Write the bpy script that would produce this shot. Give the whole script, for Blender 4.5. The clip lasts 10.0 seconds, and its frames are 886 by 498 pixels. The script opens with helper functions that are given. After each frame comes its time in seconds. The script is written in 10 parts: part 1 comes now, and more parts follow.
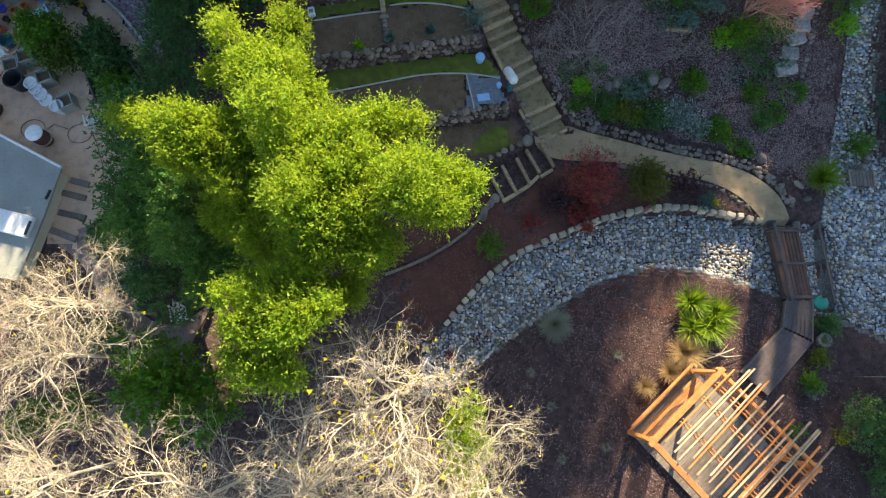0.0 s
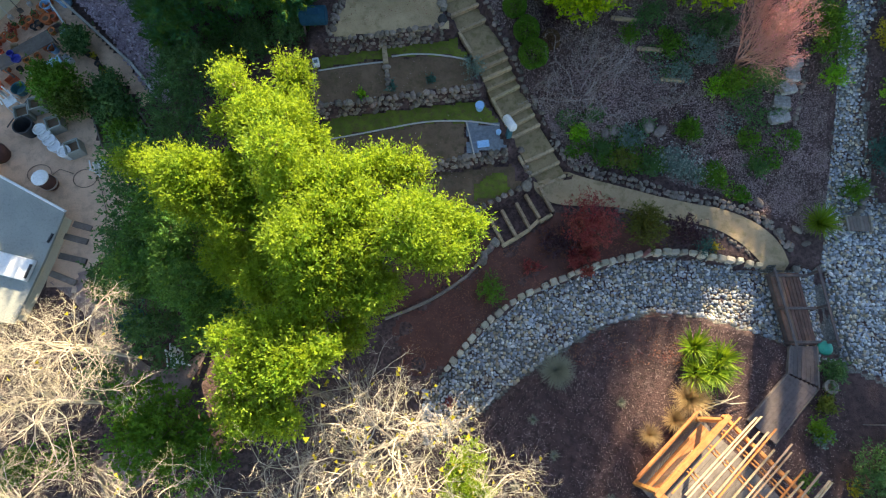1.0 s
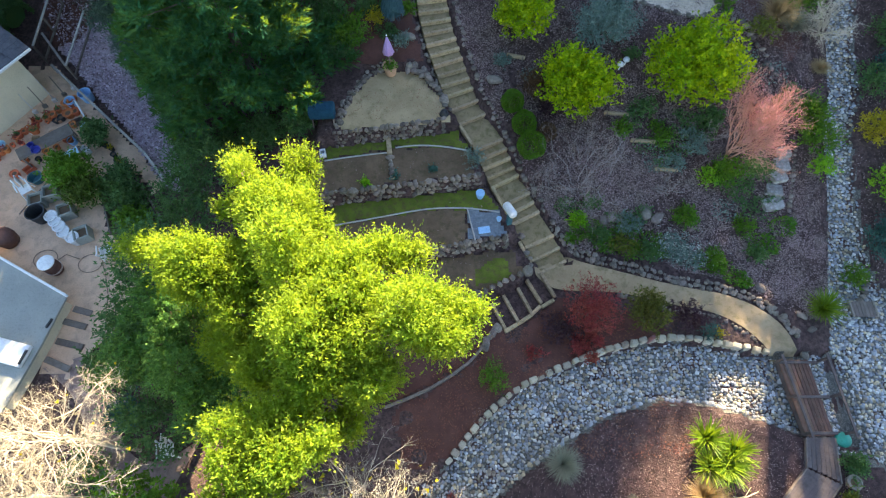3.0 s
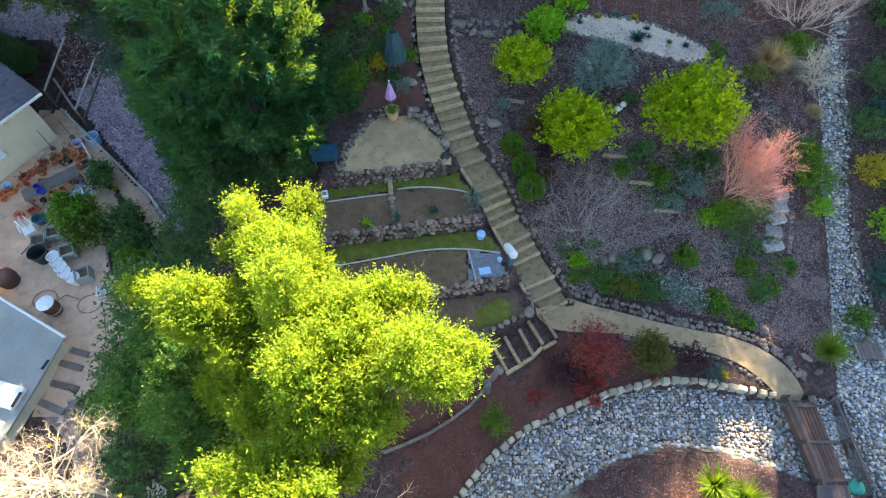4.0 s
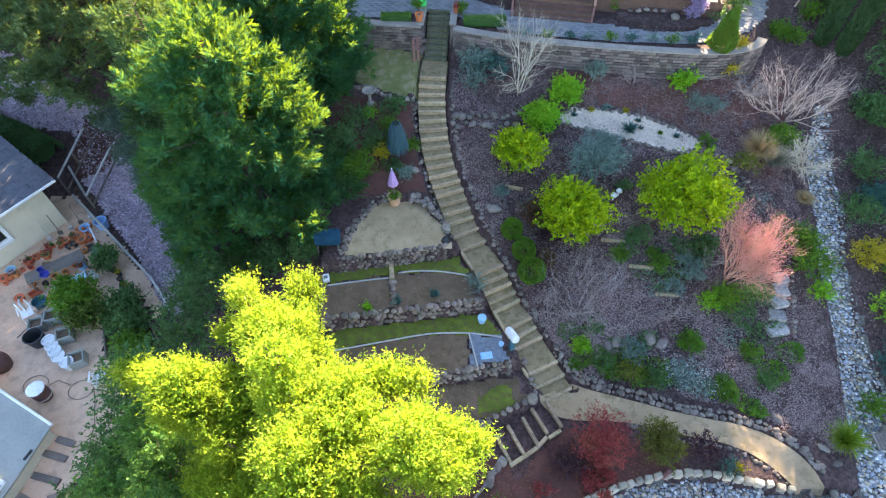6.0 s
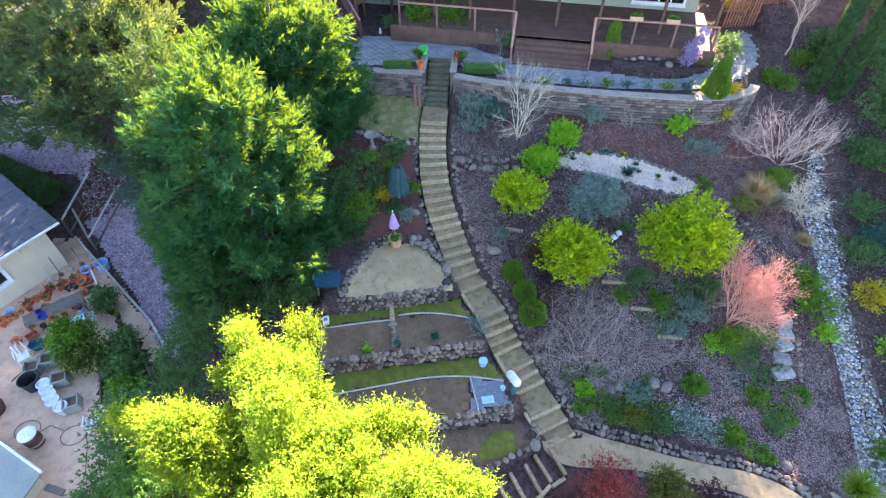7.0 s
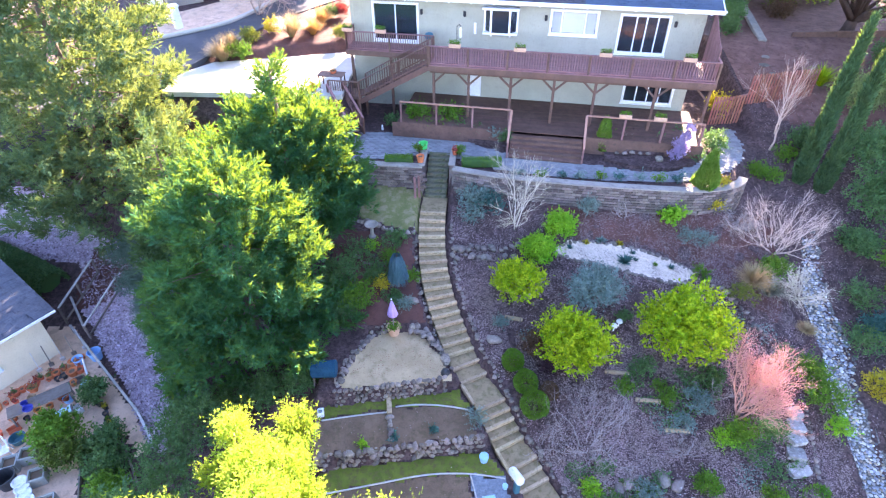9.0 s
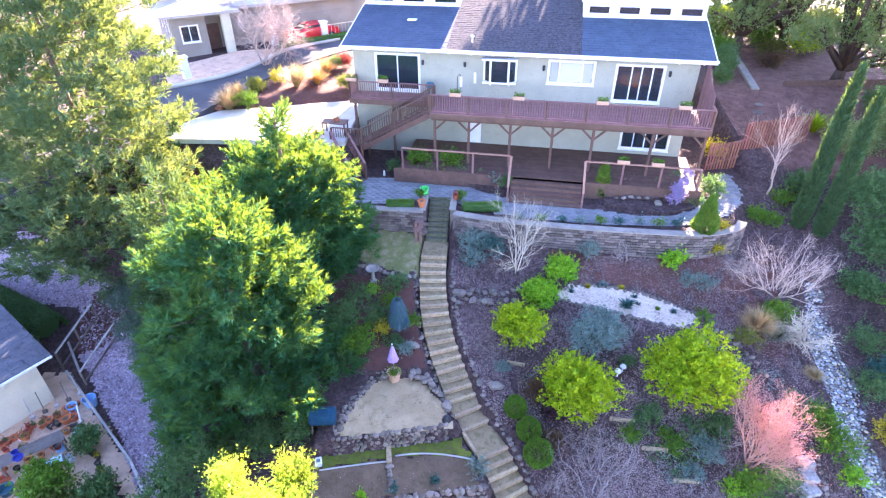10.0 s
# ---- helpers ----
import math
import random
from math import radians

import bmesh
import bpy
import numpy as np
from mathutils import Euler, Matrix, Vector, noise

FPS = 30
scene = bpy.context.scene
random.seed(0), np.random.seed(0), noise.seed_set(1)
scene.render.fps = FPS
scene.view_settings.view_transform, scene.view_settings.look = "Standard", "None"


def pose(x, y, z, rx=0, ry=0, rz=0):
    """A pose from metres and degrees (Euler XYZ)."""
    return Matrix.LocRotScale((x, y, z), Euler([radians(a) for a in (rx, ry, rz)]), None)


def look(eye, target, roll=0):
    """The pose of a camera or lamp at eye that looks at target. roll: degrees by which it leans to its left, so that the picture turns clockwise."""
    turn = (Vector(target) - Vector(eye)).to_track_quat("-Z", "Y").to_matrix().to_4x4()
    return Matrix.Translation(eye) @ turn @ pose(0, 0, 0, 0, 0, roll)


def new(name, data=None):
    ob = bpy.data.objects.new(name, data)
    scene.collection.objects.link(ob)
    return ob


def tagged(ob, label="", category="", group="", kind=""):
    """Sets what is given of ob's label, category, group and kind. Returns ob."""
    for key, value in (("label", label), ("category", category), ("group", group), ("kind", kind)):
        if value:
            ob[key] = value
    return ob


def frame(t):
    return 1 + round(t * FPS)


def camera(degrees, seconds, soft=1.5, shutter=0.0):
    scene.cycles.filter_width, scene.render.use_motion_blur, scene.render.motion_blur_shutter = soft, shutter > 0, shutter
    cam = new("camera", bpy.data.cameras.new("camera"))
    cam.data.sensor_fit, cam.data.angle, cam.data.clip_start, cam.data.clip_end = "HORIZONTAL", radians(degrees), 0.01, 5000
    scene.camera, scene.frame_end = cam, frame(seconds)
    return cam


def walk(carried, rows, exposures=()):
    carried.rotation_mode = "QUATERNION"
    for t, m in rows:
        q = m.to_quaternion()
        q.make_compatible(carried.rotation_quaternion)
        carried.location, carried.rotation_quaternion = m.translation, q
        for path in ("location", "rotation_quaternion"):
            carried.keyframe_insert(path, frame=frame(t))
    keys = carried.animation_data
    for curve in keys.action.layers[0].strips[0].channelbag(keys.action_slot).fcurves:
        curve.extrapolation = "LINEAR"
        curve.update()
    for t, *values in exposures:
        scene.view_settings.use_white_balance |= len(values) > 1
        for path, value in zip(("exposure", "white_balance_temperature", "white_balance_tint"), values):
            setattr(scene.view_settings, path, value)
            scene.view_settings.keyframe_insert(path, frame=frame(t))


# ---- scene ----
# camera: a drone that hovers and tilts up from the lower garden to the house
EYE = (0.0, 0.0, 20.5)
TURNS = [  # seconds, pitch, roll, yaw
    (0.0, -78.4, 0.0, 0.0), (0.5, -76.09, 0.04, 0.06), (1.0, -73.78, 0.0, 0.1), (1.5, -71.5, -0.03, 0.11),
    (2.0, -69.26, -0.02, 0.11), (2.5, -67.03, 0.06, 0.15), (4.0, -60.6, 0.18, 0.29), (4.5, -58.4, 0.14, 0.33),
    (5.0, -56.22, 0.13, 0.34), (5.5, -54.03, 0.17, 0.35), (7.0, -47.45, 0.27, 0.42), (7.5, -45.2, 0.27, 0.42),
    (8.0, -42.9, 0.27, 0.38), (8.5, -40.57, 0.21, 0.35), (9.0, -38.22, 0.18, 0.36), (9.5, -35.87, 0.22, 0.38),
    (10.0, -33.6, 0.29, 0.41)]
cam = camera(78.1, 10.0, soft=1.2)
walk(cam, [(t, pose(*EYE, 90 + p, r, y)) for t, p, r, y in TURNS],
     exposures=[(0.0, 1.95, 6800, 8), (1.0, 2.15, 6800, 8), (2.0, 2.5, 6850, 9), (4.5, 3.02, 6950, 11), (7.5, 3.65, 6350, 22), (9.0, 3.95, 6100, 33), (10.0, 4.02, 5950, 37)])

# light: a low winter sun behind the house, and the sky
SUN_AZ, SUN_EL = 16.0, 25.0
world = bpy.data.worlds.new("sky")
scene.world = world
world.use_nodes = True
wn = world.node_tree
sky = wn.nodes.new("ShaderNodeTexSky")
sky.sky_type = "NISHITA"
sky.sun_disc = False
sky.sun_elevation, sky.sun_rotation = radians(SUN_EL), radians(SUN_AZ)
sky.air_density, sky.dust_density, sky.ozone_density = 1.0, 0.5, 2.0
wn.nodes["Background"].inputs[1].default_value = 0.078
wn.links.new(sky.outputs[0], wn.nodes["Background"].inputs[0])
sun_data = bpy.data.lights.new("sun", "SUN")
sun_data.energy, sun_data.angle, sun_data.color = 5.0, radians(0.5), (1.0, 0.84, 0.58)
sun = new("sun", sun_data)
s_az, s_el = radians(SUN_AZ), radians(SUN_EL)
SUN_DIR = Vector((math.sin(s_az) * math.cos(s_el), math.cos(s_az) * math.cos(s_el), math.sin(s_el)))
sun.matrix_world = look(SUN_DIR * 100, (0, 0, 0))
# ---- materials ----
def surface(name, dark, light, scale=4.0, rough=0.85, bump=0.3, fine=40.0, third=None, third_amount=0.35,
            metal=0.0, stretch=(1, 1, 1), per_piece=0.0, islands=False, palette=None, bump_dist=0.02, spec=0.3):
    """Two-scale procedural surface: broad patches between two colours, a third colour in spots, fine grain and relief."""
    m = bpy.data.materials.new(name)
    m.use_nodes = True
    nt = m.node_tree
    b = nt.nodes["Principled BSDF"]
    tc = nt.nodes.new("ShaderNodeTexCoord")
    mp = nt.nodes.new("ShaderNodeMapping")
    mp.inputs["Scale"].default_value = stretch
    nt.links.new(tc.outputs["Object"], mp.inputs[0])

    def noise_tex(s, detail=4.0, r=0.6):
        n = nt.nodes.new("ShaderNodeTexNoise")
        n.inputs["Scale"].default_value, n.inputs["Detail"].default_value, n.inputs["Roughness"].default_value = s, detail, r
        nt.links.new(mp.outputs[0], n.inputs["Vector"])
        return n

    def ramp(src, lo, hi):
        r = nt.nodes.new("ShaderNodeMapRange")
        r.inputs[1].default_value, r.inputs[2].default_value = lo, hi
        nt.links.new(src, r.inputs[0])
        return r.outputs[0]

    def mix(fac, a, c):
        x = nt.nodes.new("ShaderNodeMix")
        x.data_type = "RGBA"
        for val, sock in ((fac, x.inputs[0]), (a, x.inputs[6]), (c, x.inputs[7])):
            if isinstance(val, (int, float)):
                sock.default_value = val
            elif isinstance(val, tuple):
                sock.default_value = (*val, 1)
            else:
                nt.links.new(val, sock)
        return x.outputs[2]

    broad, grain = noise_tex(scale), noise_tex(fine, 5.0, 0.7)
    col = mix(ramp(broad.outputs[0], 0.35, 0.65), dark, light)
    if third:
        spots = noise_tex(scale * 2.7, 3.0)
        col = mix(ramp(spots.outputs[0], 0.62 - third_amount * 0.3, 0.78 - third_amount * 0.3), col, third)
    mid = tuple(0.5 * (p + q) for p, q in zip(dark, light))
    col = mix(ramp(grain.outputs[0], 0.3, 0.8), col, mix(0.55, col, tuple(min(1.0, v * 1.7) for v in mid)))
    low = noise_tex(fine * 0.37, 3.0)
    col = mix(ramp(low.outputs[0], 0.55, 0.8), col, mix(0.5, col, tuple(v * 0.45 for v in mid)))
    if per_piece:
        if islands:
            src = nt.nodes.new("ShaderNodeNewGeometry").outputs["Random Per Island"]
        else:
            src = nt.nodes.new("ShaderNodeObjectInfo").outputs["Random"]
        hsv = nt.nodes.new("ShaderNodeHueSaturation")
        nt.links.new(col, hsv.inputs["Color"])
        r = nt.nodes.new("ShaderNodeMapRange")
        r.inputs[3].default_value, r.inputs[4].default_value = 1 - per_piece, 1 + per_piece
        nt.links.new(src, r.inputs[0])
        nt.links.new(r.outputs[0], hsv.inputs["Value"])
        wn_ = nt.nodes.new("ShaderNodeTexWhiteNoise")
        wn_.noise_dimensions = "1D"
        nt.links.new(src, wn_.inputs["W"])
        r2 = nt.nodes.new("ShaderNodeMapRange")
        r2.inputs[3].default_value, r2.inputs[4].default_value = 0.5 - per_piece * 0.05, 0.5 + per_piece * 0.05
        nt.links.new(wn_.outputs[0], r2.inputs[0])
        nt.links.new(r2.outputs[0], hsv.inputs["Hue"])
        col = hsv.outputs[0]
        if palette:
            cr = nt.nodes.new("ShaderNodeValToRGB")
            cr.color_ramp.interpolation = "CONSTANT"
            while len(cr.color_ramp.elements) < len(palette):
                cr.color_ramp.elements.new(0.5)
            for i, c in enumerate(palette):
                cr.color_ramp.elements[i].position = i / len(palette)
                cr.color_ramp.elements[i].color = (*c, 1)
            nt.links.new(wn_.outputs[0], cr.inputs[0])
            tint = nt.nodes.new("ShaderNodeMix")
            tint.data_type, tint.blend_type = "RGBA", "MULTIPLY"
            tint.inputs[0].default_value = 1.0
            nt.links.new(col, tint.inputs[6])
            nt.links.new(cr.outputs[0], tint.inputs[7])
            col = tint.outputs[2]
    nt.links.new(col, b.inputs["Base Color"])
    b.inputs["Metallic"].default_value = metal
    b.inputs["Specular IOR Level"].default_value = spec
    rr = nt.nodes.new("ShaderNodeMapRange")
    rr.inputs[3].default_value, rr.inputs[4].default_value = max(0.05, rough - 0.12), min(1.0, rough + 0.1)
    nt.links.new(grain.outputs[0], rr.inputs[0])
    nt.links.new(rr.outputs[0], b.inputs["Roughness"])
    bp = nt.nodes.new("ShaderNodeBump")
    bp.inputs["Strength"].default_value, bp.inputs["Distance"].default_value = bump, bump_dist
    nt.links.new(grain.outputs[0], bp.inputs["Height"])
    nt.links.new(bp.outputs[0], b.inputs["Normal"])
    return m


def leaf_surface(name, dark, light, through_col, amount=0.4, rough=0.55, hue=0.02):
    """Leaves: every leaf its own shade, and light that passes through."""
    m = bpy.data.materials.new(name)
    m.use_nodes = True
    nt = m.node_tree
    b, out = nt.nodes["Principled BSDF"], nt.nodes["Material Output"]
    g = nt.nodes.new("ShaderNodeNewGeometry")
    x = nt.nodes.new("ShaderNodeMix")
    x.data_type = "RGBA"
    x.inputs[6].default_value, x.inputs[7].default_value = (*dark, 1), (*light, 1)
    nt.links.new(g.outputs["Random Per Island"], x.inputs[0])
    tc = nt.nodes.new("ShaderNodeTexCoord")
    n = nt.nodes.new("ShaderNodeTexNoise")
    n.inputs["Scale"].default_value = 1.3
    nt.links.new(tc.outputs["Object"], n.inputs["Vector"])
    hsv = nt.nodes.new("ShaderNodeHueSaturation")
    r = nt.nodes.new("ShaderNodeMapRange")
    r.inputs[1].default_value, r.inputs[2].default_value = 0.3, 0.7
    r.inputs[3].default_value, r.inputs[4].default_value = 0.5 - hue, 0.5 + hue
    nt.links.new(n.outputs[0], r.inputs[0])
    nt.links.new(r.outputs[0], hsv.inputs["Hue"])
    nt.links.new(x.outputs[2], hsv.inputs["Color"])
    nt.links.new(hsv.outputs[0], b.inputs["Base Color"])
    b.inputs["Roughness"].default_value = rough
    b.inputs["Specular IOR Level"].default_value = 0.25
    t = nt.nodes.new("ShaderNodeBsdfTranslucent")
    t.inputs[0].default_value = (*through_col, 1)
    ms = nt.nodes.new("ShaderNodeMixShader")
    ms.inputs[0].default_value = amount
    nt.links.new(b.outputs[0], ms.inputs[1])
    nt.links.new(t.outputs[0], ms.inputs[2])
    nt.links.new(ms.outputs[0], out.inputs[0])
    return m


def glass_surface(name, tint=(0.05, 0.07, 0.09)):
    m = bpy.data.materials.new(name)
    m.use_nodes = True
    b = m.node_tree.nodes["Principled BSDF"]
    b.inputs["Base Color"].default_value = (*tint, 1)
    b.inputs["Roughness"].default_value = 0.04
    b.inputs["Transmission Weight"].default_value = 0.6
    b.inputs["IOR"].default_value = 1.5
    return m


STONE_TINTS = [(1, 0.98, 0.95), (0.62, 0.66, 0.74), (0.95, 0.78, 0.52), (0.45, 0.46, 0.5), (0.75, 0.8, 0.9), (1.15, 1.15, 1.12), (0.62, 0.5, 0.38), (0.85, 0.82, 0.78), (0.55, 0.6, 0.66), (0.9, 0.85, 0.7)]
MULCH = surface("mulch", (0.048, 0.029, 0.026), (0.15, 0.094, 0.088), 2.6, 0.95, 1.0, 11.0, (0.035, 0.022, 0.019), 0.6, bump_dist=0.08)
RED_MULCH = surface("red_mulch", (0.075, 0.033, 0.026), (0.145, 0.064, 0.05), 1.2, 0.95, 0.9, 26.0, (0.09, 0.04, 0.03), 0.4, bump_dist=0.05)
GRANITE = surface("decomposed_granite", (0.27, 0.19, 0.11), (0.40, 0.295, 0.175), 1.1, 0.95, 0.35, 60.0, (0.18, 0.145, 0.07), 0.4)
PALE_SAND = surface("pale_sand", (0.29, 0.21, 0.115), (0.43, 0.325, 0.19), 0.9, 0.95, 0.6, 38.0, (0.24, 0.19, 0.10), 0.4, bump_dist=0.03)
PAVED_SAND = surface("tan_gravel", (0.52, 0.335, 0.22), (0.66, 0.455, 0.315), 0.8, 0.95, 0.5, 45.0, (0.40, 0.265, 0.185), 0.45)
TREAD = surface("stair_earth", (0.195, 0.14, 0.075), (0.30, 0.225, 0.125), 1.6, 0.95, 0.4, 45.0, (0.125, 0.105, 0.04), 0.45)
TIMBER = surface("weathered_timber", (0.27, 0.195, 0.115), (0.44, 0.335, 0.205), 3.0, 0.85, 0.4, 30.0, (0.14, 0.11, 0.055), 0.35, stretch=(1, 1, 1), per_piece=0.22)
MOSSY_STEP = surface("mossy_step", (0.085, 0.085, 0.055), (0.16, 0.15, 0.10), 2.0, 0.9, 0.4, 35.0, (0.06, 0.075, 0.03), 0.5)
GREY_WOOD = surface("grey_boards", (0.12, 0.098, 0.082), (0.205, 0.17, 0.145), 3.0, 0.8, 0.4, 30.0, (0.12, 0.09, 0.07), 0.3, per_piece=0.2)
CEDAR = surface("cedar", (0.40, 0.155, 0.05), (0.56, 0.25, 0.09), 3.0, 0.7, 0.35, 35.0, (0.30, 0.12, 0.045), 0.25, per_piece=0.15)
DECK_RED = surface("red_stain", (0.18, 0.085, 0.078), (0.26, 0.135, 0.125), 2.0, 0.7, 0.25, 40.0, (0.15, 0.07, 0.06), 0.3, per_piece=0.15)
DECK_BROWN = surface("brown_stain", (0.10, 0.055, 0.040), (0.165, 0.09, 0.065), 2.0, 0.75, 0.3, 40.0, (0.08, 0.05, 0.04), 0.3, per_piece=0.12)
SOIL = surface("bed_soil", (0.10, 0.066, 0.04), (0.17, 0.115, 0.073), 1.3, 0.95, 0.8, 24.0, (0.075, 0.062, 0.028), 0.4, bump_dist=0.04)
MOSS = surface("moss", (0.065, 0.09, 0.010), (0.145, 0.17, 0.022), 1.8, 0.95, 0.8, 35.0, (0.10, 0.078, 0.03), 0.5)
ROCK = surface("rock", (0.115, 0.095, 0.08), (0.25, 0.21, 0.175), 2.5, 0.9, 0.5, 25.0, (0.22, 0.165, 0.115), 0.3, per_piece=0.4)
CREEK_ROCK = surface("creek_rock", (0.34, 0.345, 0.35), (0.56, 0.55, 0.53), 3.0, 0.8, 0.3, 25.0, (0.42, 0.38, 0.32), 0.3, per_piece=0.4, islands=True, palette=STONE_TINTS)
CREEK_ROCK_S = surface("creek_rock_single", (0.34, 0.345, 0.35), (0.56, 0.55, 0.53), 3.0, 0.8, 0.3, 25.0, (0.42, 0.38, 0.32), 0.3, per_piece=0.4, palette=STONE_TINTS)
CREEK_BED = surface("creek_bed", (0.06, 0.06, 0.055), (0.12, 0.115, 0.10), 8.0, 0.95, 0.9, 12.0, (0.3, 0.28, 0.24), 0.5, bump_dist=0.06)
BLOCK = surface("cut_stone", (0.30, 0.265, 0.20), (0.47, 0.42, 0.32), 2.5, 0.9, 0.4, 30.0, (0.19, 0.18, 0.11), 0.4, per_piece=0.32)
WALL_STONE = surface("wall_stone", (0.095, 0.075, 0.066), (0.20, 0.165, 0.145), 2.5, 0.9, 0.5, 25.0, (0.17, 0.11, 0.085), 0.3, per_piece=0.42)
MORTAR = surface("mortar", (0.12, 0.105, 0.09), (0.18, 0.16, 0.14), 3.0, 0.95, 0.5, 40.0)
PAVER = surface("grey_paver", (0.17, 0.175, 0.18), (0.25, 0.25, 0.25), 1.5, 0.9, 0.3, 40.0, (0.22, 0.22, 0.22), 0.3, per_piece=0.15)
CONCRETE = surface("concrete", (0.40, 0.37, 0.32), (0.52, 0.48, 0.42), 0.6, 0.9, 0.15, 30.0, (0.42, 0.39, 0.34), 0.25)
ASPHALT = surface("asphalt", (0.05, 0.05, 0.055), (0.085, 0.085, 0.09), 0.6, 0.95, 0.3, 50.0)
STUCCO = surface("sage_siding", (0.30, 0.295, 0.225), (0.37, 0.36, 0.28), 0.8, 0.85, 0.1, 30.0, (0.28, 0.275, 0.215), 0.2)
BEIGE = surface("beige_stucco", (0.55, 0.49, 0.36), (0.66, 0.59, 0.45), 0.8, 0.9, 0.2, 40.0)
TAUPE = surface("taupe_stucco", (0.25, 0.21, 0.175), (0.33, 0.28, 0.235), 0.8, 0.9, 0.2, 40.0)
WHITE = surface("white_paint", (0.74, 0.74, 0.72), (0.84, 0.84, 0.82), 1.5, 0.55, 0.05, 30.0, (0.68, 0.67, 0.64), 0.15)
ROOF_SHADED = surface("shaded_shingle", (0.034, 0.05, 0.078), (0.055, 0.077, 0.115), 1.2, 0.9, 0.5, 14.0, (0.03, 0.045, 0.07), 0.3, per_piece=0.25)
ROOF_GREY = surface("grey_shingle", (0.032, 0.031, 0.036), (0.10, 0.097, 0.107), 6.0, 0.95, 0.5, 9.0, (0.13, 0.126, 0.137), 0.4, per_piece=0.5, spec=0.05)
ROOF_SLATE = surface("slate_shingle", (0.055, 0.057, 0.07), (0.095, 0.097, 0.112), 1.5, 0.9, 0.5, 14.0, (0.045, 0.047, 0.058), 0.3, per_piece=0.3)
ROOF_TAN = surface("tan_roof", (0.36, 0.31, 0.26), (0.47, 0.41, 0.35), 1.0, 0.9, 0.4, 12.0)
SHED_ROOF = surface("grey_green_panel", (0.24, 0.25, 0.225), (0.32, 0.33, 0.295), 0.7, 0.7, 0.1, 30.0, (0.30, 0.30, 0.27), 0.25)
BARK = surface("bark", (0.10, 0.075, 0.055), (0.20, 0.155, 0.115), 3.0, 0.95, 0.8, 18.0, stretch=(1, 1, 0.3))
DARK_BARK = surface("dark_bark", (0.055, 0.034, 0.026), (0.12, 0.075, 0.055), 3.0, 0.95, 0.8, 18.0, stretch=(1, 1, 0.3))
PALE_BARK = surface("pale_bark", (0.40, 0.335, 0.25), (0.62, 0.53, 0.43), 1.0, 0.9, 0.5, 20.0, (0.42, 0.39, 0.21), 0.4)
GREY_BARK = surface("grey_bark", (0.20, 0.165, 0.15), (0.34, 0.285, 0.26), 2.5, 0.9, 0.5, 20.0)
PINK_BARK = surface("pink_twigs", (0.40, 0.21, 0.15), (0.58, 0.33, 0.25), 2.5, 0.8, 0.3, 20.0)
TERRACOTTA = surface("terracotta", (0.42, 0.115, 0.045), (0.56, 0.18, 0.075), 4.0, 0.85, 0.2, 30.0, per_piece=0.25)
PLASTIC_WHITE = surface("white_plastic", (0.62, 0.63, 0.62), (0.74, 0.75, 0.74), 5.0, 0.4, 0.05, 20.0, per_piece=0.05)
PLASTIC_PALE = surface("pale_blue_plastic", (0.22, 0.42, 0.70), (0.30, 0.50, 0.78), 4.0, 0.45, 0.05, 20.0)
PLASTIC_GREEN = surface("green_plastic", (0.04, 0.52, 0.12), (0.07, 0.66, 0.17), 4.0, 0.4, 0.05, 20.0)
PLASTIC_DARK = surface("dark_plastic", (0.02, 0.022, 0.025), (0.04, 0.042, 0.045), 4.0, 0.5, 0.05, 20.0)
DARK_TEAL = surface("teal_plastic", (0.03, 0.10, 0.13), (0.05, 0.15, 0.18), 4.0, 0.5, 0.05, 20.0)
PVC = surface("grey_pipe", (0.30, 0.29, 0.27), (0.41, 0.395, 0.37), 4.0, 0.7, 0.1, 20.0)
BLUE_GRAVEL = surface("blue_grey_gravel", (0.10, 0.125, 0.15), (0.21, 0.245, 0.285), 6.0, 0.95, 0.9, 18.0, (0.15, 0.16, 0.17), 0.4, bump_dist=0.05)
PURPLE_GRAVEL = surface("rose_gravel", (0.25, 0.175, 0.20), (0.54, 0.42, 0.47), 5.0, 0.95, 0.9, 13.0, (0.55, 0.43, 0.47), 0.5, bump_dist=0.06)
WHITE_GRAVEL = surface("white_gravel", (0.47, 0.375, 0.285), (0.66, 0.54, 0.43), 5.0, 0.95, 0.8, 22.0, (0.38, 0.30, 0.24), 0.45, bump_dist=0.04)
RED_PAINT = surface("red_car_paint", (0.55, 0.02, 0.03), (0.62, 0.03, 0.04), 3.0, 0.25, 0.0, 20.0, spec=0.5)
WHITE_CAR = surface("white_car_paint", (0.78, 0.78, 0.78), (0.82, 0.82, 0.82), 3.0, 0.25, 0.0, 20.0, spec=0.5)
HOSE = surface("brown_hose", (0.12, 0.085, 0.06), (0.19, 0.14, 0.10), 4.0, 0.6, 0.1, 20.0)
RUBBER = surface("rubber", (0.018, 0.018, 0.018), (0.03, 0.03, 0.03), 4.0, 0.85, 0.1, 20.0)
STEEL = surface("steel", (0.5, 0.5, 0.5), (0.62, 0.62, 0.62), 4.0, 0.35, 0.05, 30.0, metal=0.9)
LILAC = surface("lilac_canvas", (0.40, 0.24, 0.46), (0.50, 0.33, 0.56), 3.0, 0.8, 0.2, 40.0)
UNLIT_IN = surface("unlit_interior", (0.03, 0.03, 0.03), (0.05, 0.045, 0.04), 1.0, 0.9, 0.05, 10.0)
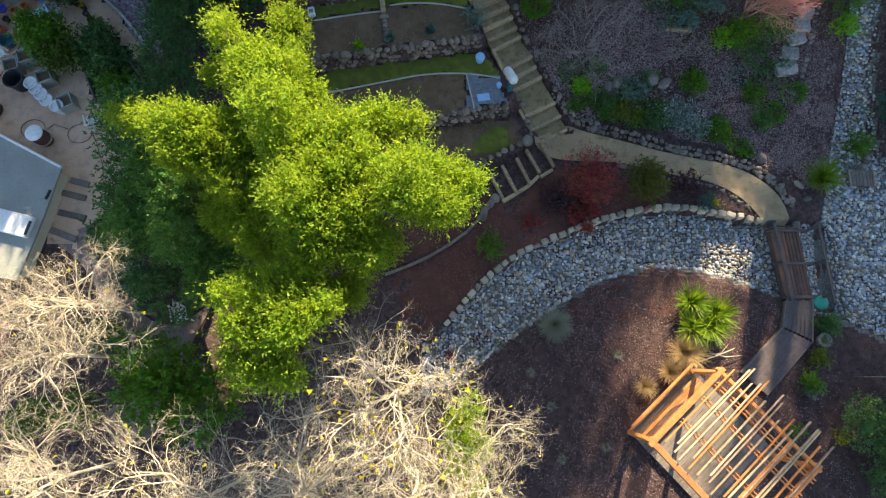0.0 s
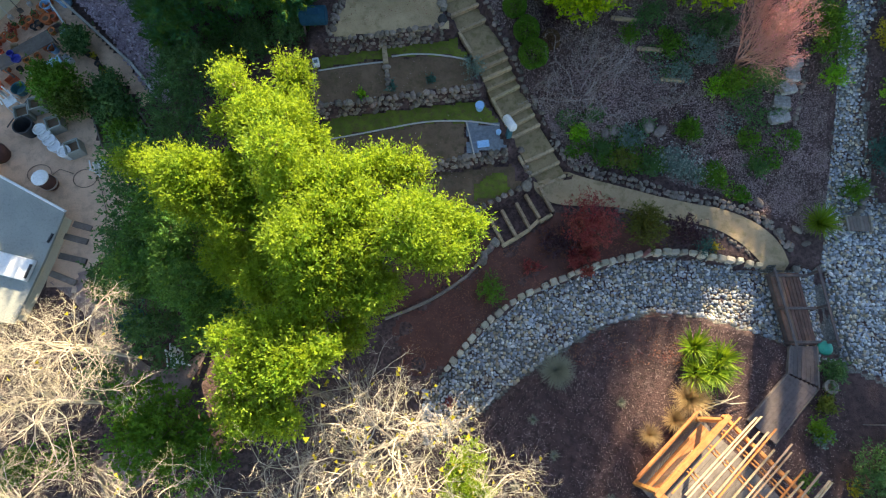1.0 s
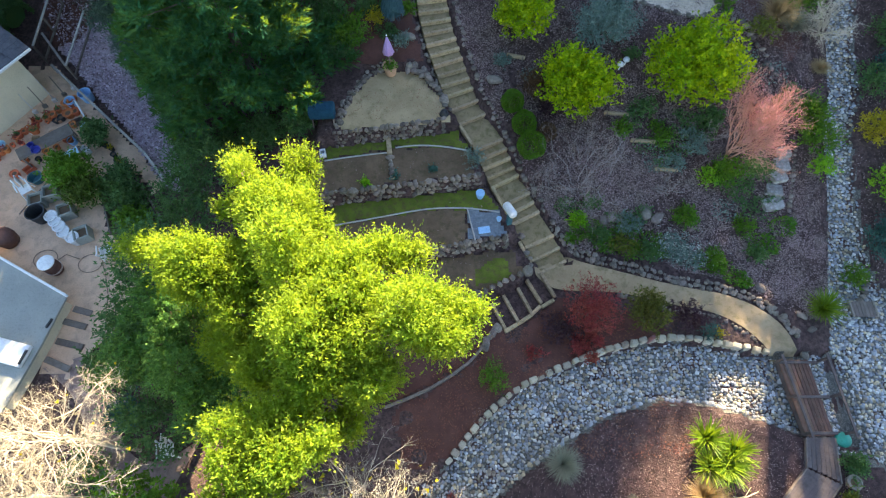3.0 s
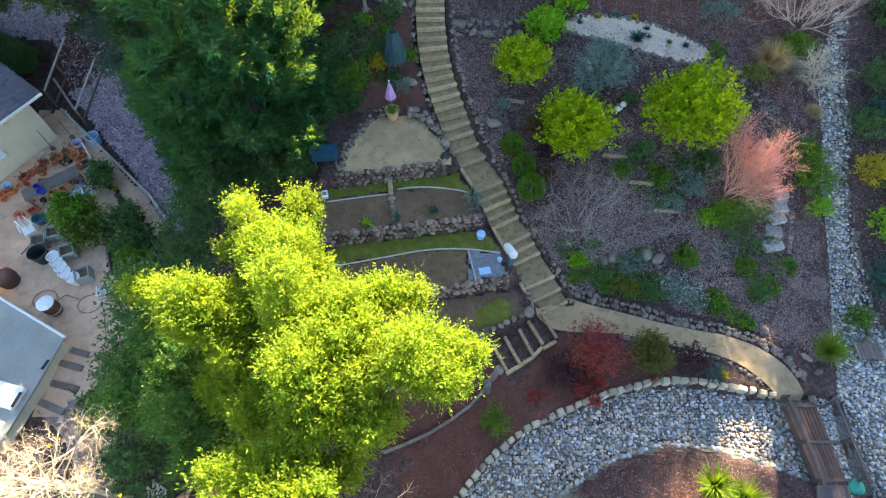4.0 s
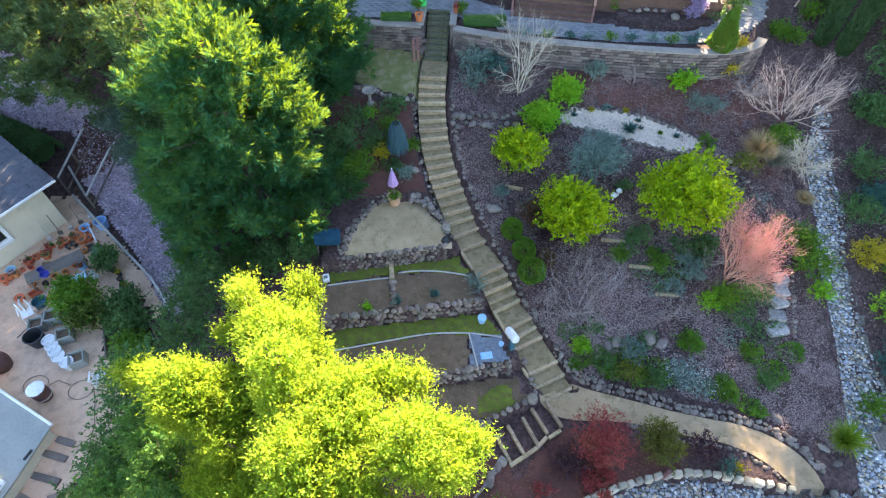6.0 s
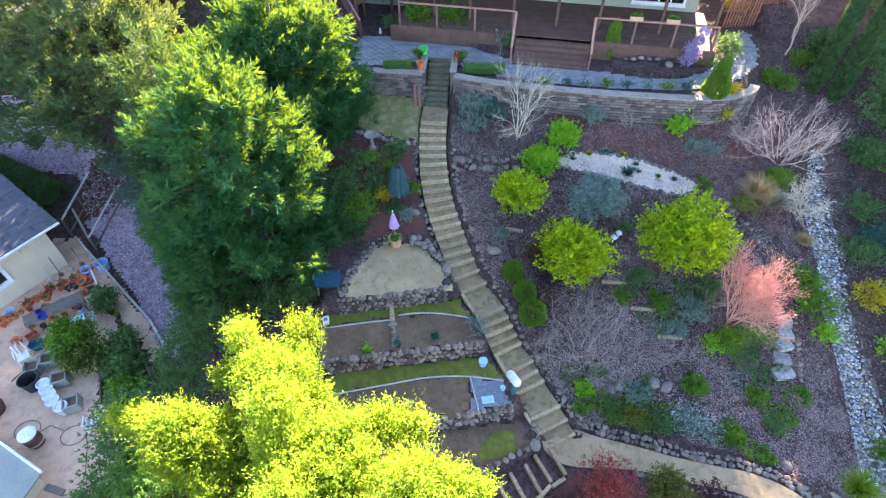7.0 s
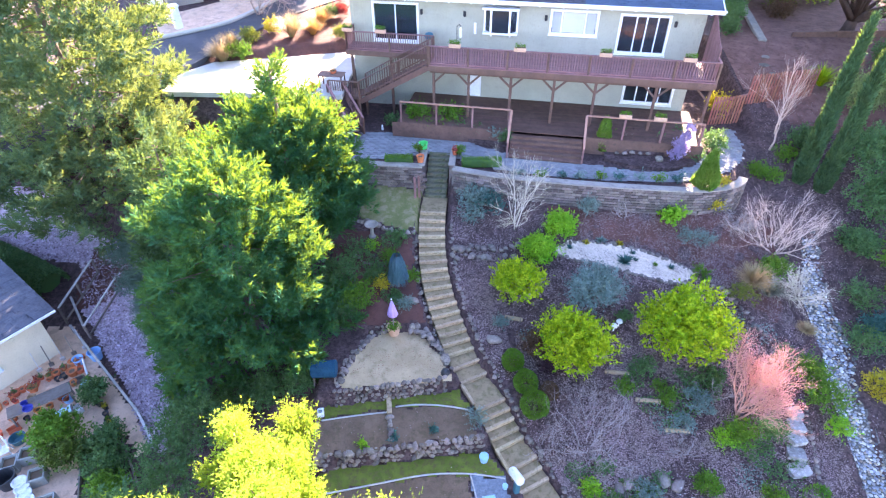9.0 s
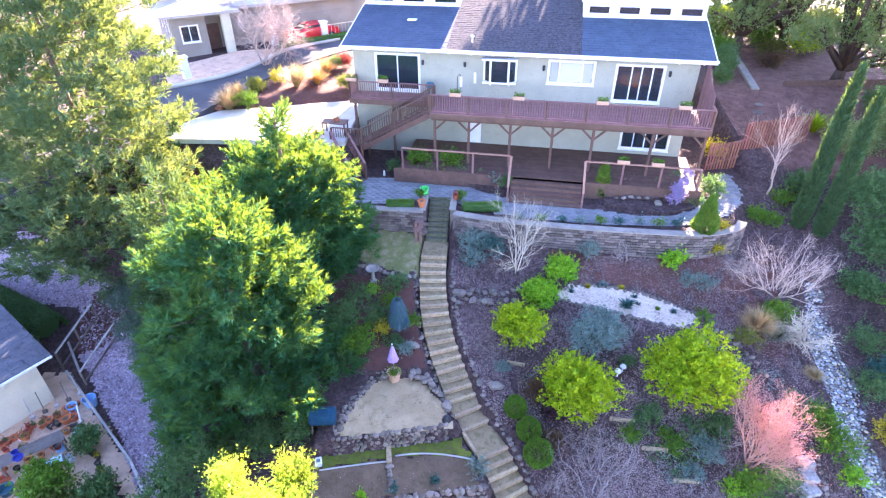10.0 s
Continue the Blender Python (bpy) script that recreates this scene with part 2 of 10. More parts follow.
CURTAIN = surface("white_curtain", (0.60, 0.58, 0.54), (0.72, 0.70, 0.66), 1.0, 0.9, 0.2, 10.0, stretch=(8, 8, 0.3))
GLASS = glass_surface("window_glass")
CLEAR_GLASS = glass_surface("clear_glass", (0.85, 0.88, 0.88))

LEAF_BRIGHT = leaf_surface("bright_leaf", (0.075, 0.165, 0.014), (0.28, 0.385, 0.03), (0.40, 0.52, 0.036), 0.47, 0.6)
# greener, darker copy of the bright leaf; the shade is in its colour
LEAF_SHADE = leaf_surface("shaded_leaf", (0.05, 0.15, 0.04), (0.16, 0.32, 0.07), (0.18, 0.32, 0.04), 0.32)
LEAF_MID = leaf_surface("mid_leaf", (0.045, 0.14, 0.012), (0.13, 0.28, 0.022), (0.18, 0.3, 0.02), 0.3)
LEAF_DARK = leaf_surface("dark_leaf", (0.04, 0.12, 0.045), (0.13, 0.25, 0.08), (0.14, 0.24, 0.05), 0.3)
NEEDLE = leaf_surface("conifer_needle", (0.006, 0.088, 0.056), (0.026, 0.155, 0.06), (0.24, 0.36, 0.012), 0.32, 0.85)
NEEDLE_OLIVE = leaf_surface("olive_needle", (0.038, 0.13, 0.085), (0.12, 0.20, 0.08), (0.25, 0.29, 0.045), 0.32, 0.85)
CITRUS = leaf_surface("citrus_leaf", (0.055, 0.20, 0.003), (0.50, 0.60, 0.006), (0.44, 0.55, 0.006), 0.32)
LIME = leaf_surface("lime_leaf", (0.13, 0.36, 0.012), (0.27, 0.55, 0.025), (0.3, 0.5, 0.03), 0.3)
SAGE = leaf_surface("sage_leaf", (0.11, 0.18, 0.15), (0.24, 0.33, 0.27), (0.16, 0.22, 0.16), 0.2)
BLUE_GREEN = leaf_surface("blue_green_leaf", (0.03, 0.10, 0.085), (0.07, 0.17, 0.14), (0.06, 0.15, 0.1), 0.2)
RED_LEAF = leaf_surface("red_leaf", (0.20, 0.04, 0.035), (0.44, 0.11, 0.09), (0.36, 0.06, 0.04), 0.3)
PURPLE_LEAF = leaf_surface("purple_leaf", (0.045, 0.022, 0.03), (0.09, 0.045, 0.055), (0.08, 0.03, 0.04), 0.2)
PINK_LEAF = leaf_surface("pink_blossom", (0.55, 0.18, 0.21), (0.80, 0.38, 0.40), (0.70, 0.31, 0.33), 0.38)
LILAC_LEAF = leaf_surface("lilac_blossom", (0.36, 0.27, 0.46), (0.52, 0.42, 0.62), (0.4, 0.3, 0.5), 0.3)
STRAW = leaf_surface("straw_blade", (0.36, 0.25, 0.12), (0.55, 0.41, 0.21), (0.45, 0.33, 0.15), 0.3)
PALE_GRASS = leaf_surface("pale_grass", (0.22, 0.22, 0.16), (0.36, 0.36, 0.26), (0.25, 0.25, 0.15), 0.3)
YELLOW_LEAF = leaf_surface("yellow_leaf", (0.35, 0.30, 0.02), (0.55, 0.46, 0.03), (0.5, 0.42, 0.02), 0.35)
LITTER = leaf_surface("fallen_leaf", (0.07, 0.042, 0.036), (0.54, 0.39, 0.36), (0.1, 0.07, 0.05), 0.1)
LITTER_RED = leaf_surface("fallen_red_leaf", (0.16, 0.05, 0.03), (0.30, 0.13, 0.08), (0.1, 0.05, 0.03), 0.1)
FLOWER = leaf_surface("white_flower", (0.55, 0.58, 0.5), (0.75, 0.76, 0.7), (0.4, 0.45, 0.35), 0.2)
SAGE_DARK = leaf_surface("grey_green_leaf", (0.055, 0.105, 0.075), (0.14, 0.21, 0.15), (0.11, 0.17, 0.10), 0.25)
LIME_CONIFER = leaf_surface("lime_conifer", (0.11, 0.22, 0.03), (0.20, 0.34, 0.05), (0.22, 0.34, 0.04), 0.3)
LEAF_OAK = leaf_surface("oak_leaf", (0.10, 0.17, 0.07), (0.24, 0.31, 0.12), (0.33, 0.39, 0.10), 0.45)
YARD_PATH = surface("mulch_path", (0.19, 0.13, 0.11), (0.33, 0.24, 0.21), 1.2, 0.95, 0.8, 26.0, (0.14, 0.10, 0.09), 0.4, bump_dist=0.05)
CHIP = leaf_surface("stone_chip", (0.20, 0.13, 0.15), (0.80, 0.68, 0.74), (0.1, 0.1, 0.1), 0.02)
# darker copy of the citrus leaf, its colour standing in for shade
CITRUS_SHADED = leaf_surface("shaded_citrus", (0.045, 0.10, 0.02), (0.13, 0.19, 0.03), (0.12, 0.18, 0.02), 0.3)
LEAF_YOLIVE = leaf_surface("olive_yellow_leaf", (0.045, 0.075, 0.014), (0.19, 0.18, 0.03), (0.16, 0.16, 0.02), 0.3)
LEAF_OLIVE = leaf_surface("olive_leaf", (0.085, 0.125, 0.02), (0.24, 0.265, 0.04), (0.24, 0.26, 0.03), 0.28)
ORANGE_GRASS = leaf_surface("orange_grass", (0.45, 0.24, 0.07), (0.65, 0.42, 0.14), (0.5, 0.3, 0.1), 0.3)
WHITE_STONE = surface("white_stone", (0.17, 0.155, 0.135), (0.33, 0.31, 0.285), 3.5, 0.85, 0.5, 18.0, (0.45, 0.44, 0.42), 0.35, per_piece=0.25)
TEAL_BLUE = surface("teal_blue_plastic", (0.010, 0.045, 0.08), (0.018, 0.07, 0.115), 4.0, 0.8, 0.05, 20.0, spec=0.1)
TEAL_GREEN = surface("teal_green_plastic", (0.02, 0.22, 0.16), (0.04, 0.30, 0.22), 4.0, 0.45, 0.05, 20.0)
RED_PLASTIC = surface("red_plastic", (0.5, 0.03, 0.04), (0.6, 0.05, 0.06), 4.0, 0.4, 0.05, 20.0)
CLAY = surface("pale_clay", (0.46, 0.27, 0.17), (0.58, 0.36, 0.24), 3.0, 0.85, 0.2, 30.0)
BARREL_WOOD = surface("barrel_wood", (0.07, 0.035, 0.03), (0.12, 0.06, 0.05), 3.0, 0.7, 0.3, 25.0)
SKY_PLASTIC = surface("sky_plastic", (0.30, 0.52, 0.68), (0.48, 0.68, 0.80), 5.0, 0.4, 0.3, 9.0)
STRAW_MAT = surface("straw_mat", (0.42, 0.27, 0.10), (0.58, 0.40, 0.18), 6.0, 0.9, 0.5, 30.0)
PLASTIC_NAVY = surface("navy_plastic", (0.02, 0.03, 0.18), (0.04, 0.05, 0.28), 4.0, 0.4, 0.05, 20.0)
STRAP = leaf_surface("strap_leaf", (0.05, 0.13, 0.010), (0.22, 0.32, 0.02), (0.26, 0.36, 0.015), 0.3)
WORN_LAWN = surface("worn_lawn", (0.075, 0.10, 0.02), (0.19, 0.17, 0.075), 1.1, 0.95, 0.6, 30.0, (0.25, 0.20, 0.12), 0.45)
NEEDLE_DARK = leaf_surface("cypress_needle", (0.038, 0.105, 0.055), (0.10, 0.195, 0.075), (0.18, 0.25, 0.03), 0.27, 0.8)
TEAL_NEEDLE = leaf_surface("blue_needle", (0.05, 0.125, 0.15), (0.11, 0.21, 0.24), (0.08, 0.16, 0.16), 0.2, 0.7)
BROWN_LEAF = leaf_surface("russet_leaf", (0.085, 0.045, 0.025), (0.17, 0.10, 0.05), (0.15, 0.08, 0.03), 0.2)
PINK_TWIG = surface("blush_twigs", (0.42, 0.30, 0.24), (0.58, 0.44, 0.36), 2.5, 0.85, 0.3, 20.0)
FENCE_RED = surface("red_fence_boards", (0.20, 0.075, 0.05), (0.31, 0.125, 0.08), 2.0, 0.8, 0.3, 30.0, (0.16, 0.06, 0.04), 0.3, per_piece=0.25)
# ---- mesh tools ----
class Shape:
    """Gathers simple solids into one mesh."""

    def __init__(self):
        self.v, self.f = [], []

    def add(self, verts, faces, m=None):
        n = len(self.v)
        self.v += [tuple(m @ Vector(p)) for p in verts] if m is not None else [tuple(p) for p in verts]
        self.f += [tuple(i + n for i in f) for f in faces]
        return self

    def box(self, c, size, turn=0.0, bevel=0.0, m=None):
        hx, hy, hz = (s / 2 for s in size)
        mm = Matrix.Translation(c) @ Matrix.Rotation(radians(turn), 4, "Z")
        if m is not None:
            mm = m @ mm
        if not bevel:
            vs = [(x * hx, y * hy, z * hz) for x in (-1, 1) for y in (-1, 1) for z in (-1, 1)]
            return self.add(vs, [(0, 1, 3, 2), (4, 6, 7, 5), (0, 4, 5, 1), (2, 3, 7, 6), (0, 2, 6, 4), (1, 5, 7, 3)], mm)
        b = min(bevel, hx * 0.9, hy * 0.9, hz * 0.9)
        vs, idx = [], {}
        for sx in (-1, 1):
            for sy in (-1, 1):
                for sz in (-1, 1):
                    for ax in range(3):
                        p = [sx * (hx - b), sy * (hy - b), sz * (hz - b)]
                        p[ax] = (sx * hx, sy * hy, sz * hz)[ax]
                        idx[sx, sy, sz, ax] = len(vs)
                        vs.append(tuple(p))
        fs = []
        for ax in range(3):
            o = [i for i in range(3) if i != ax]
            for s in (-1, 1):
                q = []
                for a, c2 in ((-1, -1), (1, -1), (1, 1), (-1, 1)):
                    k = [0, 0, 0]
                    k[ax], k[o[0]], k[o[1]] = s, a, c2
                    q.append(idx[(*k, ax)])
                fs.append(tuple(q))
        for ax in range(3):
            o = [i for i in range(3) if i != ax]
            for a in (-1, 1):
                for c2 in (-1, 1):
                    q = []
                    for s, face in ((-1, o[0]), (1, o[0]), (1, o[1]), (-1, o[1])):
                        k = [0, 0, 0]
                        k[ax], k[o[0]], k[o[1]] = s, a, c2
                        q.append(idx[(*k, face)])
                    fs.append(tuple(q))
        for sx in (-1, 1):
            for sy in (-1, 1):
                for sz in (-1, 1):
                    fs.append(tuple(idx[sx, sy, sz, a] for a in range(3)))
        return self.add(vs, fs, mm)

    def beam(self, a, b, w, h, bevel=0.0):
        """A squared timber from a to b, w across and h deep."""
        a, b = Vector(a), Vector(b)
        d = b - a
        q = d.to_track_quat("X", "Z").to_matrix().to_4x4()
        return self.box((0, 0, 0), (d.length, w, h), 0, bevel, Matrix.Translation((a + b) / 2) @ q)

    def lathe(self, profile, n=16, m=None, c=(0, 0, 0)):
        """A turned body from (radius, height) pairs."""
        vs, fs = [], []
        for r, z in profile:
            vs += [(c[0] + r * math.cos(2 * math.pi * k / n), c[1] + r * math.sin(2 * math.pi * k / n), c[2] + z) for k in range(n)]
        for j in range(len(profile) - 1):
            fs += [(j * n + k, j * n + (k + 1) % n, (j + 1) * n + (k + 1) % n, (j + 1) * n + k) for k in range(n)]
        if profile[0][0] > 1e-4:
            fs.append(tuple(range(n))[::-1])
        if profile[-1][0] > 1e-4:
            fs.append(tuple((len(profile) - 1) * n + k for k in range(n)))
        return self.add(vs, fs, m)

    def tube(self, pts, radii, n=5, caps=True):
        pts = [Vector(p) for p in pts]
        base = len(self.v)
        side = None
        for i, p in enumerate(pts):
            d = (pts[min(i + 1, len(pts) - 1)] - pts[max(i - 1, 0)]).normalized()
            if side is None:
                side = d.orthogonal().normalized()
            side = (side - d * side.dot(d)).normalized()
            up = d.cross(side)
            r = radii[i] if hasattr(radii, "__len__") else radii
            self.v += [tuple(p + r * (math.cos(2 * math.pi * k / n) * side + math.sin(2 * math.pi * k / n) * up)) for k in range(n)]
        for j in range(len(pts) - 1):
            self.f += [(base + j * n + k, base + j * n + (k + 1) % n, base + (j + 1) * n + (k + 1) % n, base + (j + 1) * n + k) for k in range(n)]
        if caps:
            self.f.append(tuple(base + k for k in range(n))[::-1])
            self.f.append(tuple(base + (len(pts) - 1) * n + k for k in range(n)))
        return self

    def slab(self, poly, z0, z1):
        """An upright prism over a polygon (counter-clockwise)."""
        n = len(poly)
        vs = [(x, y, z0) for x, y in poly] + [(x, y, z1) for x, y in poly]
        fs = [tuple(range(n))[::-1], tuple(range(n, 2 * n))]
        fs += [(k, (k + 1) % n, n + (k + 1) % n, n + k) for k in range(n)]
        return self.add(vs, fs)

    def mesh(self, name, material, smooth=False):
        me = bpy.data.meshes.new(name)
        me.from_pydata(self.v, [], self.f)
        if material:
            me.materials.append(material)
        if smooth:
            me.polygons.foreach_set("use_smooth", [True] * len(me.polygons))
        me.update()
        return me


def part(name, shape, material, parent=None, label="", smooth=False):
    """Links a shape as one mesh object under a thing or a part."""
    me = shape if isinstance(shape, bpy.types.Mesh) else shape.mesh(name, material, smooth)
    ob = new(name, me)
    if parent is not None:
        ob.parent = parent
    if label:
        tagged(ob, label)
    return ob


def thing(name, label, category, group="", kind="", at=(0, 0, 0), turn=0.0):
    ob = new(name)
    ob.empty_display_size = 0.2
    ob.matrix_basis = pose(*at, 0, 0, turn)
    return tagged(ob, label, category, group, kind)


def single(name, shape, material, label, category, group="", kind="", smooth=False):
    return tagged(part(name, shape, material, None, "", smooth), label, category, group, kind)


def quads_mesh(name, corners, material):
    """A mesh of many loose leaves from an array (leaves, corners, 3)."""
    n, c = corners.shape[:2]
    me = bpy.data.meshes.new(name)
    me.vertices.add(n * c)
    me.vertices.foreach_set("co", np.asarray(corners, dtype=np.float32).ravel())
    me.loops.add(n * c)
    me.loops.foreach_set("vertex_index", np.arange(n * c, dtype=np.int32))
    me.polygons.add(n)
    me.polygons.foreach_set("loop_start", np.arange(0, n * c, c, dtype=np.int32))
    me.update(calc_edges=True)
    me.materials.append(material)
    return me


def leaf_quads(rng, pos, length, width, aim=None, spread=1.0):
    """Pointed leaves at pos; aim: the way they grow, spread: how far they stray from it."""
    n = len(pos)
    d = rng.normal(size=(n, 3))
    d /= np.linalg.norm(d, axis=1, keepdims=True)
    if aim is not None:
        d = aim + d * spread
        d /= np.linalg.norm(d, axis=1, keepdims=True) + 1e-9
    e = np.cross(d, rng.normal(size=(n, 3)))
    e /= np.linalg.norm(e, axis=1, keepdims=True) + 1e-9
    ln = (length * rng.uniform(0.6, 1.3, n))[:, None]
    wd = (width * rng.uniform(0.7, 1.3, n))[:, None]
    low = pos + d * ln * 0.1
    return np.stack([low - e * wd, pos + d * ln, low + e * wd], axis=1)


def smoothstep(a, b, x):
    t = np.clip((x - a) / (b - a), 0, 1)
    return t * t * (3 - 2 * t)


def rock_mesh(name, seed, material, rough=0.22, flat=0.7, sub=2):
    bm = bmesh.new()
    bmesh.ops.create_icosphere(bm, subdivisions=sub, radius=1.0)
    off = Vector((seed * 3.7, seed * 1.3, seed * 7.1))
    for v in bm.verts:
        k = 1 + rough * 2 * noise.noise(v.co * 0.9 + off) + rough * noise.noise(v.co * 2.3 + off)
        v.co = Vector((v.co.x * k, v.co.y * k, v.co.z * k * flat))
    for f in bm.faces:
        f.smooth = True
    me = bpy.data.meshes.new(name)
    bm.to_mesh(me)
    bm.free()
    me.materials.append(material)
    return me


ROCKS = [rock_mesh("stone", k, ROCK, 0.2, random.uniform(0.6, 0.85), 2 if k < 3 else 1) for k in range(9)]
WALL_ROCKS = [rock_mesh("stone", 20 + k, ROCK, 0.27, 0.75, 1) for k in range(6)]


def stone_at(parent, x, y, z, r, meshes=None, squash=1.0):
    ob = new("stone", random.choice(meshes or ROCKS))
    ob.matrix_basis = pose(x, y, z, random.uniform(-15, 15), random.uniform(-15, 15), random.uniform(0, 360)) @ Matrix.Diagonal(
        (r * random.uniform(0.8, 1.3), r * random.uniform(0.75, 1.1), r * squash * random.uniform(0.8, 1.15), 1))
    ob.parent = parent
    return ob


def resample(pts, step):
    pts = [np.array(p, float) for p in pts]
    out = [pts[0]]
    seg = [np.linalg.norm(b - a) for a, b in zip(pts, pts[1:])]
    total = sum(seg)
    n = max(1, round(total / step))
    cum = np.concatenate([[0], np.cumsum(seg)])
    arr = np.array(pts)
    s = np.linspace(0, total, n + 1)
    return np.stack([np.interp(s, cum, arr[:, k]) for k in range(arr.shape[1])], axis=1)


def smooth_line(pts, step=0.3, rounds=2):
    """Rounds a polyline's corners off."""
    p = np.array(pts, float)
    for _ in range(rounds):
        q = [p[0]]
        for a, b in zip(p, p[1:]):
            q += [0.75 * a + 0.25 * b, 0.25 * a + 0.75 * b]
        q.append(p[-1])
        p = np.array(q)
    return resample(p, step)
# ---- the lie of the land ----
STAIR = [(4.35, 8.75), (3.28, 10.89), (2.46, 12.22), (1.73, 13.72), (0.74, 15.45), (0.1, 17.17), (-0.35, 18.43),
         (-0.65, 19.9), (-0.77, 21.74), (-0.6, 24.1), (-0.38, 26.1)]
STAIR_Z = [0.0, 0.62, 1.15, 1.78, 2.33, 2.82, 3.27, 3.75, 4.7, 5.1, 6.5]
SX, SY = [p[0] for p in STAIR], [p[1] for p in STAIR]
BLOCK_LINE = [(-0.4, 0.7), (0.03, 1.19), (0.97, 2.3), (1.83, 3.23), (2.94, 4.02), (4.05, 4.53), (5.41, 5.09), (7.01, 5.61), (9.04, 5.89), (10.34, 5.67), (12.4, 5.25)]
CREEK_LOW = [(-0.3, -1.5), (0.33, -0.9), (2.0, 0.3), (3.34, 1.3), (4.54, 2.11), (6.09, 2.94), (7.86, 3.43), (9.36, 3.37), (10.99, 2.95), (12.7, 2.33)]
CREEK_UP = [(17.8, -0.6, 3.7), (17.2, 3.5, 3.0), (16.7, 6.0, 1.8), (16.4, 8.6, 0.85), (16.5, 11.0, 0.6), (16.4, 12.6, 0.55), (16.3, 14.0, 0.55), (16.8, 15.7, 0.65), (16.9, 18.2, 0.6), (17.7, 21.5, 0.3)]
WALL_LINE = [(-7.5, 25.6), (-4.5, 24.75), (-1.3, 24.55), (0.3, 24.1), (2.5, 23.45), (5.8, 22.85), (9.0, 22.4), (12.0, 22.1), (13.5, 22.4), (14.3, 22.85), (16.6, 25.6)]


def sand_y(x): return 14.25 + 0.165 * (x - 0.26)
def bed1_y(x): return 12.0 + 0.14 * (x - 1.6)
def bed2_y(x): return 9.62 + 0.19 * (x - 2.7)
def bed3_y(x): return 8.48 + 0.48 * (x - 3.6)
def stair_x(y): return np.interp(y, SY, SX)
def slope_z(y): return np.interp(y, [8.3, *SY[1:9], 23.0, 24.5, 30, 37, 60, 400], [0.0, *STAIR_Z[1:9], 4.95, 5.4, 7.6, 9.6, 10.0, 30.0])


def road_z(y): return np.interp(y, [30, 34, 40, 46, 52, 70], [8.2, 8.6, 9.0, 9.35, 9.5, 9.7])


def creek_up_depth(x, y):
    """How far inside the right-hand dry creek a place lies: 1 in the middle, 0 outside."""
    cy = [c[1] for c in CREEK_UP]
    cx, w = np.interp(y, cy, [c[0] for c in CREEK_UP]), np.interp(y, cy, [c[2] for c in CREEK_UP])
    return np.where((y > 1.95 - 0.5 * (x - 14.1)) & (y < 21.5), 1 - smoothstep(0.75, 1.15, np.abs(x - cx) / w), 0.0)


def creek_low_depth(x, y):
    up = np.interp(x, [p[0] for p in BLOCK_LINE] + [15.0], [p[1] for p in BLOCK_LINE] + [5.3])
    lo = np.interp(x, [p[0] for p in CREEK_LOW] + [14.0], [p[1] for p in CREEK_LOW] + [1.6])
    ins = smoothstep(-0.02, 0.08, up - y) * smoothstep(-0.15, 0.35, y - lo)
    return ins * smoothstep(-1.2, -0.2, x) * (1 - smoothstep(14.5, 15.5, x))


def land(x, y):
    """The height of the ground."""
    x, y = np.asarray(x, float), np.asarray(y, float)
    z = slope_z(y) + 0.06 * np.sin(x * 0.9 + y * 0.4) * smoothstep(8, 12, y) * (1 - smoothstep(20, 24, y))
    # terraces beside the stairs
    t = np.where(y < bed3_y(x), 0.0, np.where(y < bed2_y(x), 0.5, np.where(y < bed1_y(x), 1.1, np.where(y < sand_y(x), 1.8, 2.5))))
    inside = (x > -5.3) & (x < stair_x(y) - 0.72) & (y > 6.0) & (y < 16.9)
    z = np.where(inside, t, z)
    # creek beds
    z = z - 0.45 * np.maximum(creek_low_depth(x, y), 0) * (y < 7) - 0.28 * creek_up_depth(x, y)
    # the neighbour's yard, level and low
    yard = np.interp(y, [19, 24, 29, 31.5, 60], [0.0, 1.2, 5.5, 8.3, 9.5])
    w = smoothstep(-11.5, -6.5, x)
    z = w * z + (1 - w) * yard
    # the house's terrace behind its wall
    wy = np.interp(x, [p[0] for p in WALL_LINE], [p[1] for p in WALL_LINE])
    z = z + 0.5 * (1 - smoothstep(0.1, 2.2, wy - y)) * smoothstep(0.9, 2.0, x) * (1 - smoothstep(13.4, 15.0, x)) * (y > 18)
    terrace = smoothstep(0.11, 0.13 + 1.5 * smoothstep(13.9, 15.2, x), y - wy) * ((x > -7.4) & (x < 17.0) & (y < 38))
    z = z + (6.42 - z) * terrace
    well = (1 - smoothstep(0.6, 0.86, np.abs(x - stair_x(y)))) * ((y > 8.9) & (y < 26.3))
    z = z + (np.interp(y, SY, STAIR_Z) - 0.5 - z) * well
    # level driveway left of the house, a bank behind it and the road beyond
    edge = np.interp(x, [-16.3, -14.9, -11.7, -8.9, -6.3], [32.7, 34.6, 35.3, 36.0, 36.6])
    up = smoothstep(0.0, 1.3, y - edge)
    z = np.where((x < -5.6) & (y > 29.0), np.interp(y, [29.0, 30.2], [7.0, 8.1]) * (1 - up) + (road_z(y) - 0.1) * up, z)
    far = smoothstep(34, 40, y) * (x >= -5.6)
    return z * (1 - far) + np.interp(y, [34, 40, 60, 400], [8.4, 9.2, 9.6, 30.0]) * far
def grown(lo, hi, step, far):
    a = list(np.arange(lo, hi + 1e-6, step))
    d = step
    while a[-1] < far:
        d *= 1.35
        a.append(a[-1] + d)
    d = step
    while a[0] > -far:
        d *= 1.35
        a.insert(0, a[0] - d)
    return np.array(a)


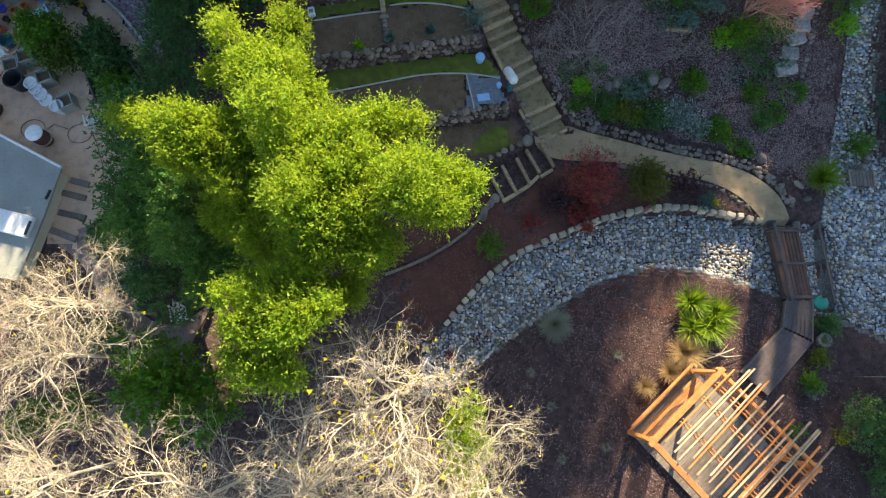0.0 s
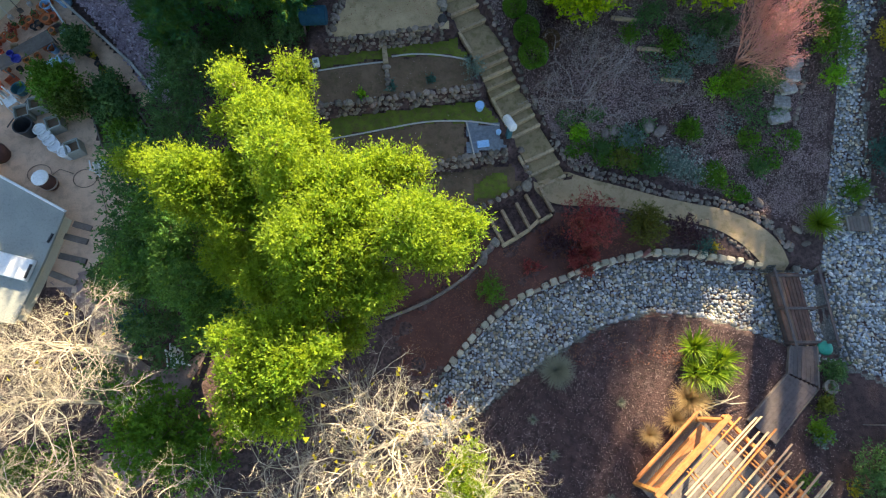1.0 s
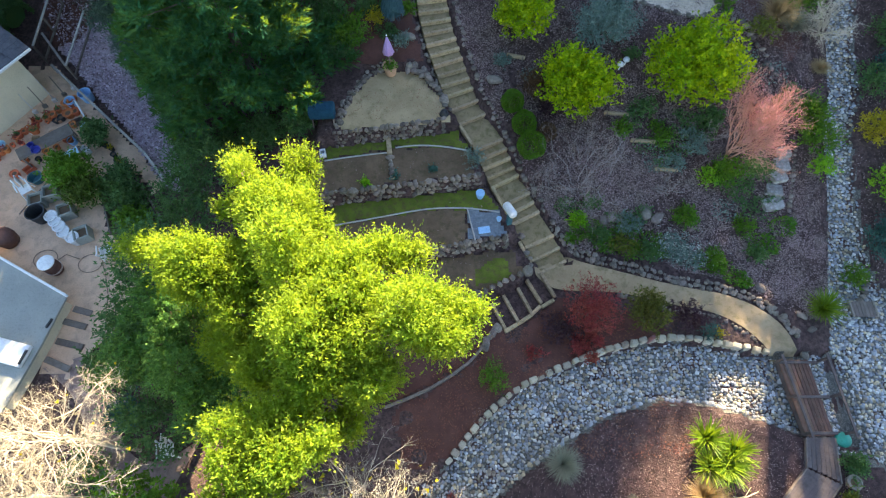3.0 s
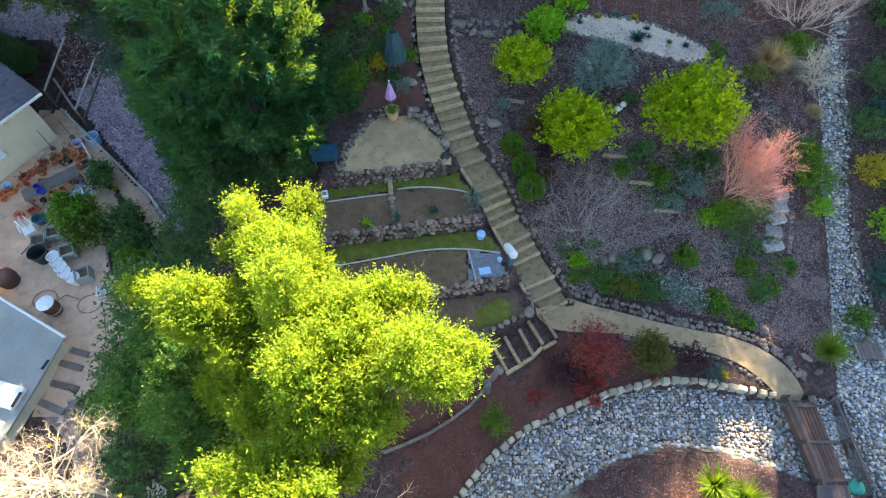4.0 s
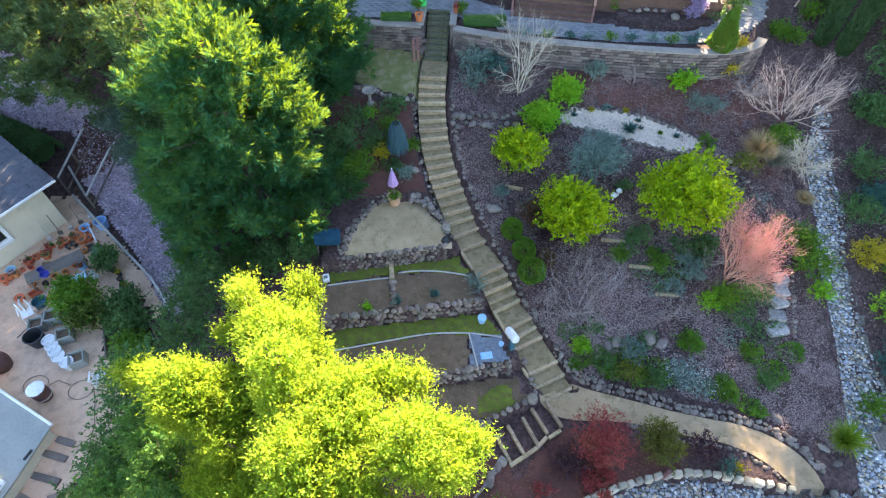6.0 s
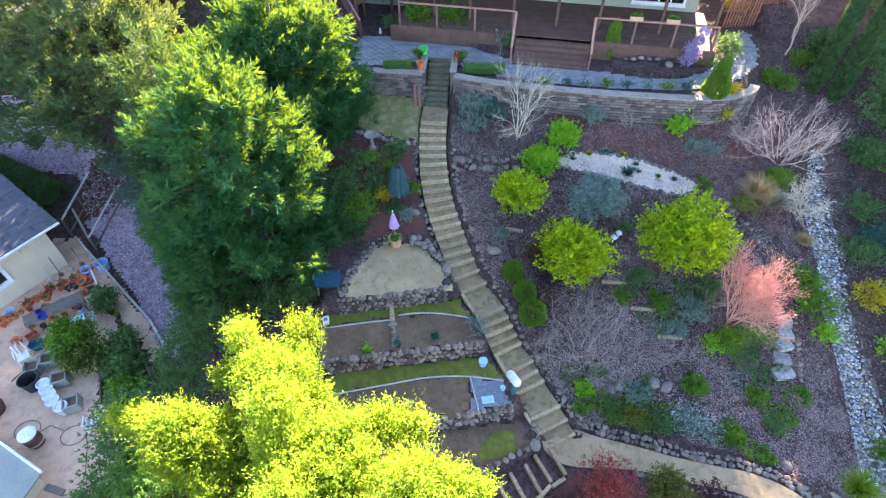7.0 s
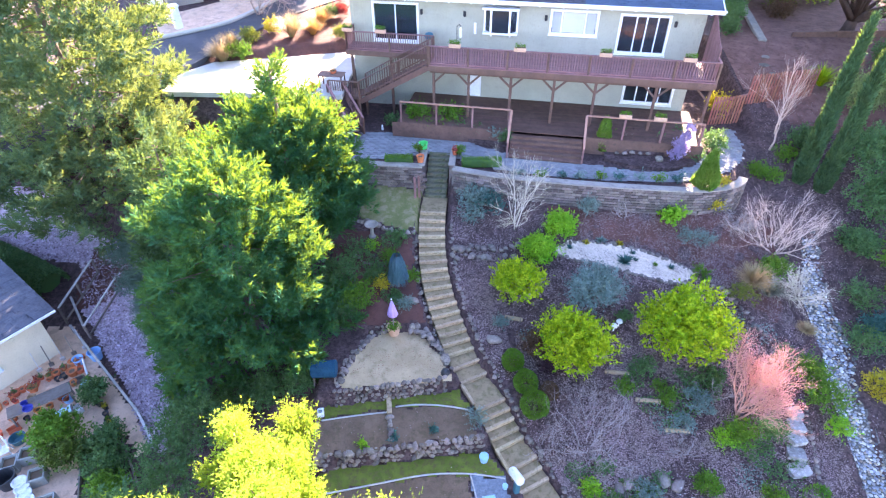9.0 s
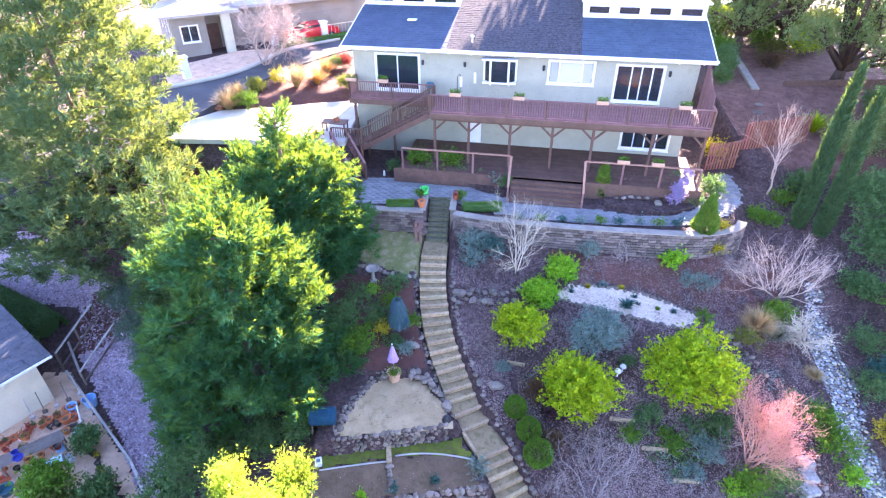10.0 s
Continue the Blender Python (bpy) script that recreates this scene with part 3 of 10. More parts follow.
def sheet_mesh(name, xs, ys, zs, material, keep=None):
    ny, nx = len(ys), len(xs)
    gx, gy = np.meshgrid(xs, ys)
    co = np.stack([gx, gy, zs], axis=-1).reshape(-1, 3)
    i = np.arange(ny * nx).reshape(ny, nx)
    q = np.stack([i[:-1, :-1], i[:-1, 1:], i[1:, 1:], i[1:, :-1]], axis=-1).reshape(-1, 4)
    if keep is not None:
        c = co[q].mean(axis=1)
        q = q[keep(c[:, 0], c[:, 1])]
        used, q2 = np.unique(q, return_inverse=True)
        co, q = co[used], q2.reshape(-1, 4)
    me = bpy.data.meshes.new(name)
    me.vertices.add(len(co))
    me.vertices.foreach_set("co", co.astype(np.float32).ravel())
    me.loops.add(len(q) * 4)
    me.loops.foreach_set("vertex_index", q.astype(np.int32).ravel())
    me.polygons.add(len(q))
    me.polygons.foreach_set("loop_start", np.arange(0, len(q) * 4, 4, dtype=np.int32))
    me.update(calc_edges=True)
    me.polygons.foreach_set("use_smooth", [True] * len(q))
    me.materials.append(material)
    return me


gxs, gys = grown(-26, 24, 0.2, 420), grown(-14, 48, 0.2, 420)
GX, GY = np.meshgrid(gxs, gys)
GZ = land(GX, GY)
# small unevenness
GZ = GZ + 0.025 * np.sin(GX * 2.1 + 1.3 * np.sin(GY * 1.7)) * np.cos(GY * 2.6 + np.sin(GX * 1.1))
single("ground", sheet_mesh("ground", gxs, gys, GZ, MULCH), None, "dark brown mulched earth on a terraced hillside", "ground", kind="structure")


def in_poly(x, y, poly):
    """Whether places lie inside a polygon."""
    ins = np.zeros(np.shape(x), bool)
    px, py = [p[0] for p in poly], [p[1] for p in poly]
    j = len(poly) - 1
    for i in range(len(poly)):
        c = ((py[i] > y) != (py[j] > y)) & (x < (px[j] - px[i]) * (y - py[i]) / (py[j] - py[i] + 1e-12) + px[i])
        ins ^= c
        j = i
    return ins


def carpet(name, poly, material, label, category="ground", lift=0.035, step=0.12, height=None, rough=0.012, ragged=0.07):
    """A thin surface laid over the land inside a polygon."""
    px, py = [p[0] for p in poly], [p[1] for p in poly]
    xs, ys = np.arange(min(px), max(px) + step, step), np.arange(min(py), max(py) + step, step)
    gx, gy = np.meshgrid(xs, ys)
    z = (land(gx, gy) if height is None else np.full(gx.shape, height)) + lift + rough * np.sin(gx * 5.1 + gy * 1.7) * np.cos(gy * 4.3)
    me = sheet_mesh(name, xs, ys, z, material, lambda x, y: in_poly(x + ragged * np.sin(y * 7.3 + 2 * np.sin(x * 3.1)), y + ragged * np.sin(x * 6.1 + 2.4 * np.sin(y * 2.7)), poly))
    return single(name, me, None, label, category, kind="structure")


def ribbon(name, left, right, material, label, category="path", lift=0.035, n=6, step=0.2):
    """A path's surface between two edges, following the land."""
    l, r = smooth_line(left, step), smooth_line(right, step)
    k = max(len(l), len(r))
    s = np.linspace(0, 1, k)
    l = np.stack([np.interp(s, np.linspace(0, 1, len(l)), l[:, c]) for c in (0, 1)], 1)
    r = np.stack([np.interp(s, np.linspace(0, 1, len(r)), r[:, c]) for c in (0, 1)], 1)
    sh = Shape()
    for p, q in zip(l, r):
        for j in range(n + 1):
            x, y = p + (q - p) * j / n
            sh.v.append((x, y, float(land(x, y)) + lift + 0.012 * math.sin(x * 5 + y * 3)))
    for a in range(k - 1):
        for j in range(n):
            i = a * (n + 1) + j
            sh.f.append((i, i + 1, i + n + 2, i + n + 1))
    return single(name, sh, material, label, category, kind="structure", smooth=True)


# lower path from the stairs to the bridge
ribbon("path", [(3.55, 8.6), (4.0, 8.0), (4.75, 7.75), (6.94, 7.75), (8.89, 7.2), (10.65, 6.9), (11.84, 6.1), (12.55, 5.0)],
       [(4.9, 9.2), (5.2, 9.05), (6.12, 8.8), (7.25, 8.54), (9.45, 7.95), (11.67, 7.55), (13.21, 6.39), (13.45, 5.0)],
       GRANITE, "tan decomposed-granite garden path with stone edging", lift=0.05)
# ---- garden stairs: timber risers with packed earth treads ----
def build_stairs():
    line = smooth_line([(x, y, z) for (x, y), z in zip(STAIR, STAIR_Z)], 0.02, 3)
    seg = np.linalg.norm(np.diff(line[:, :2], axis=0), axis=1)
    s = np.concatenate([[0], np.cumsum(seg)])

    def at(d):
        return np.array([np.interp(d, s, line[:, k]) for k in range(3)])

    def s_of_y(y):
        return float(np.interp(y, line[:, 1], s))

    st = thing("garden_stairs", "weathered timber and packed earth garden stairs climbing the slope", "stairs", kind="structure")
    # distance along the stairs of each riser: short flights parted by landings
    runs = [(8.75, 9.75, 3), (10.75, 11.45, 3), (12.2, 13.55, 5), (14.75, 15.35, 2), (15.9, 22.7, 17), (24.05, 26.1, 9)]
    edges = []
    for y0, y1, n in runs:
        a, b = s_of_y(y0), s_of_y(y1)
        edges += list(np.linspace(a, b, n))
    zs = np.linspace(0.165, 6.5, len(edges))
    for i, d in enumerate(edges):
        p = at(d)
        t = (at(min(d + 0.5, s[-1])) - at(max(d - 0.5, 0.0)))[:2]
        t /= np.linalg.norm(t)
        ang = math.degrees(math.atan2(t[1], t[0])) - 90
        w = 1.3 if p[1] < 23.5 else 1.12
        z = zs[i]
        r = part("riser", Shape().box((0, 0, 0), (w + random.uniform(-0.03, 0.06), 0.13, 0.19), 0, 0.02), TIMBER if p[1] < 23.9 else MOSSY_STEP, st)
        r.matrix_basis = pose(p[0], p[1], z - 0.09, random.uniform(-1, 1), random.uniform(-1, 1), ang + random.uniform(-1, 1))
        d2 = edges[i + 1] if i + 1 < len(edges) else s[-1] + 0.2
        p2 = at(min(d2, s[-1]))
        n = max(2, int((d2 - d) / 0.3) + 1)
        sh = Shape()
        for k in range(n + 1):
            g = d + (d2 - d) * k / n
            c = at(g)
            u = (at(min(g + 0.5, s[-1])) - at(max(g - 0.5, 0.0)))[:2]
            u = u / np.linalg.norm(u)
            for side in (-1, 1):
                sh.v.append((c[0] - u[1] * -side * (w / 2 - 0.01), c[1] + u[0] * -side * (w / 2 - 0.01), z - 0.012))
            for side in (-1, 1):
                sh.v.append((c[0] - u[1] * -side * (w / 2 - 0.01), c[1] + u[0] * -side * (w / 2 - 0.01), z - 0.55))
        for k in range(n):
            a = 4 * k
            sh.f += [(a, a + 1, a + 5, a + 4), (a, a + 4, a + 6, a + 2), (a + 1, a + 3, a + 7, a + 5)]
        sh.f += [(0, 2, 3, 1), (4 * n, 4 * n + 1, 4 * n + 3, 4 * n + 2)]
        part("tread", sh, TREAD if p[1] < 23.9 else MOSSY_STEP, st)
    return st


build_stairs()
# ---- the main house: local x along its front, y into it ----
HOUSE_TURN = -10.5
HOUSE_AT = (0.0, 31.95, 0.0)


def wall_with_openings(shape, x0, x1, z0, z1, y, thick, holes):
    """A wall along x with rectangular holes (x0, x1, z0, z1) cut through."""
    xs = sorted({x0, x1, *[h[0] for h in holes], *[h[1] for h in holes]})
    zs = sorted({z0, z1, *[h[2] for h in holes], *[h[3] for h in holes]})
    n, m = len(xs), len(zs)
    vid = lambda i, j, s: (i * m + j) * 2 + s
    vs = [(x, y + s * thick, z) for x in xs for z in zs for s in (0, 1)]

    def solid(i, j):
        if not (0 <= i < n - 1 and 0 <= j < m - 1):
            return False
        cx, cz = (xs[i] + xs[i + 1]) / 2, (zs[j] + zs[j + 1]) / 2
        return not any(h[0] < cx < h[1] and h[2] < cz < h[3] for h in holes)

    fs = []
    for i in range(n - 1):
        for j in range(m - 1):
            if not solid(i, j):
                continue
            fs.append((vid(i, j, 0), vid(i + 1, j, 0), vid(i + 1, j + 1, 0), vid(i, j + 1, 0)))
            fs.append((vid(i, j, 1), vid(i, j + 1, 1), vid(i + 1, j + 1, 1), vid(i + 1, j, 1)))
            for (di, dj), (p, q) in (((-1, 0), ((0, 0), (0, 1))), ((1, 0), ((1, 1), (1, 0))), ((0, -1), ((1, 0), (0, 0))), ((0, 1), ((0, 1), (1, 1)))):
                if not solid(i + di, j + dj):
                    fs.append((vid(i + p[0], j + p[1], 0), vid(i + q[0], j + q[1], 0), vid(i + q[0], j + q[1], 1), vid(i + p[0], j + p[1], 1)))
    return shape.add(vs, fs)


def window(parent, x0, x1, z0, z1, y, panes, name="window", curtain=False, trim=0.13, mid_rail=False):
    """A white-framed window or glazed door set in a wall whose outer face is at y."""
    w = thing(name, "", "")
    w.parent = parent
    for k in ("label", "category"):
        if k in w:
            del w[k]
    cx, cz = (x0 + x1) / 2, (z0 + z1) / 2
    part("frame", Shape().box((x0 + trim / 2, y - 0.01, cz), (trim, 0.1, z1 - z0), 0, 0.012)
         .box((x1 - trim / 2, y - 0.01, cz), (trim, 0.1, z1 - z0), 0, 0.012)
         .box((cx, y - 0.012, z1 - trim / 2), (x1 - x0 - 2 * trim, 0.1, trim), 0, 0.012)
         .box((cx, y - 0.012, z0 + trim / 2), (x1 - x0 - 2 * trim, 0.1, trim), 0, 0.012), WHITE, w)
    part("window_sill", Shape().box((cx, y - 0.075, z0 - 0.02), (x1 - x0 + 0.08, 0.12, 0.05), 0, 0.01), WHITE, w)
    edges = [x0 + trim]
    for p in panes:
        edges.append(edges[-1] + (x1 - x0 - 2 * trim) * p)
    for k, (a, b) in enumerate(zip(edges, edges[1:])):
        if k:
            part("mullion", Shape().box((a, y + 0.02, cz), (0.07, 0.06, z1 - z0 - 2 * trim), 0, 0.01), WHITE, w)
        g = part("pane", Shape().box(((a + b) / 2, y + 0.03 + 0.002 * k, cz), (b - a - 0.05, 0.012, z1 - z0 - 2 * trim - 0.01)), CLEAR_GLASS if curtain else GLASS, w)
        g.visible_shadow = False
    if curtain:
        part("curtain", Shape().box((cx, y + 0.16, cz), ((x1 - x0) * 0.5, 0.03, z1 - z0 - 0.2), 0, 0.01), CURTAIN, w)
    return w


def shingled(parent, name, x0, x1, y0, y1, z_at, material, drop=0.0, tab=0.62, course=0.26):
    """A roof slope laid with courses of shingles; z_at(y) is its height."""
    slope = math.atan((z_at(y1) - z_at(y0)) / (y1 - y0))
    base = part(name, Shape().add(
        [(x0, y0, z_at(y0) - 0.03), (x1, y0, z_at(y0) - 0.03), (x1, y1, z_at(y1) - 0.03), (x0, y1, z_at(y1) - 0.03),
         (x0, y0, z_at(y0) - 0.16), (x1, y0, z_at(y0) - 0.16), (x1, y1, z_at(y1) - 0.16), (x0, y1, z_at(y1) - 0.16)],
        [(0, 1, 2, 3), (7, 6, 5, 4), (0, 4, 5, 1), (1, 5, 6, 2), (2, 6, 7, 3), (3, 7, 4, 0)]), material, parent)
    sh = Shape()
    rows = int((y1 - y0) / (course * math.cos(slope)))
    for r in range(rows + 1):
        y = y0 + r * course * math.cos(slope) + 0.13
        if y > y1 - 0.02:
            break
        x = x0 - (r % 2) * tab * 0.5
        while x < x1:
            a, b = max(x, x0), min(x + tab - 0.012, x1)
            if b - a > 0.06:
                mm = Matrix.Translation(((a + b) / 2, y, z_at(y) - 0.004)) @ Matrix.Rotation(slope - 0.03, 4, "X")
                sh.box((0, 0, random.uniform(0, 0.006)), (b - a, course + 0.05, 0.018), 0, 0, mm)
            x += tab * random.uniform(0.9, 1.1)
    tagged(part("shingles", sh, material, base), kind="stuff")
    return base


def railing(parent, a, b, z_bottom, height, material, post_mat, posts=True, post_step=2.05, gap=0.13, slope=0.0, bal=0.035, name="railing"):
    """A deck railing from a to b (x, y), with posts, two rails and balusters."""
    rl = new(name)
    rl.parent = parent
    a, b = Vector((*a, z_bottom)), Vector((*b, z_bottom + slope))
    d = b - a
    part("top_rail", Shape().beam(a + Vector((0, 0, height)), b + Vector((0, 0, height)), 0.13, 0.045, 0.01), material, rl)
    part("bottom_rail", Shape().beam(a + Vector((0, 0, 0.1)), b + Vector((0, 0, 0.1)), 0.05, 0.07, 0.01), material, rl)
    length = d.xy.length
    n = max(1, round(length / post_step))
    if posts:
        for k in range(n + 1):
            p = a + d * (k / n)
            part("post", Shape().box((p.x, p.y, p.z + height / 2 - 0.02), (0.1, 0.1, height + 0.02), HOUSE_TURN * 0, 0.012), post_mat, rl)
    m = int(length / gap)
    base = Shape().box((0, 0, 0), (bal, bal, height - 0.18)).mesh("baluster", material)
    for k in range(1, m):
        p = a + d * (k / m)
        ob = part("baluster", base, None, rl)
        ob.matrix_basis = pose(p.x, p.y, p.z + height / 2 + 0.05, 0, 0, 0)
    return rl


def build_house():
    h = thing("house", "two-storey sage-green house with white trim and dark shingle roof", "house", at=HOUSE_AT, turn=HOUSE_TURN)
    up = [(-4.35, -1.62, 10.33, 12.5), (2.3, 3.76, 11.25, 12.5), (5.66, 8.25, 11.18, 12.52), (9.3, 11.92, 10.38, 12.46)]
    low = [(1.2, 2.05, 7.36, 9.35), (10.16, 12.94, 7.62, 9.3)]
    part("front_wall", wall_with_openings(Shape(), -5.66, 13.6, 6.3, 12.75, 0, 0.2, up + low), STUCCO, h)
    part("wall", Shape().box((-5.56, 5.6, 9.6), (0.2, 10.8, 6.6)), STUCCO, h)
    part("wall", Shape().box((13.5, 5.6, 9.6), (0.2, 10.8, 6.6)), STUCCO, h)
    part("back_wall", Shape().box((3.97, 11.1, 9.6), (19.06, 0.2, 6.6)), STUCCO, h)
    # floor coloured near black to stand in for unlit rooms
    part("upper_floor", Shape().box((3.97, 5.6, 10.2), (18.84, 10.8, 0.22)), UNLIT_IN, h)
    part("partition", Shape().box((3.97, 4.3, 11.4), (18.8, 0.12, 2.1)), CURTAIN, h)
    # battens of the siding
    for k in range(32):
        x = -5.5 + k * 0.61
        if not any(o[0] - 0.1 < x < o[1] + 0.1 for o in up):
            part("batten", Shape().box((x, -0.008, 11.55), (0.045, 0.02, 2.3)), STUCCO, h)
    window(h, -4.35, -1.62, 10.33, 12.5, 0, [0.5, 0.5], "sliding_door")
    window(h, 5.66, 8.25, 11.18, 12.52, 0, [0.22, 0.54, 0.24], "window", curtain=True)
    window(h, 9.3, 11.92, 10.38, 12.46, 0, [0.32, 0.22, 0.24, 0.22], "sliding_door")
    window(h, 10.16, 12.94, 7.62, 9.3, 0, [0.25, 0.25, 0.25, 0.25], "window")
    part("door", Shape().box((1.62, 0.05, 8.35), (0.84, 0.06, 1.98), 0, 0.01), WHITE, h)
    # bay window
    bay = new("bay_window")
    bay.parent = h
    part("bay_frame", Shape().box((3.03, -0.42, 12.5), (1.98, 0.5, 0.1), 0, 0.01).box((3.03, -0.3, 11.2), (1.9, 0.5, 0.1), 0, 0.01)
         .box((2.52, -0.5, 11.85), (0.11, 0.11, 1.3), 0, 0.01).box((3.54, -0.5, 11.85), (0.11, 0.11, 1.3), 0, 0.01)
         .box((2.14, -0.06, 11.85), (0.12, 0.12, 1.3), 0, 0.01).box((3.92, -0.06, 11.85), (0.12, 0.12, 1.3), 0, 0.01)
         .beam((2.5, -0.2, 11.1), (2.5, -0.02, 10.95), 0.08, 0.08).beam((3.56, -0.2, 11.1), (3.56, -0.02, 10.95), 0.08, 0.08), WHITE, bay)
    for p, q in (((2.57, -0.5), (3.49, -0.5)), ((2.17, -0.1), (2.49, -0.46)), ((3.57, -0.46), (3.89, -0.1))):
        g = part("pane", Shape().beam((*p, 11.85), (*q, 11.85), 0.012, 1.2), GLASS, bay)
        g.visible_shadow = False
    # roof: two slopes coloured dark blue for shade and a grey one between them
    def front(y): return 12.95 + 0.29 * (y + 0.5)
    roof = new("roof")
    roof.parent = h
    shingled(roof, "roof_slope", -6.15, 0.0, -0.55, 4.3, front, ROOF_SHADED)
    shingled(roof, "roof_slope", 0.0, 7.38, -0.55, 6.0, front, ROOF_GREY, tab=0.4, course=0.22)
    shingled(roof, "roof_slope", 7.38, 14.25, -0.55, 3.5, front, ROOF_SHADED)
    def back(y): return 12.95 + 0.29 * (12.0 - y)
    part("back_slope", Shape().add([(-6.15, 6.0, 14.83), (14.25, 6.0, 14.83), (14.25, 12.0, 12.95), (-6.15, 12.0, 12.95),
                                    (-6.15, 6.0, 14.7), (14.25, 6.0, 14.7), (14.25, 12.0, 12.82), (-6.15, 12.0, 12.82)],
                                   [(0, 1, 2, 3), (7, 6, 5, 4), (0, 4, 5, 1), (1, 5, 6, 2), (2, 6, 7, 3), (3, 7, 4, 0)]), ROOF_GREY, roof)
    for x in (-5.56, 13.5):
        part("gable", Shape().add([(x - 0.1, 0, 12.6), (x - 0.1, 11.2, 12.6), (x - 0.1, 6, 14.62), (x + 0.1, 0, 12.6), (x + 0.1, 11.2, 12.6), (x + 0.1, 6, 14.62)],
                                  [(0, 2, 1), (3, 4, 5), (0, 1, 4, 3), (1, 2, 5, 4), (2, 0, 3, 5)]), STUCCO, roof)
    part("fascia", Shape().box((4.05, -0.58, 12.84), (20.45, 0.05, 0.2), 0, 0.01), WHITE, roof)
    part("gutter", Shape().tube([(-6.2, -0.66, 12.9), (14.3, -0.66, 12.9)], 0.06, 6), WHITE, roof)
    for x in np.arange(-5.9, 14.2, 1.22):
        part("rafter_tail", Shape().box((x, -0.3, 12.76), (0.09, 0.6, 0.13), 0, 0.01), WHITE, roof)
    for x in (-6.15, 14.22):
        part("barge_board", Shape().beam((x, -0.58, 12.86), (x, 6.0, 14.77), 0.05, 0.2, 0.01), WHITE, roof)
    # clerestories
    for x0, x1, y, z0, z1, n in ((7.35, 14.1, 3.5, 14.02, 14.95, 4), (-6.0, 0.0, 4.3, 14.22, 15.1, 3)):
        cl = new("clerestory")
        cl.parent = h
        wdt = (x1 - x0) / n
        holes = [(x0 + wdt * (k + 0.2), x0 + wdt * (k + 0.86), z0 + 0.32, z0 + 0.68) for k in range(n)]
        part("wall", wall_with_openings(Shape(), x0, x1, z0, z1, y, 0.18, holes), WHITE, cl)
        for o in holes:
            g = part("pane", Shape().box(((o[0] + o[1]) / 2, y + 0.08, (o[2] + o[3]) / 2), (o[1] - o[0], 0.012, o[3] - o[2])), GLASS, cl)
            g.visible_shadow = False
        part("back", Shape().box(((x0 + x1) / 2, y + 2.6, (z0 + z1) / 2), (x1 - x0, 0.18, z1 - z0)), WHITE, cl)
        part("cheek", Shape().box((x0 + 0.09, y + 1.3, (z0 + z1) / 2), (0.18, 2.4, z1 - z0)), WHITE, cl)
        part("cheek", Shape().box((x1 - 0.09, y + 1.3, (z0 + z1) / 2), (0.18, 2.4, z1 - z0)), WHITE, cl)
        part("cap", Shape().box(((x0 + x1) / 2, y + 1.25, z1 + 0.07), (x1 - x0 + 0.3, 3.0, 0.14), 0, 0.02), WHITE, cl)
    part("roof_vent", Shape().lathe([(0.06, 0), (0.06, 0.3), (0.14, 0.32), (0.14, 0.38), (0.02, 0.46)], 10, c=(1.35, 0.3, 13.15)), STEEL, roof)
    part("skylight", Shape().box((-2.6, 2.4, 13.86), (0.55, 0.35, 0.09), 0, 0.02), WHITE, roof)
    for x in (-1.45, 5.45, 12.15, 1.0):
        part("wall_lamp", Shape().box((x, -0.06, 12.15), (0.12, 0.12, 0.06), 0, 0.01).lathe([(0.05, -0.3), (0.08, -0.25), (0.08, -0.03), (0.02, 0)], 8, c=(x, -0.08, 12.2)), PLASTIC_DARK, h)
    return h


house = build_house()


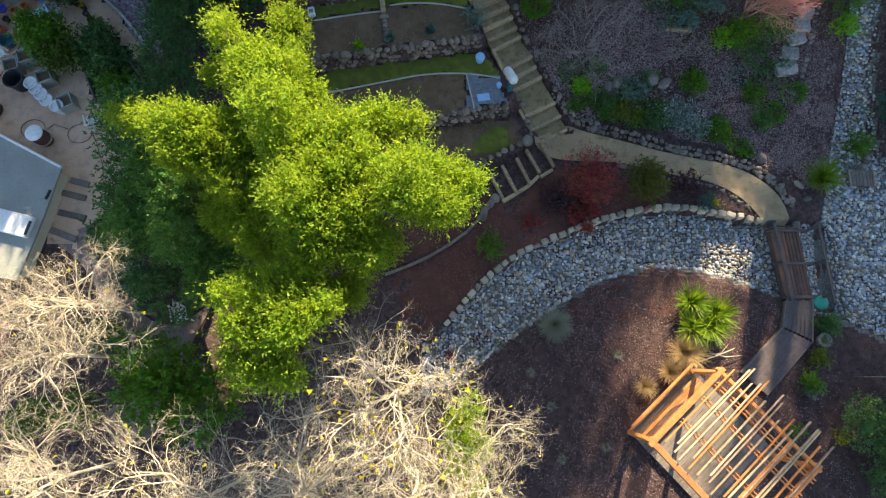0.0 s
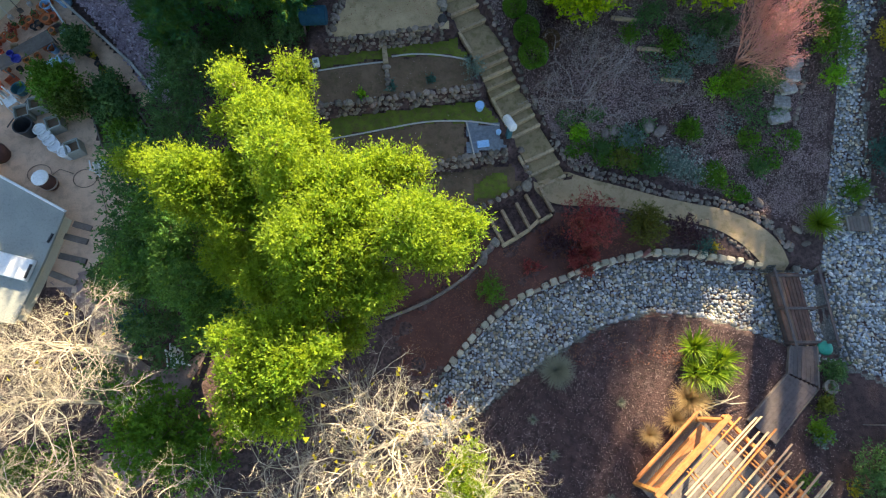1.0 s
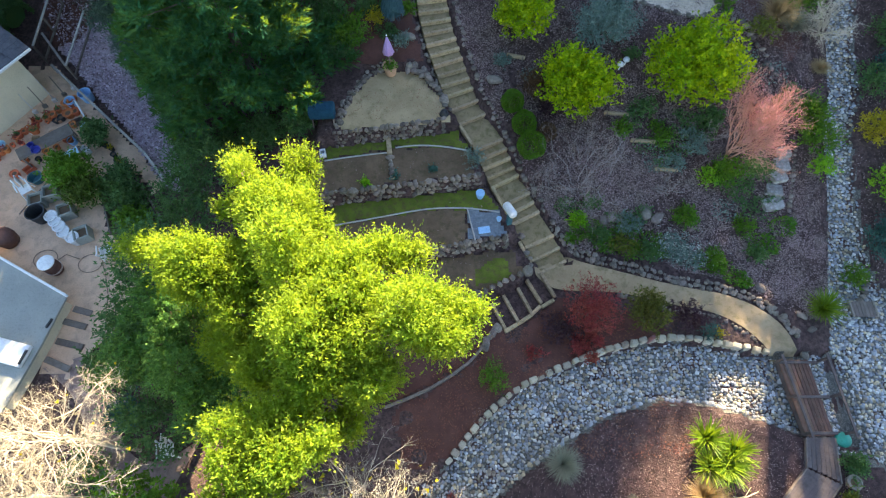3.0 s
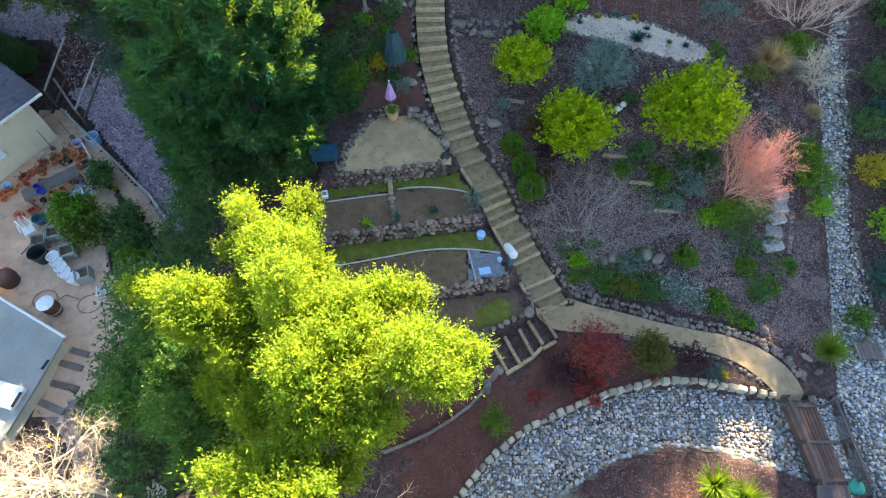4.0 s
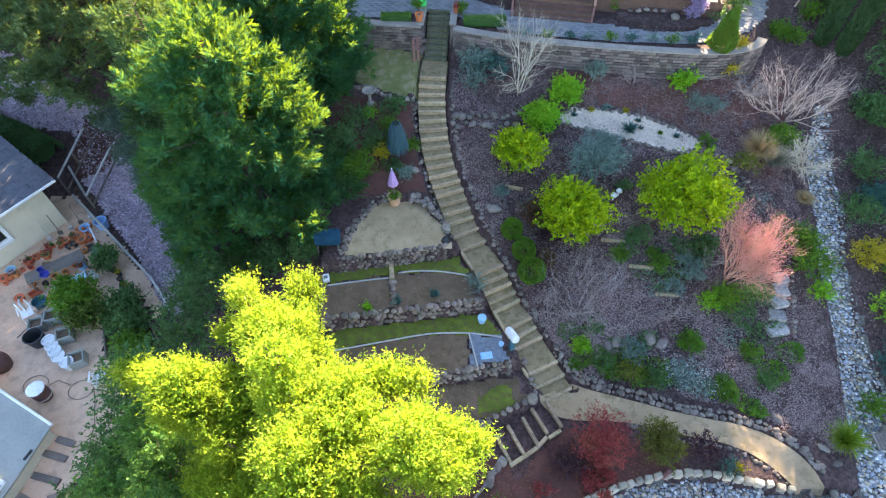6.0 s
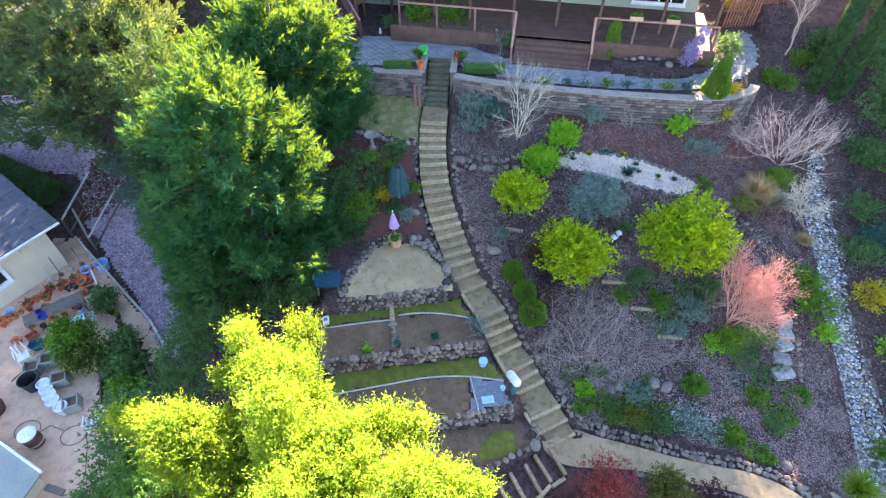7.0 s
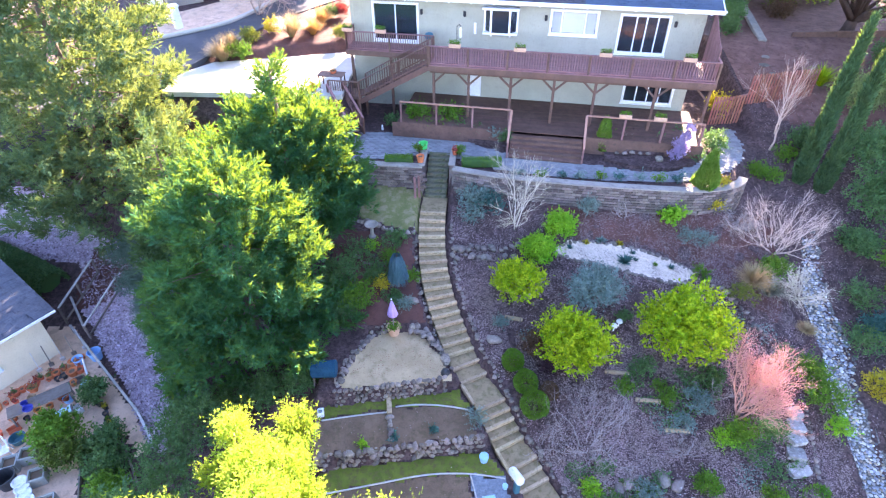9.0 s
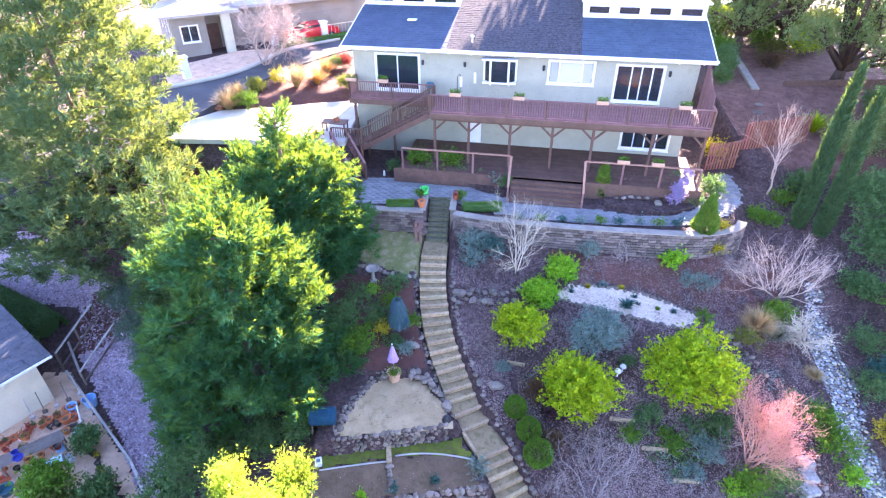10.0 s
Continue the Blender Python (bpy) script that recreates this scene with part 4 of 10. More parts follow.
def build_deck():
    d = thing("deck", "red-stained timber deck on tall posts along the house", "deck", at=HOUSE_AT, turn=HOUSE_TURN)
    z = 10.18
    # boards run along the house
    for k in range(21):
        part("board", Shape().box((6.86, -3.08 + k * 0.145, z), (14.5, 0.135, 0.04)), DECK_RED, d)
    for k in range(10):
        part("board", Shape().box((-3.0, -1.38 + k * 0.145, z), (5.2, 0.135, 0.04)), DECK_RED, d)
    part("rim", Shape().box((6.86, -3.15, z - 0.16), (14.6, 0.05, 0.28), 0, 0.01), DECK_BROWN, d)
    part("rim", Shape().box((-3.0, -1.46, z - 0.16), (5.25, 0.05, 0.28), 0, 0.01), DECK_BROWN, d)
    part("rim", Shape().box((14.12, -1.55, z - 0.16), (0.05, 3.15, 0.28), 0, 0.01), DECK_BROWN, d)
    for x in np.arange(-5.4, 14.1, 0.8):
        y0 = -3.1 if x > -0.4 else -1.42
        part("joist", Shape().box((x, y0 / 2, z - 0.14), (0.045, -y0, 0.22)), DECK_BROWN, d)
    part("beam", Shape().box((6.86, -2.9, z - 0.36), (14.5, 0.12, 0.2), 0, 0.01), DECK_BROWN, d)
    railing(d, (-0.38, -3.08), (14.1, -3.08), z, 1.0, DECK_RED, DECK_BROWN)
    railing(d, (14.08, -3.0), (14.08, -0.1), z, 1.0, DECK_RED, DECK_BROWN, post_step=3)
    railing(d, (-5.55, -1.4), (-0.5, -1.4), z, 1.0, DECK_RED, DECK_BROWN, post_step=2.5)
    railing(d, (-5.55, -1.4), (-5.55, -0.05), z, 1.0, DECK_RED, DECK_BROWN, post_step=2)
    # posts with knee braces
    for x in (-0.2, 1.72, 4.0, 6.27, 8.4, 11.43, 14.0):
        part("post", Shape().box((x, -2.9, (7.3 + z - 0.46) / 2), (0.14, 0.14, z - 0.46 - 7.3), 0, 0.015), DECK_BROWN, d)
        for s in (-1, 1):
            if -0.3 < x + s * 0.7 < 14.1:
                part("brace", Shape().beam((x + s * 0.05, -2.9, 9.2), (x + s * 0.62, -2.9, 9.74), 0.09, 0.09, 0.01), DECK_BROWN, d)
    for x in (-5.3, -3.0):
        part("post", Shape().box((x, -1.35, 8.2), (0.14, 0.14, 3.5), 0, 0.015), DECK_BROWN, d)
    # privacy screen at the far end
    for k in range(16):
        part("screen_board", Shape().box((13.9, -2.9 + k * 0.175, 11.05 + 0.45 * smoothstep(0, 15, k)), (0.03, 0.165, 1.7 + 0.9 * float(smoothstep(0, 15, k)))), DECK_RED, d)
    return d


build_deck()


def build_deck_stairs():
    s = thing("deck_stairs", "brown timber stairs with railings from the upper deck", "stairs", at=HOUSE_AT, turn=HOUSE_TURN)
    # long flight along the front, down to a landing
    x0, z0, x1, z1 = -0.5, 10.18, -4.5, 7.95
    n = 12
    for k in range(n):
        x, z = x0 + (x1 - x0) * (k + 0.5) / n, z0 + (z1 - z0) * (k + 1) / (n + 1)
        part("tread", Shape().box((x, -2.3, z), (0.36, 1.25, 0.045), 0, 0.01), DECK_BROWN, s)
    for y in (-2.95, -1.65):
        part("stringer", Shape().beam((x0, y, z0 - 0.2), (x1, y, z1 - 0.2), 0.06, 0.3, 0.01), DECK_BROWN, s)
        railing(s, (x0, y), (x1, y), z0, 0.98, DECK_BROWN, DECK_BROWN, post_step=2.2, gap=0.14, slope=z1 - z0)
    for k in range(9):
        part("landing_board", Shape().box((-5.4, -3.0 + k * 0.16, z1), (1.85, 0.15, 0.04)), DECK_BROWN, s)
    railing(s, (-6.3, -3.05), (-4.5, -3.05), z1, 0.98, DECK_BROWN, DECK_BROWN, post_step=2)
    for x, y in ((-6.25, -3.0), (-4.55, -3.0), (-4.55, -1.7), (-6.25, -1.7)):
        part("post", Shape().box((x, y, (z1 + 6.4) / 2), (0.13, 0.13, z1 - 6.4), 0, 0.01), DECK_BROWN, s)
    for k in range(8):
        part("tread", Shape().box((-5.9 + 0.22 * k, -3.25 - 0.2 * k, z1 - 0.16 * (k + 1)), (1.1, 0.32, 0.045), -42, 0.01), DECK_BROWN, s)
    for o in (-0.45, 0.45):
        part("stringer", Shape().beam((-5.9 + o * 0.74, -3.1 + o * 0.67, z1 - 0.15), (-4.25 + o * 0.74, -4.75 + o * 0.67, 6.55), 0.06, 0.28, 0.01), DECK_BROWN, s)
        railing(s, (-5.9 + o * 0.74, -3.1 + o * 0.67), (-4.25 + o * 0.74, -4.75 + o * 0.67), z1 - 0.05, 0.95, DECK_RED, DECK_BROWN, post_step=2.4, gap=0.16, slope=-1.35)
    return s


build_deck_stairs()


def build_porch():
    p = thing("porch", "dark brown timber porch with wide steps to the patio", "porch", at=HOUSE_AT, turn=HOUSE_TURN)
    for k in range(30):
        part("board", Shape().box((6.0, -4.2 + k * 0.142, 7.32), (16.0, 0.132, 0.04)), DECK_BROWN, p)
    part("skirt", Shape().box((0.9, -4.3, 6.86), (6.4, 0.05, 0.92), 0, 0.01), DECK_BROWN, p)
    part("skirt", Shape().box((11.15, -4.3, 6.86), (5.9, 0.05, 0.92), 0, 0.01), DECK_BROWN, p)
    for k in range(5):
        part("step", Shape().box((6.2, -4.45 - 0.28 * k, 7.18 - 0.15 * (k + 0)), (3.75, 0.3, 0.05), 0, 0.01), DECK_BROWN, p)
        part("step_riser", Shape().box((6.2, -4.565 - 0.28 * k, 7.08 - 0.15 * k), (3.72, 0.03, 0.15)), DECK_BROWN, p)
    for a, b in ((-1.83, 4.2), (8.1, 13.9)):
        rail = new("porch_rail")
        rail.parent = p
        part("top_rail", Shape().box(((a + b) / 2, -4.22, 8.5), (b - a, 0.14, 0.06), 0, 0.01), CEDAR_RAIL, rail)
        for x in np.linspace(a + 0.05, b - 0.05, 4):
            part("post", Shape().box((x, -4.22, 7.9), (0.1, 0.1, 1.16), 0, 0.01), DECK_RED, rail)
    for x in (4.25, 8.1):
        part("stair_rail", Shape().beam((x, -4.25, 8.5), (x, -5.7, 7.35), 0.12, 0.06, 0.01), CEDAR_RAIL, p)
        part("post", Shape().box((x, -5.65, 6.9), (0.1, 0.1, 0.95), 0, 0.01), DECK_RED, p)
    return p


CEDAR_RAIL = surface("rail_stain", (0.30, 0.15, 0.10), (0.40, 0.21, 0.145), 2.0, 0.7, 0.2, 40.0, (0.26, 0.13, 0.09), 0.25)
build_porch()
# ---- trees and shrubs ----
def crown_points(rng, lobes, count, shell=0.55):
    """Points in and mostly on the outside of a set of leafy lobes (x, y, z, r)."""
    vol = np.array([l[3] ** 2 for l in lobes])
    k = rng.choice(len(lobes), count, p=vol / vol.sum())
    d = rng.normal(size=(count, 3))
    d /= np.linalg.norm(d, axis=1, keepdims=True)
    c = np.array([l[:3] for l in lobes])[k]
    r = np.array([l[3] for l in lobes])[k]
    # ragged outline: the radius swings with direction
    wob = 1 + 0.22 * np.sin(5 * d[:, 0] + 3.1 * k) * np.sin(4 * d[:, 1] + k) + 0.15 * np.sin(9 * d[:, 2] + 2 * k + 5 * d[:, 0])
    q = shell + (1 - shell) * rng.uniform(0, 1, count) ** 0.5
    return c + d * (r * wob * q)[:, None] * np.array([1, 1, 0.8]), d


def broadleaf(name, base, lobes, leaves, length, width, leaf_mat, label, category="tree", trunk_r=0.16, bark=None, seed=1, shell=0.5, group="", shoot=3.8):
    """A broad-leaved tree: trunk, a limb to every lobe, twigs, and single leaves in tufts."""
    rng = np.random.default_rng(seed)
    t = thing(name, label, category, group, at=base)
    b = np.array(base)
    loc = [(l[0] - b[0], l[1] - b[1], l[2] - b[2], l[3]) for l in lobes]
    cz = min(l[2] for l in loc)
    top = np.mean([l[:3] for l in loc], axis=0)
    fork = Vector((top[0] * 0.3, top[1] * 0.3, max(0.15, cz * 0.55)))
    part("trunk", Shape().tube([(0, 0, -0.1), (fork.x * 0.3, fork.y * 0.3, fork.z * 0.5), fork], [trunk_r * 1.3, trunk_r, trunk_r * 0.85], 9), bark or BARK, t, smooth=True)
    limbs = Shape()
    for l in loc:
        e = Vector(l[:3])
        m = fork.lerp(e, 0.5) + Vector(rng.normal(size=3) * 0.12 * l[3]) + Vector((0, 0, 0.15 * l[3]))
        limbs.tube([fork, m, e], [trunk_r * 0.6, trunk_r * 0.35, trunk_r * 0.12], 5)
        for _ in range(5):
            d = Vector(rng.normal(size=3)).normalized() * l[3] * 0.8
            limbs.tube([e.lerp(m, 0.3), e + d * 0.5, e + d], [trunk_r * 0.16, trunk_r * 0.09, trunk_r * 0.03], 3)
    tagged(part("branchwork", limbs, bark or BARK, t, smooth=True), kind="stuff")
    tufts = max(30, leaves // 9)
    pts, out = crown_points(rng, loc, tufts, shell)
    # nine leaves along each shoot, which grows outwards and up
    idx = np.repeat(np.arange(tufts), 9)
    grow = out * 0.7 + np.array([0, 0, 0.55]) + rng.normal(size=(tufts, 3)) * 0.35
    grow /= np.linalg.norm(grow, axis=1, keepdims=True)
    reach = length * (1.2 + shoot * rng.uniform(0, 1, tufts) ** 2.5)
    s = np.tile(np.linspace(0, 1, 9), tufts)
    pos = pts[idx] + grow[idx] * (reach[idx] * s)[:, None] + rng.normal(size=(len(idx), 3)) * length * 0.35
    aim = grow[idx] * 0.9
    cr = part("crown", quads_mesh("crown", leaf_quads(rng, pos, length, width, aim, 0.9), leaf_mat), None, t)
    tagged(cr, kind="stuff")
    return t


def conifer(name, base, height, radius, sprays, mat, label, seed=1, bottom=0.06, spray=0.5, droop=0.25, power=0.75, lean=(0, 0), trunk_r=0.25, round_top=0.0, leader=1.0):
    """A conifer: tapered trunk, whorls of boughs, and flat sprays along every bough."""
    rng = np.random.default_rng(seed)
    t = thing(name, label, "tree", at=base)
    part("trunk", Shape().tube([(0, 0, -0.2), (lean[0] * 0.5, lean[1] * 0.5, height * 0.5), (lean[0], lean[1], height)], [trunk_r, trunk_r * 0.6, 0.03], 8), BARK, t, smooth=True)
    boughs = Shape()
    n_b = int(height * 11)
    ends, starts = [], []
    for k in range(n_b):
        f = bottom + (1 - bottom) * ((k + rng.uniform(0, 1)) / n_b)
        prof = (1 - f / leader) ** power * (1 + round_top * f) if f < leader * 0.97 else 0.16 * (1.15 - f)
        ln = radius * prof * rng.uniform(0.7, 1.12) * (0.55 + 0.45 * min(1, (f - bottom) / 0.12 + 0.4)) + 0.15
        a = k * 2.39996 + rng.uniform(-0.3, 0.3)
        c = np.array([lean[0] * f, lean[1] * f, height * f])
        rise = 0.35 * f + 0.1 - droop * (1 - f)
        e = c + np.array([math.cos(a) * ln, math.sin(a) * ln, rise * ln])
        starts.append(c)
        ends.append(e)
        if k % 2 == 0:
            boughs.tube([tuple(c), tuple((c + e) / 2 + np.array([0, 0, -0.05 * ln])), tuple(e)], [0.05, 0.03, 0.01], 3, False)
    tagged(part("branchwork", boughs, BARK, t), kind="stuff")
    starts, ends = np.array(starts), np.array(ends)
    lens = np.linalg.norm(ends - starts, axis=1)
    # upright plumes along the boughs, each of fourteen shoots with five leaflets
    n_s, n_l = 14, 5
    n_p = sprays // 98
    k = rng.choice(n_b, n_p, p=lens ** 1.4 / (lens ** 1.4).sum())
    u = rng.uniform(0.0, 1.0, n_p) ** 0.42
    d = ends - starts
    dn = d / lens[:, None]
    side = np.cross(dn, [0, 0, 1.0])
    side /= np.linalg.norm(side, axis=1, keepdims=True) + 1e-9
    wid = 0.33 * (1 - 0.6 * u) * lens[k] + 0.1
    root = starts[k] + d[k] * u[:, None] + side[k] * (rng.uniform(-1, 1, n_p) * wid)[:, None] + rng.normal(size=(n_p, 3)) * 0.1
    root[:, 2] -= 0.12 * (u ** 2) * lens[k] * droop
    axis = dn[k] * 0.7 + side[k] * rng.uniform(-0.5, 0.5, n_p)[:, None] + np.array([0, 0, 0.8]) + rng.normal(size=(n_p, 3)) * 0.22
    axis /= np.linalg.norm(axis, axis=1, keepdims=True)
    size = spray * 2.0 * rng.uniform(0.6, 1.35, n_p)
    i = np.repeat(np.arange(n_p), n_s)
    f = np.tile(np.linspace(0.05, 1, n_s), n_p)
    out = rng.normal(size=(len(i), 3))
    out -= axis[i] * (out * axis[i]).sum(axis=1, keepdims=True)
    out /= np.linalg.norm(out, axis=1, keepdims=True)
    aim = axis[i] * 0.8 + out * (0.85 * (1.1 - f))[:, None]
    foot = root[i] + axis[i] * (size[i] * f * 0.8)[:, None]
    reach = size[i] * (0.42 - 0.2 * f)
    j = np.repeat(np.arange(len(i)), n_l)
    g = np.tile(np.linspace(0.15, 1, n_l), len(i))
    pos = foot[j] + aim[j] * (reach[j] * g)[:, None]
    cr = part("foliage", quads_mesh("foliage", leaf_quads(rng, pos, reach[j] * 0.68, reach[j] * 0.105, aim[j], 0.55), mat), None, t)
    tagged(cr, kind="stuff")
    return t


def bare_tree(name, base, height, spread, mat, label, seed=1, levels=5, trunk_r=0.12, stems=3, kids=4, up=0.5, bud=None, bud_n=0, bud_size=0.05, group="", twist=0.25, category="tree", first=0.3, fan=0.75, lift=0.0):
    """A leafless tree grown branch by branch."""
    rng = np.random.default_rng(seed)
    t = thing(name, label, category, group, at=base)
    wood, twig, tips = Shape(), Shape(), []

    def grow(p, d, ln, r, lev):
        pts, n = [p], 3 if lev < 3 else 2
        for _ in range(n):
            d = (d + rng.normal(size=3) * twist + np.array([0, 0, 0.06 * up])).astype(float)
            d /= np.linalg.norm(d)
            p = p + d * ln / n
            pts.append(p)
        rad = [r, r * 0.85, r * 0.7, r * 0.5] if n == 3 else [r, r * 0.75, r * 0.4]
        if lev == levels:
            pts, rad = [pts[0], pts[-1]], [r, r * 0.4]
        (wood if lev < 2 else twig).tube([tuple(q) for q in pts], rad, 6 if lev == 0 else 4 if lev < 2 else 3, lev < 2)
        if lev >= levels:
            tips.extend(pts[1:])
            return
        for k in range(kids):
            q = pts[1 + int(rng.integers(0, n))] if k else pts[-1]
            nd = d + rng.normal(size=3) * (fan if k else fan * 0.45)
            nd[2] += 0.25 * up
            nd /= np.linalg.norm(nd)
            grow(q, nd, ln * rng.uniform(0.55, 0.85), r * (0.55 if k else 0.68), lev + 1)

    if lift:
        wood.tube([(0, 0, -0.1), (0.08, -0.05, lift * 0.5), (0, 0, lift + 0.1)], [trunk_r * 2.0, trunk_r * 1.6, trunk_r * 1.3], 8)
    for s in range(stems):
        a = 2 * math.pi * s / stems + rng.uniform(-0.4, 0.4)
        q = spread * (rng.uniform(0.3, 1.15) if lift else 1.0)
        d = np.array([math.cos(a) * q, math.sin(a) * q, 1.0])
        d /= np.linalg.norm(d)
        grow(np.array([0.05 * math.cos(a), 0.05 * math.sin(a), lift - 0.1]), d, height * first, trunk_r, 0)
    part("trunk", wood, mat, t, smooth=True)
    tagged(part("twigwork", twig, mat, t), kind="stuff")
    if bud is not None and bud_n:
        tp = np.array(tips)
        pos = tp[rng.integers(0, len(tp), bud_n)] + rng.normal(size=(bud_n, 3)) * bud_size
        tagged(part("blossom", quads_mesh("blossom", leaf_quads(rng, pos, bud_size, bud_size * 0.4), bud), None, t), kind="stuff")
    return t


def needle_column(name, at, height, radius, count, mat, label, seed, taper=0.8, size=0.1, category="conifer"):
    """A dense upright column or cone of short needles round a stem."""
    rng = np.random.default_rng(seed)
    t = thing(name, label, category, at=at)
    part("trunk", Shape().tube([(0, 0, -0.1), (0, 0, height * 0.9)], [0.07, 0.02], 6), BARK, t)
    f = 1 - rng.uniform(0, 1, count) ** 0.6
    a = rng.uniform(0, 2 * math.pi, count)
    r = radius * np.minimum(1, 0.55 + f * 6) * (1 - f) ** taper * rng.uniform(0.75, 1.05, count) * (1 + 0.12 * np.sin(3 * a + 9 * f))
    p = np.stack([np.cos(a) * r, np.sin(a) * r, 0.03 + f * height], 1)
    aim = np.stack([np.cos(a) * 0.45, np.sin(a) * 0.45, np.ones(count)], 1)
    tagged(part("foliage", quads_mesh("foliage", leaf_quads(rng, p, size * 1.6, size * 0.3, aim, 0.45), mat), None, t), kind="stuff")
    return t


def shrub(name, x, y, r, h, mat, label, leaves=900, length=0.12, width=0.035, seed=1, lobes=5, group="", category="shrub", bark=None, z=None):
    """A low bush of several leafy lobes on short stems."""
    rng = np.random.default_rng(seed)
    z = float(land(x, y)) if z is None else z
    ls = []
    for k in range(lobes):
        a = 2 * math.pi * k / lobes + rng.uniform(-0.5, 0.5)
        q = r * (0.45 if lobes > 1 else 0) * rng.uniform(0.7, 1.25)
        ls.append((x + q * math.cos(a), y + q * math.sin(a), z + h * rng.uniform(0.45, 0.65), r * rng.uniform(0.45, 0.62)))
    if lobes > 2:
        ls.append((x, y, z + h * 0.62, r * 0.55))
    ls = [(a, b, max(c, z + d * 0.45), min(d, h * 0.62)) if h < r else (a, b, c, d) for a, b, c, d in ls]
    return broadleaf(name, (x, y, z), ls, leaves, length, width, mat, label, category, 0.03, bark, seed, 0.35, group=group)


def grass_tuft(name, x, y, r, h, mat, label, blades=500, seed=1, width=0.012, group="", category="plant", arch=0.6, z=None):
    """A clump of arching blades."""
    rng = np.random.default_rng(seed)
    z = float(land(x, y)) if z is None else z
    t = thing(name, label, category, group, at=(x, y, z))
    a, tilt = rng.uniform(0, 2 * math.pi, blades), rng.uniform(0.05, 1.0, blades) ** 0.8
    ln = h * rng.uniform(0.7, 1.2, blades)
    out = np.stack([np.cos(a), np.sin(a), np.zeros(blades)], 1)
    p0 = out * (r * 0.15 * rng.uniform(0, 1, blades))[:, None]
    quads = []
    prev, pdir = p0, out * (tilt * 0.7)[:, None] + np.array([0, 0, 1.0])
    side = np.stack([-np.sin(a), np.cos(a), np.zeros(blades)], 1)
    for s in range(3):
        dirn = pdir / np.linalg.norm(pdir, axis=1, keepdims=True)
        nxt = prev + dirn * (ln / 3)[:, None]
        w0, w1 = width * (1 - 0.25 * s), width * (1 - 0.25 * (s + 1)) if s < 2 else width * 0.15
        quads.append(np.stack([prev - side * w0, prev + side * w0, nxt + side * w1, nxt - side * w1], 1))
        pdir = pdir + out * (arch * tilt * r / max(h, 0.1) * 1.6)[:, None] - np.array([0, 0, 1.0]) * (arch * 0.55 * tilt)[:, None]
        prev = nxt
    q = np.concatenate(quads)
    q[:, :, 2] = np.maximum(q[:, :, 2], 0.01)
    part("foliage", quads_mesh("foliage", q, mat), None, t)
    return t


# the bright tree that fills the foreground: leafy clumps along each of its limbs
limb_rng = np.random.default_rng(71)


def limb(a, b, r0, r1, n, stray=0.45):
    """Clumps strung along a limb from a to b, smaller towards its end."""
    out = []
    for k in range(n):
        f = (k + limb_rng.uniform(0.1, 0.9)) / n
        r = r0 + (r1 - r0) * f
        p = np.array(a) + (np.array(b) - np.array(a)) * f + limb_rng.normal(size=3) * r * stray * (1 - 0.3 * f)
        out.append((*p, r * limb_rng.uniform(0.62, 0.95)))
    return out


CROWN = (limb((-4.2, 6.4, 7.2), (-6.6, 9.6, 6.2), 0.78, 0.5, 8) + limb((-3.9, 6.5, 7.2), (-4.4, 9.75, 6.2), 0.75, 0.5, 8)
         + limb((-4.5, 8.6, 6.4), (-6.4, 8.3, 6.0), 0.6, 0.5, 5) + limb((-4.9, 7.2, 6.6), (-5.5, 8.9, 5.9), 0.75, 0.6, 5)
         + limb((-5.7, 5.7, 7.0), (-9.7, 7.15, 5.6), 0.72, 0.34, 10, 0.35) + limb((-6.4, 6.6, 6.6), (-7.3, 5.3, 6.3), 0.65, 0.78, 6) + limb((-5.2, 6.2, 6.2), (-7.4, 6.3, 5.6), 0.75, 0.7, 6)
         + limb((-4.6, 6.1, 7.4), (-2.0, 5.0, 8.1), 0.7, 0.75, 8) + limb((-1.9, 4.6, 8.3), (1.25, 4.7, 6.5), 0.75, 0.26, 10, 0.35)
         + limb((-2.0, 5.7, 7.6), (-0.66, 6.3, 7.0), 0.62, 0.34, 5, 0.3) + limb((-1.1, 4.1, 8.1), (0.6, 3.9, 6.7), 0.66, 0.42, 6, 0.4)
         + limb((-4.1, 3.8, 8.0), (-1.7, 3.4, 8.0), 0.66, 0.68, 8) + limb((-2.9, 4.6, 8.5), (-3.0, 3.1, 8.0), 0.7, 0.7, 4)
         + limb((-3.8, 2.65, 7.7), (-1.3, 2.75, 7.6), 0.58, 0.54, 7) + limb((-4.9, 1.95, 6.6), (-2.0, 1.95, 6.6), 0.58, 0.5, 8)
         + limb((-5.6, 6.2, 5.3), (-6.2, 4.0, 4.6), 0.8, 0.85, 7) + limb((-5.4, 4.6, 5.6), (-4.9, 3.0, 5.2), 0.75, 0.75, 5) + limb((-4.2, 4.6, 6.4), (-2.0, 3.0, 5.6), 0.8, 0.8, 6))
broadleaf("leafy_tree", (-3.4, 4.9, 0.3), CROWN, 340000, 0.1, 0.0235, LEAF_BRIGHT, "tall leafy tree with bright yellow-green sunlit crown", trunk_r=0.3, seed=3, shell=0.35, shoot=4.6)
conifer("conifer", (-8.3, 16.6, float(land(-8.3, 16.6))), 9.1, 3.6, 220000, NEEDLE, "dense dark green conifer with sunlit tips", 5, power=0.45, round_top=0.3, spray=0.44, leader=0.95)
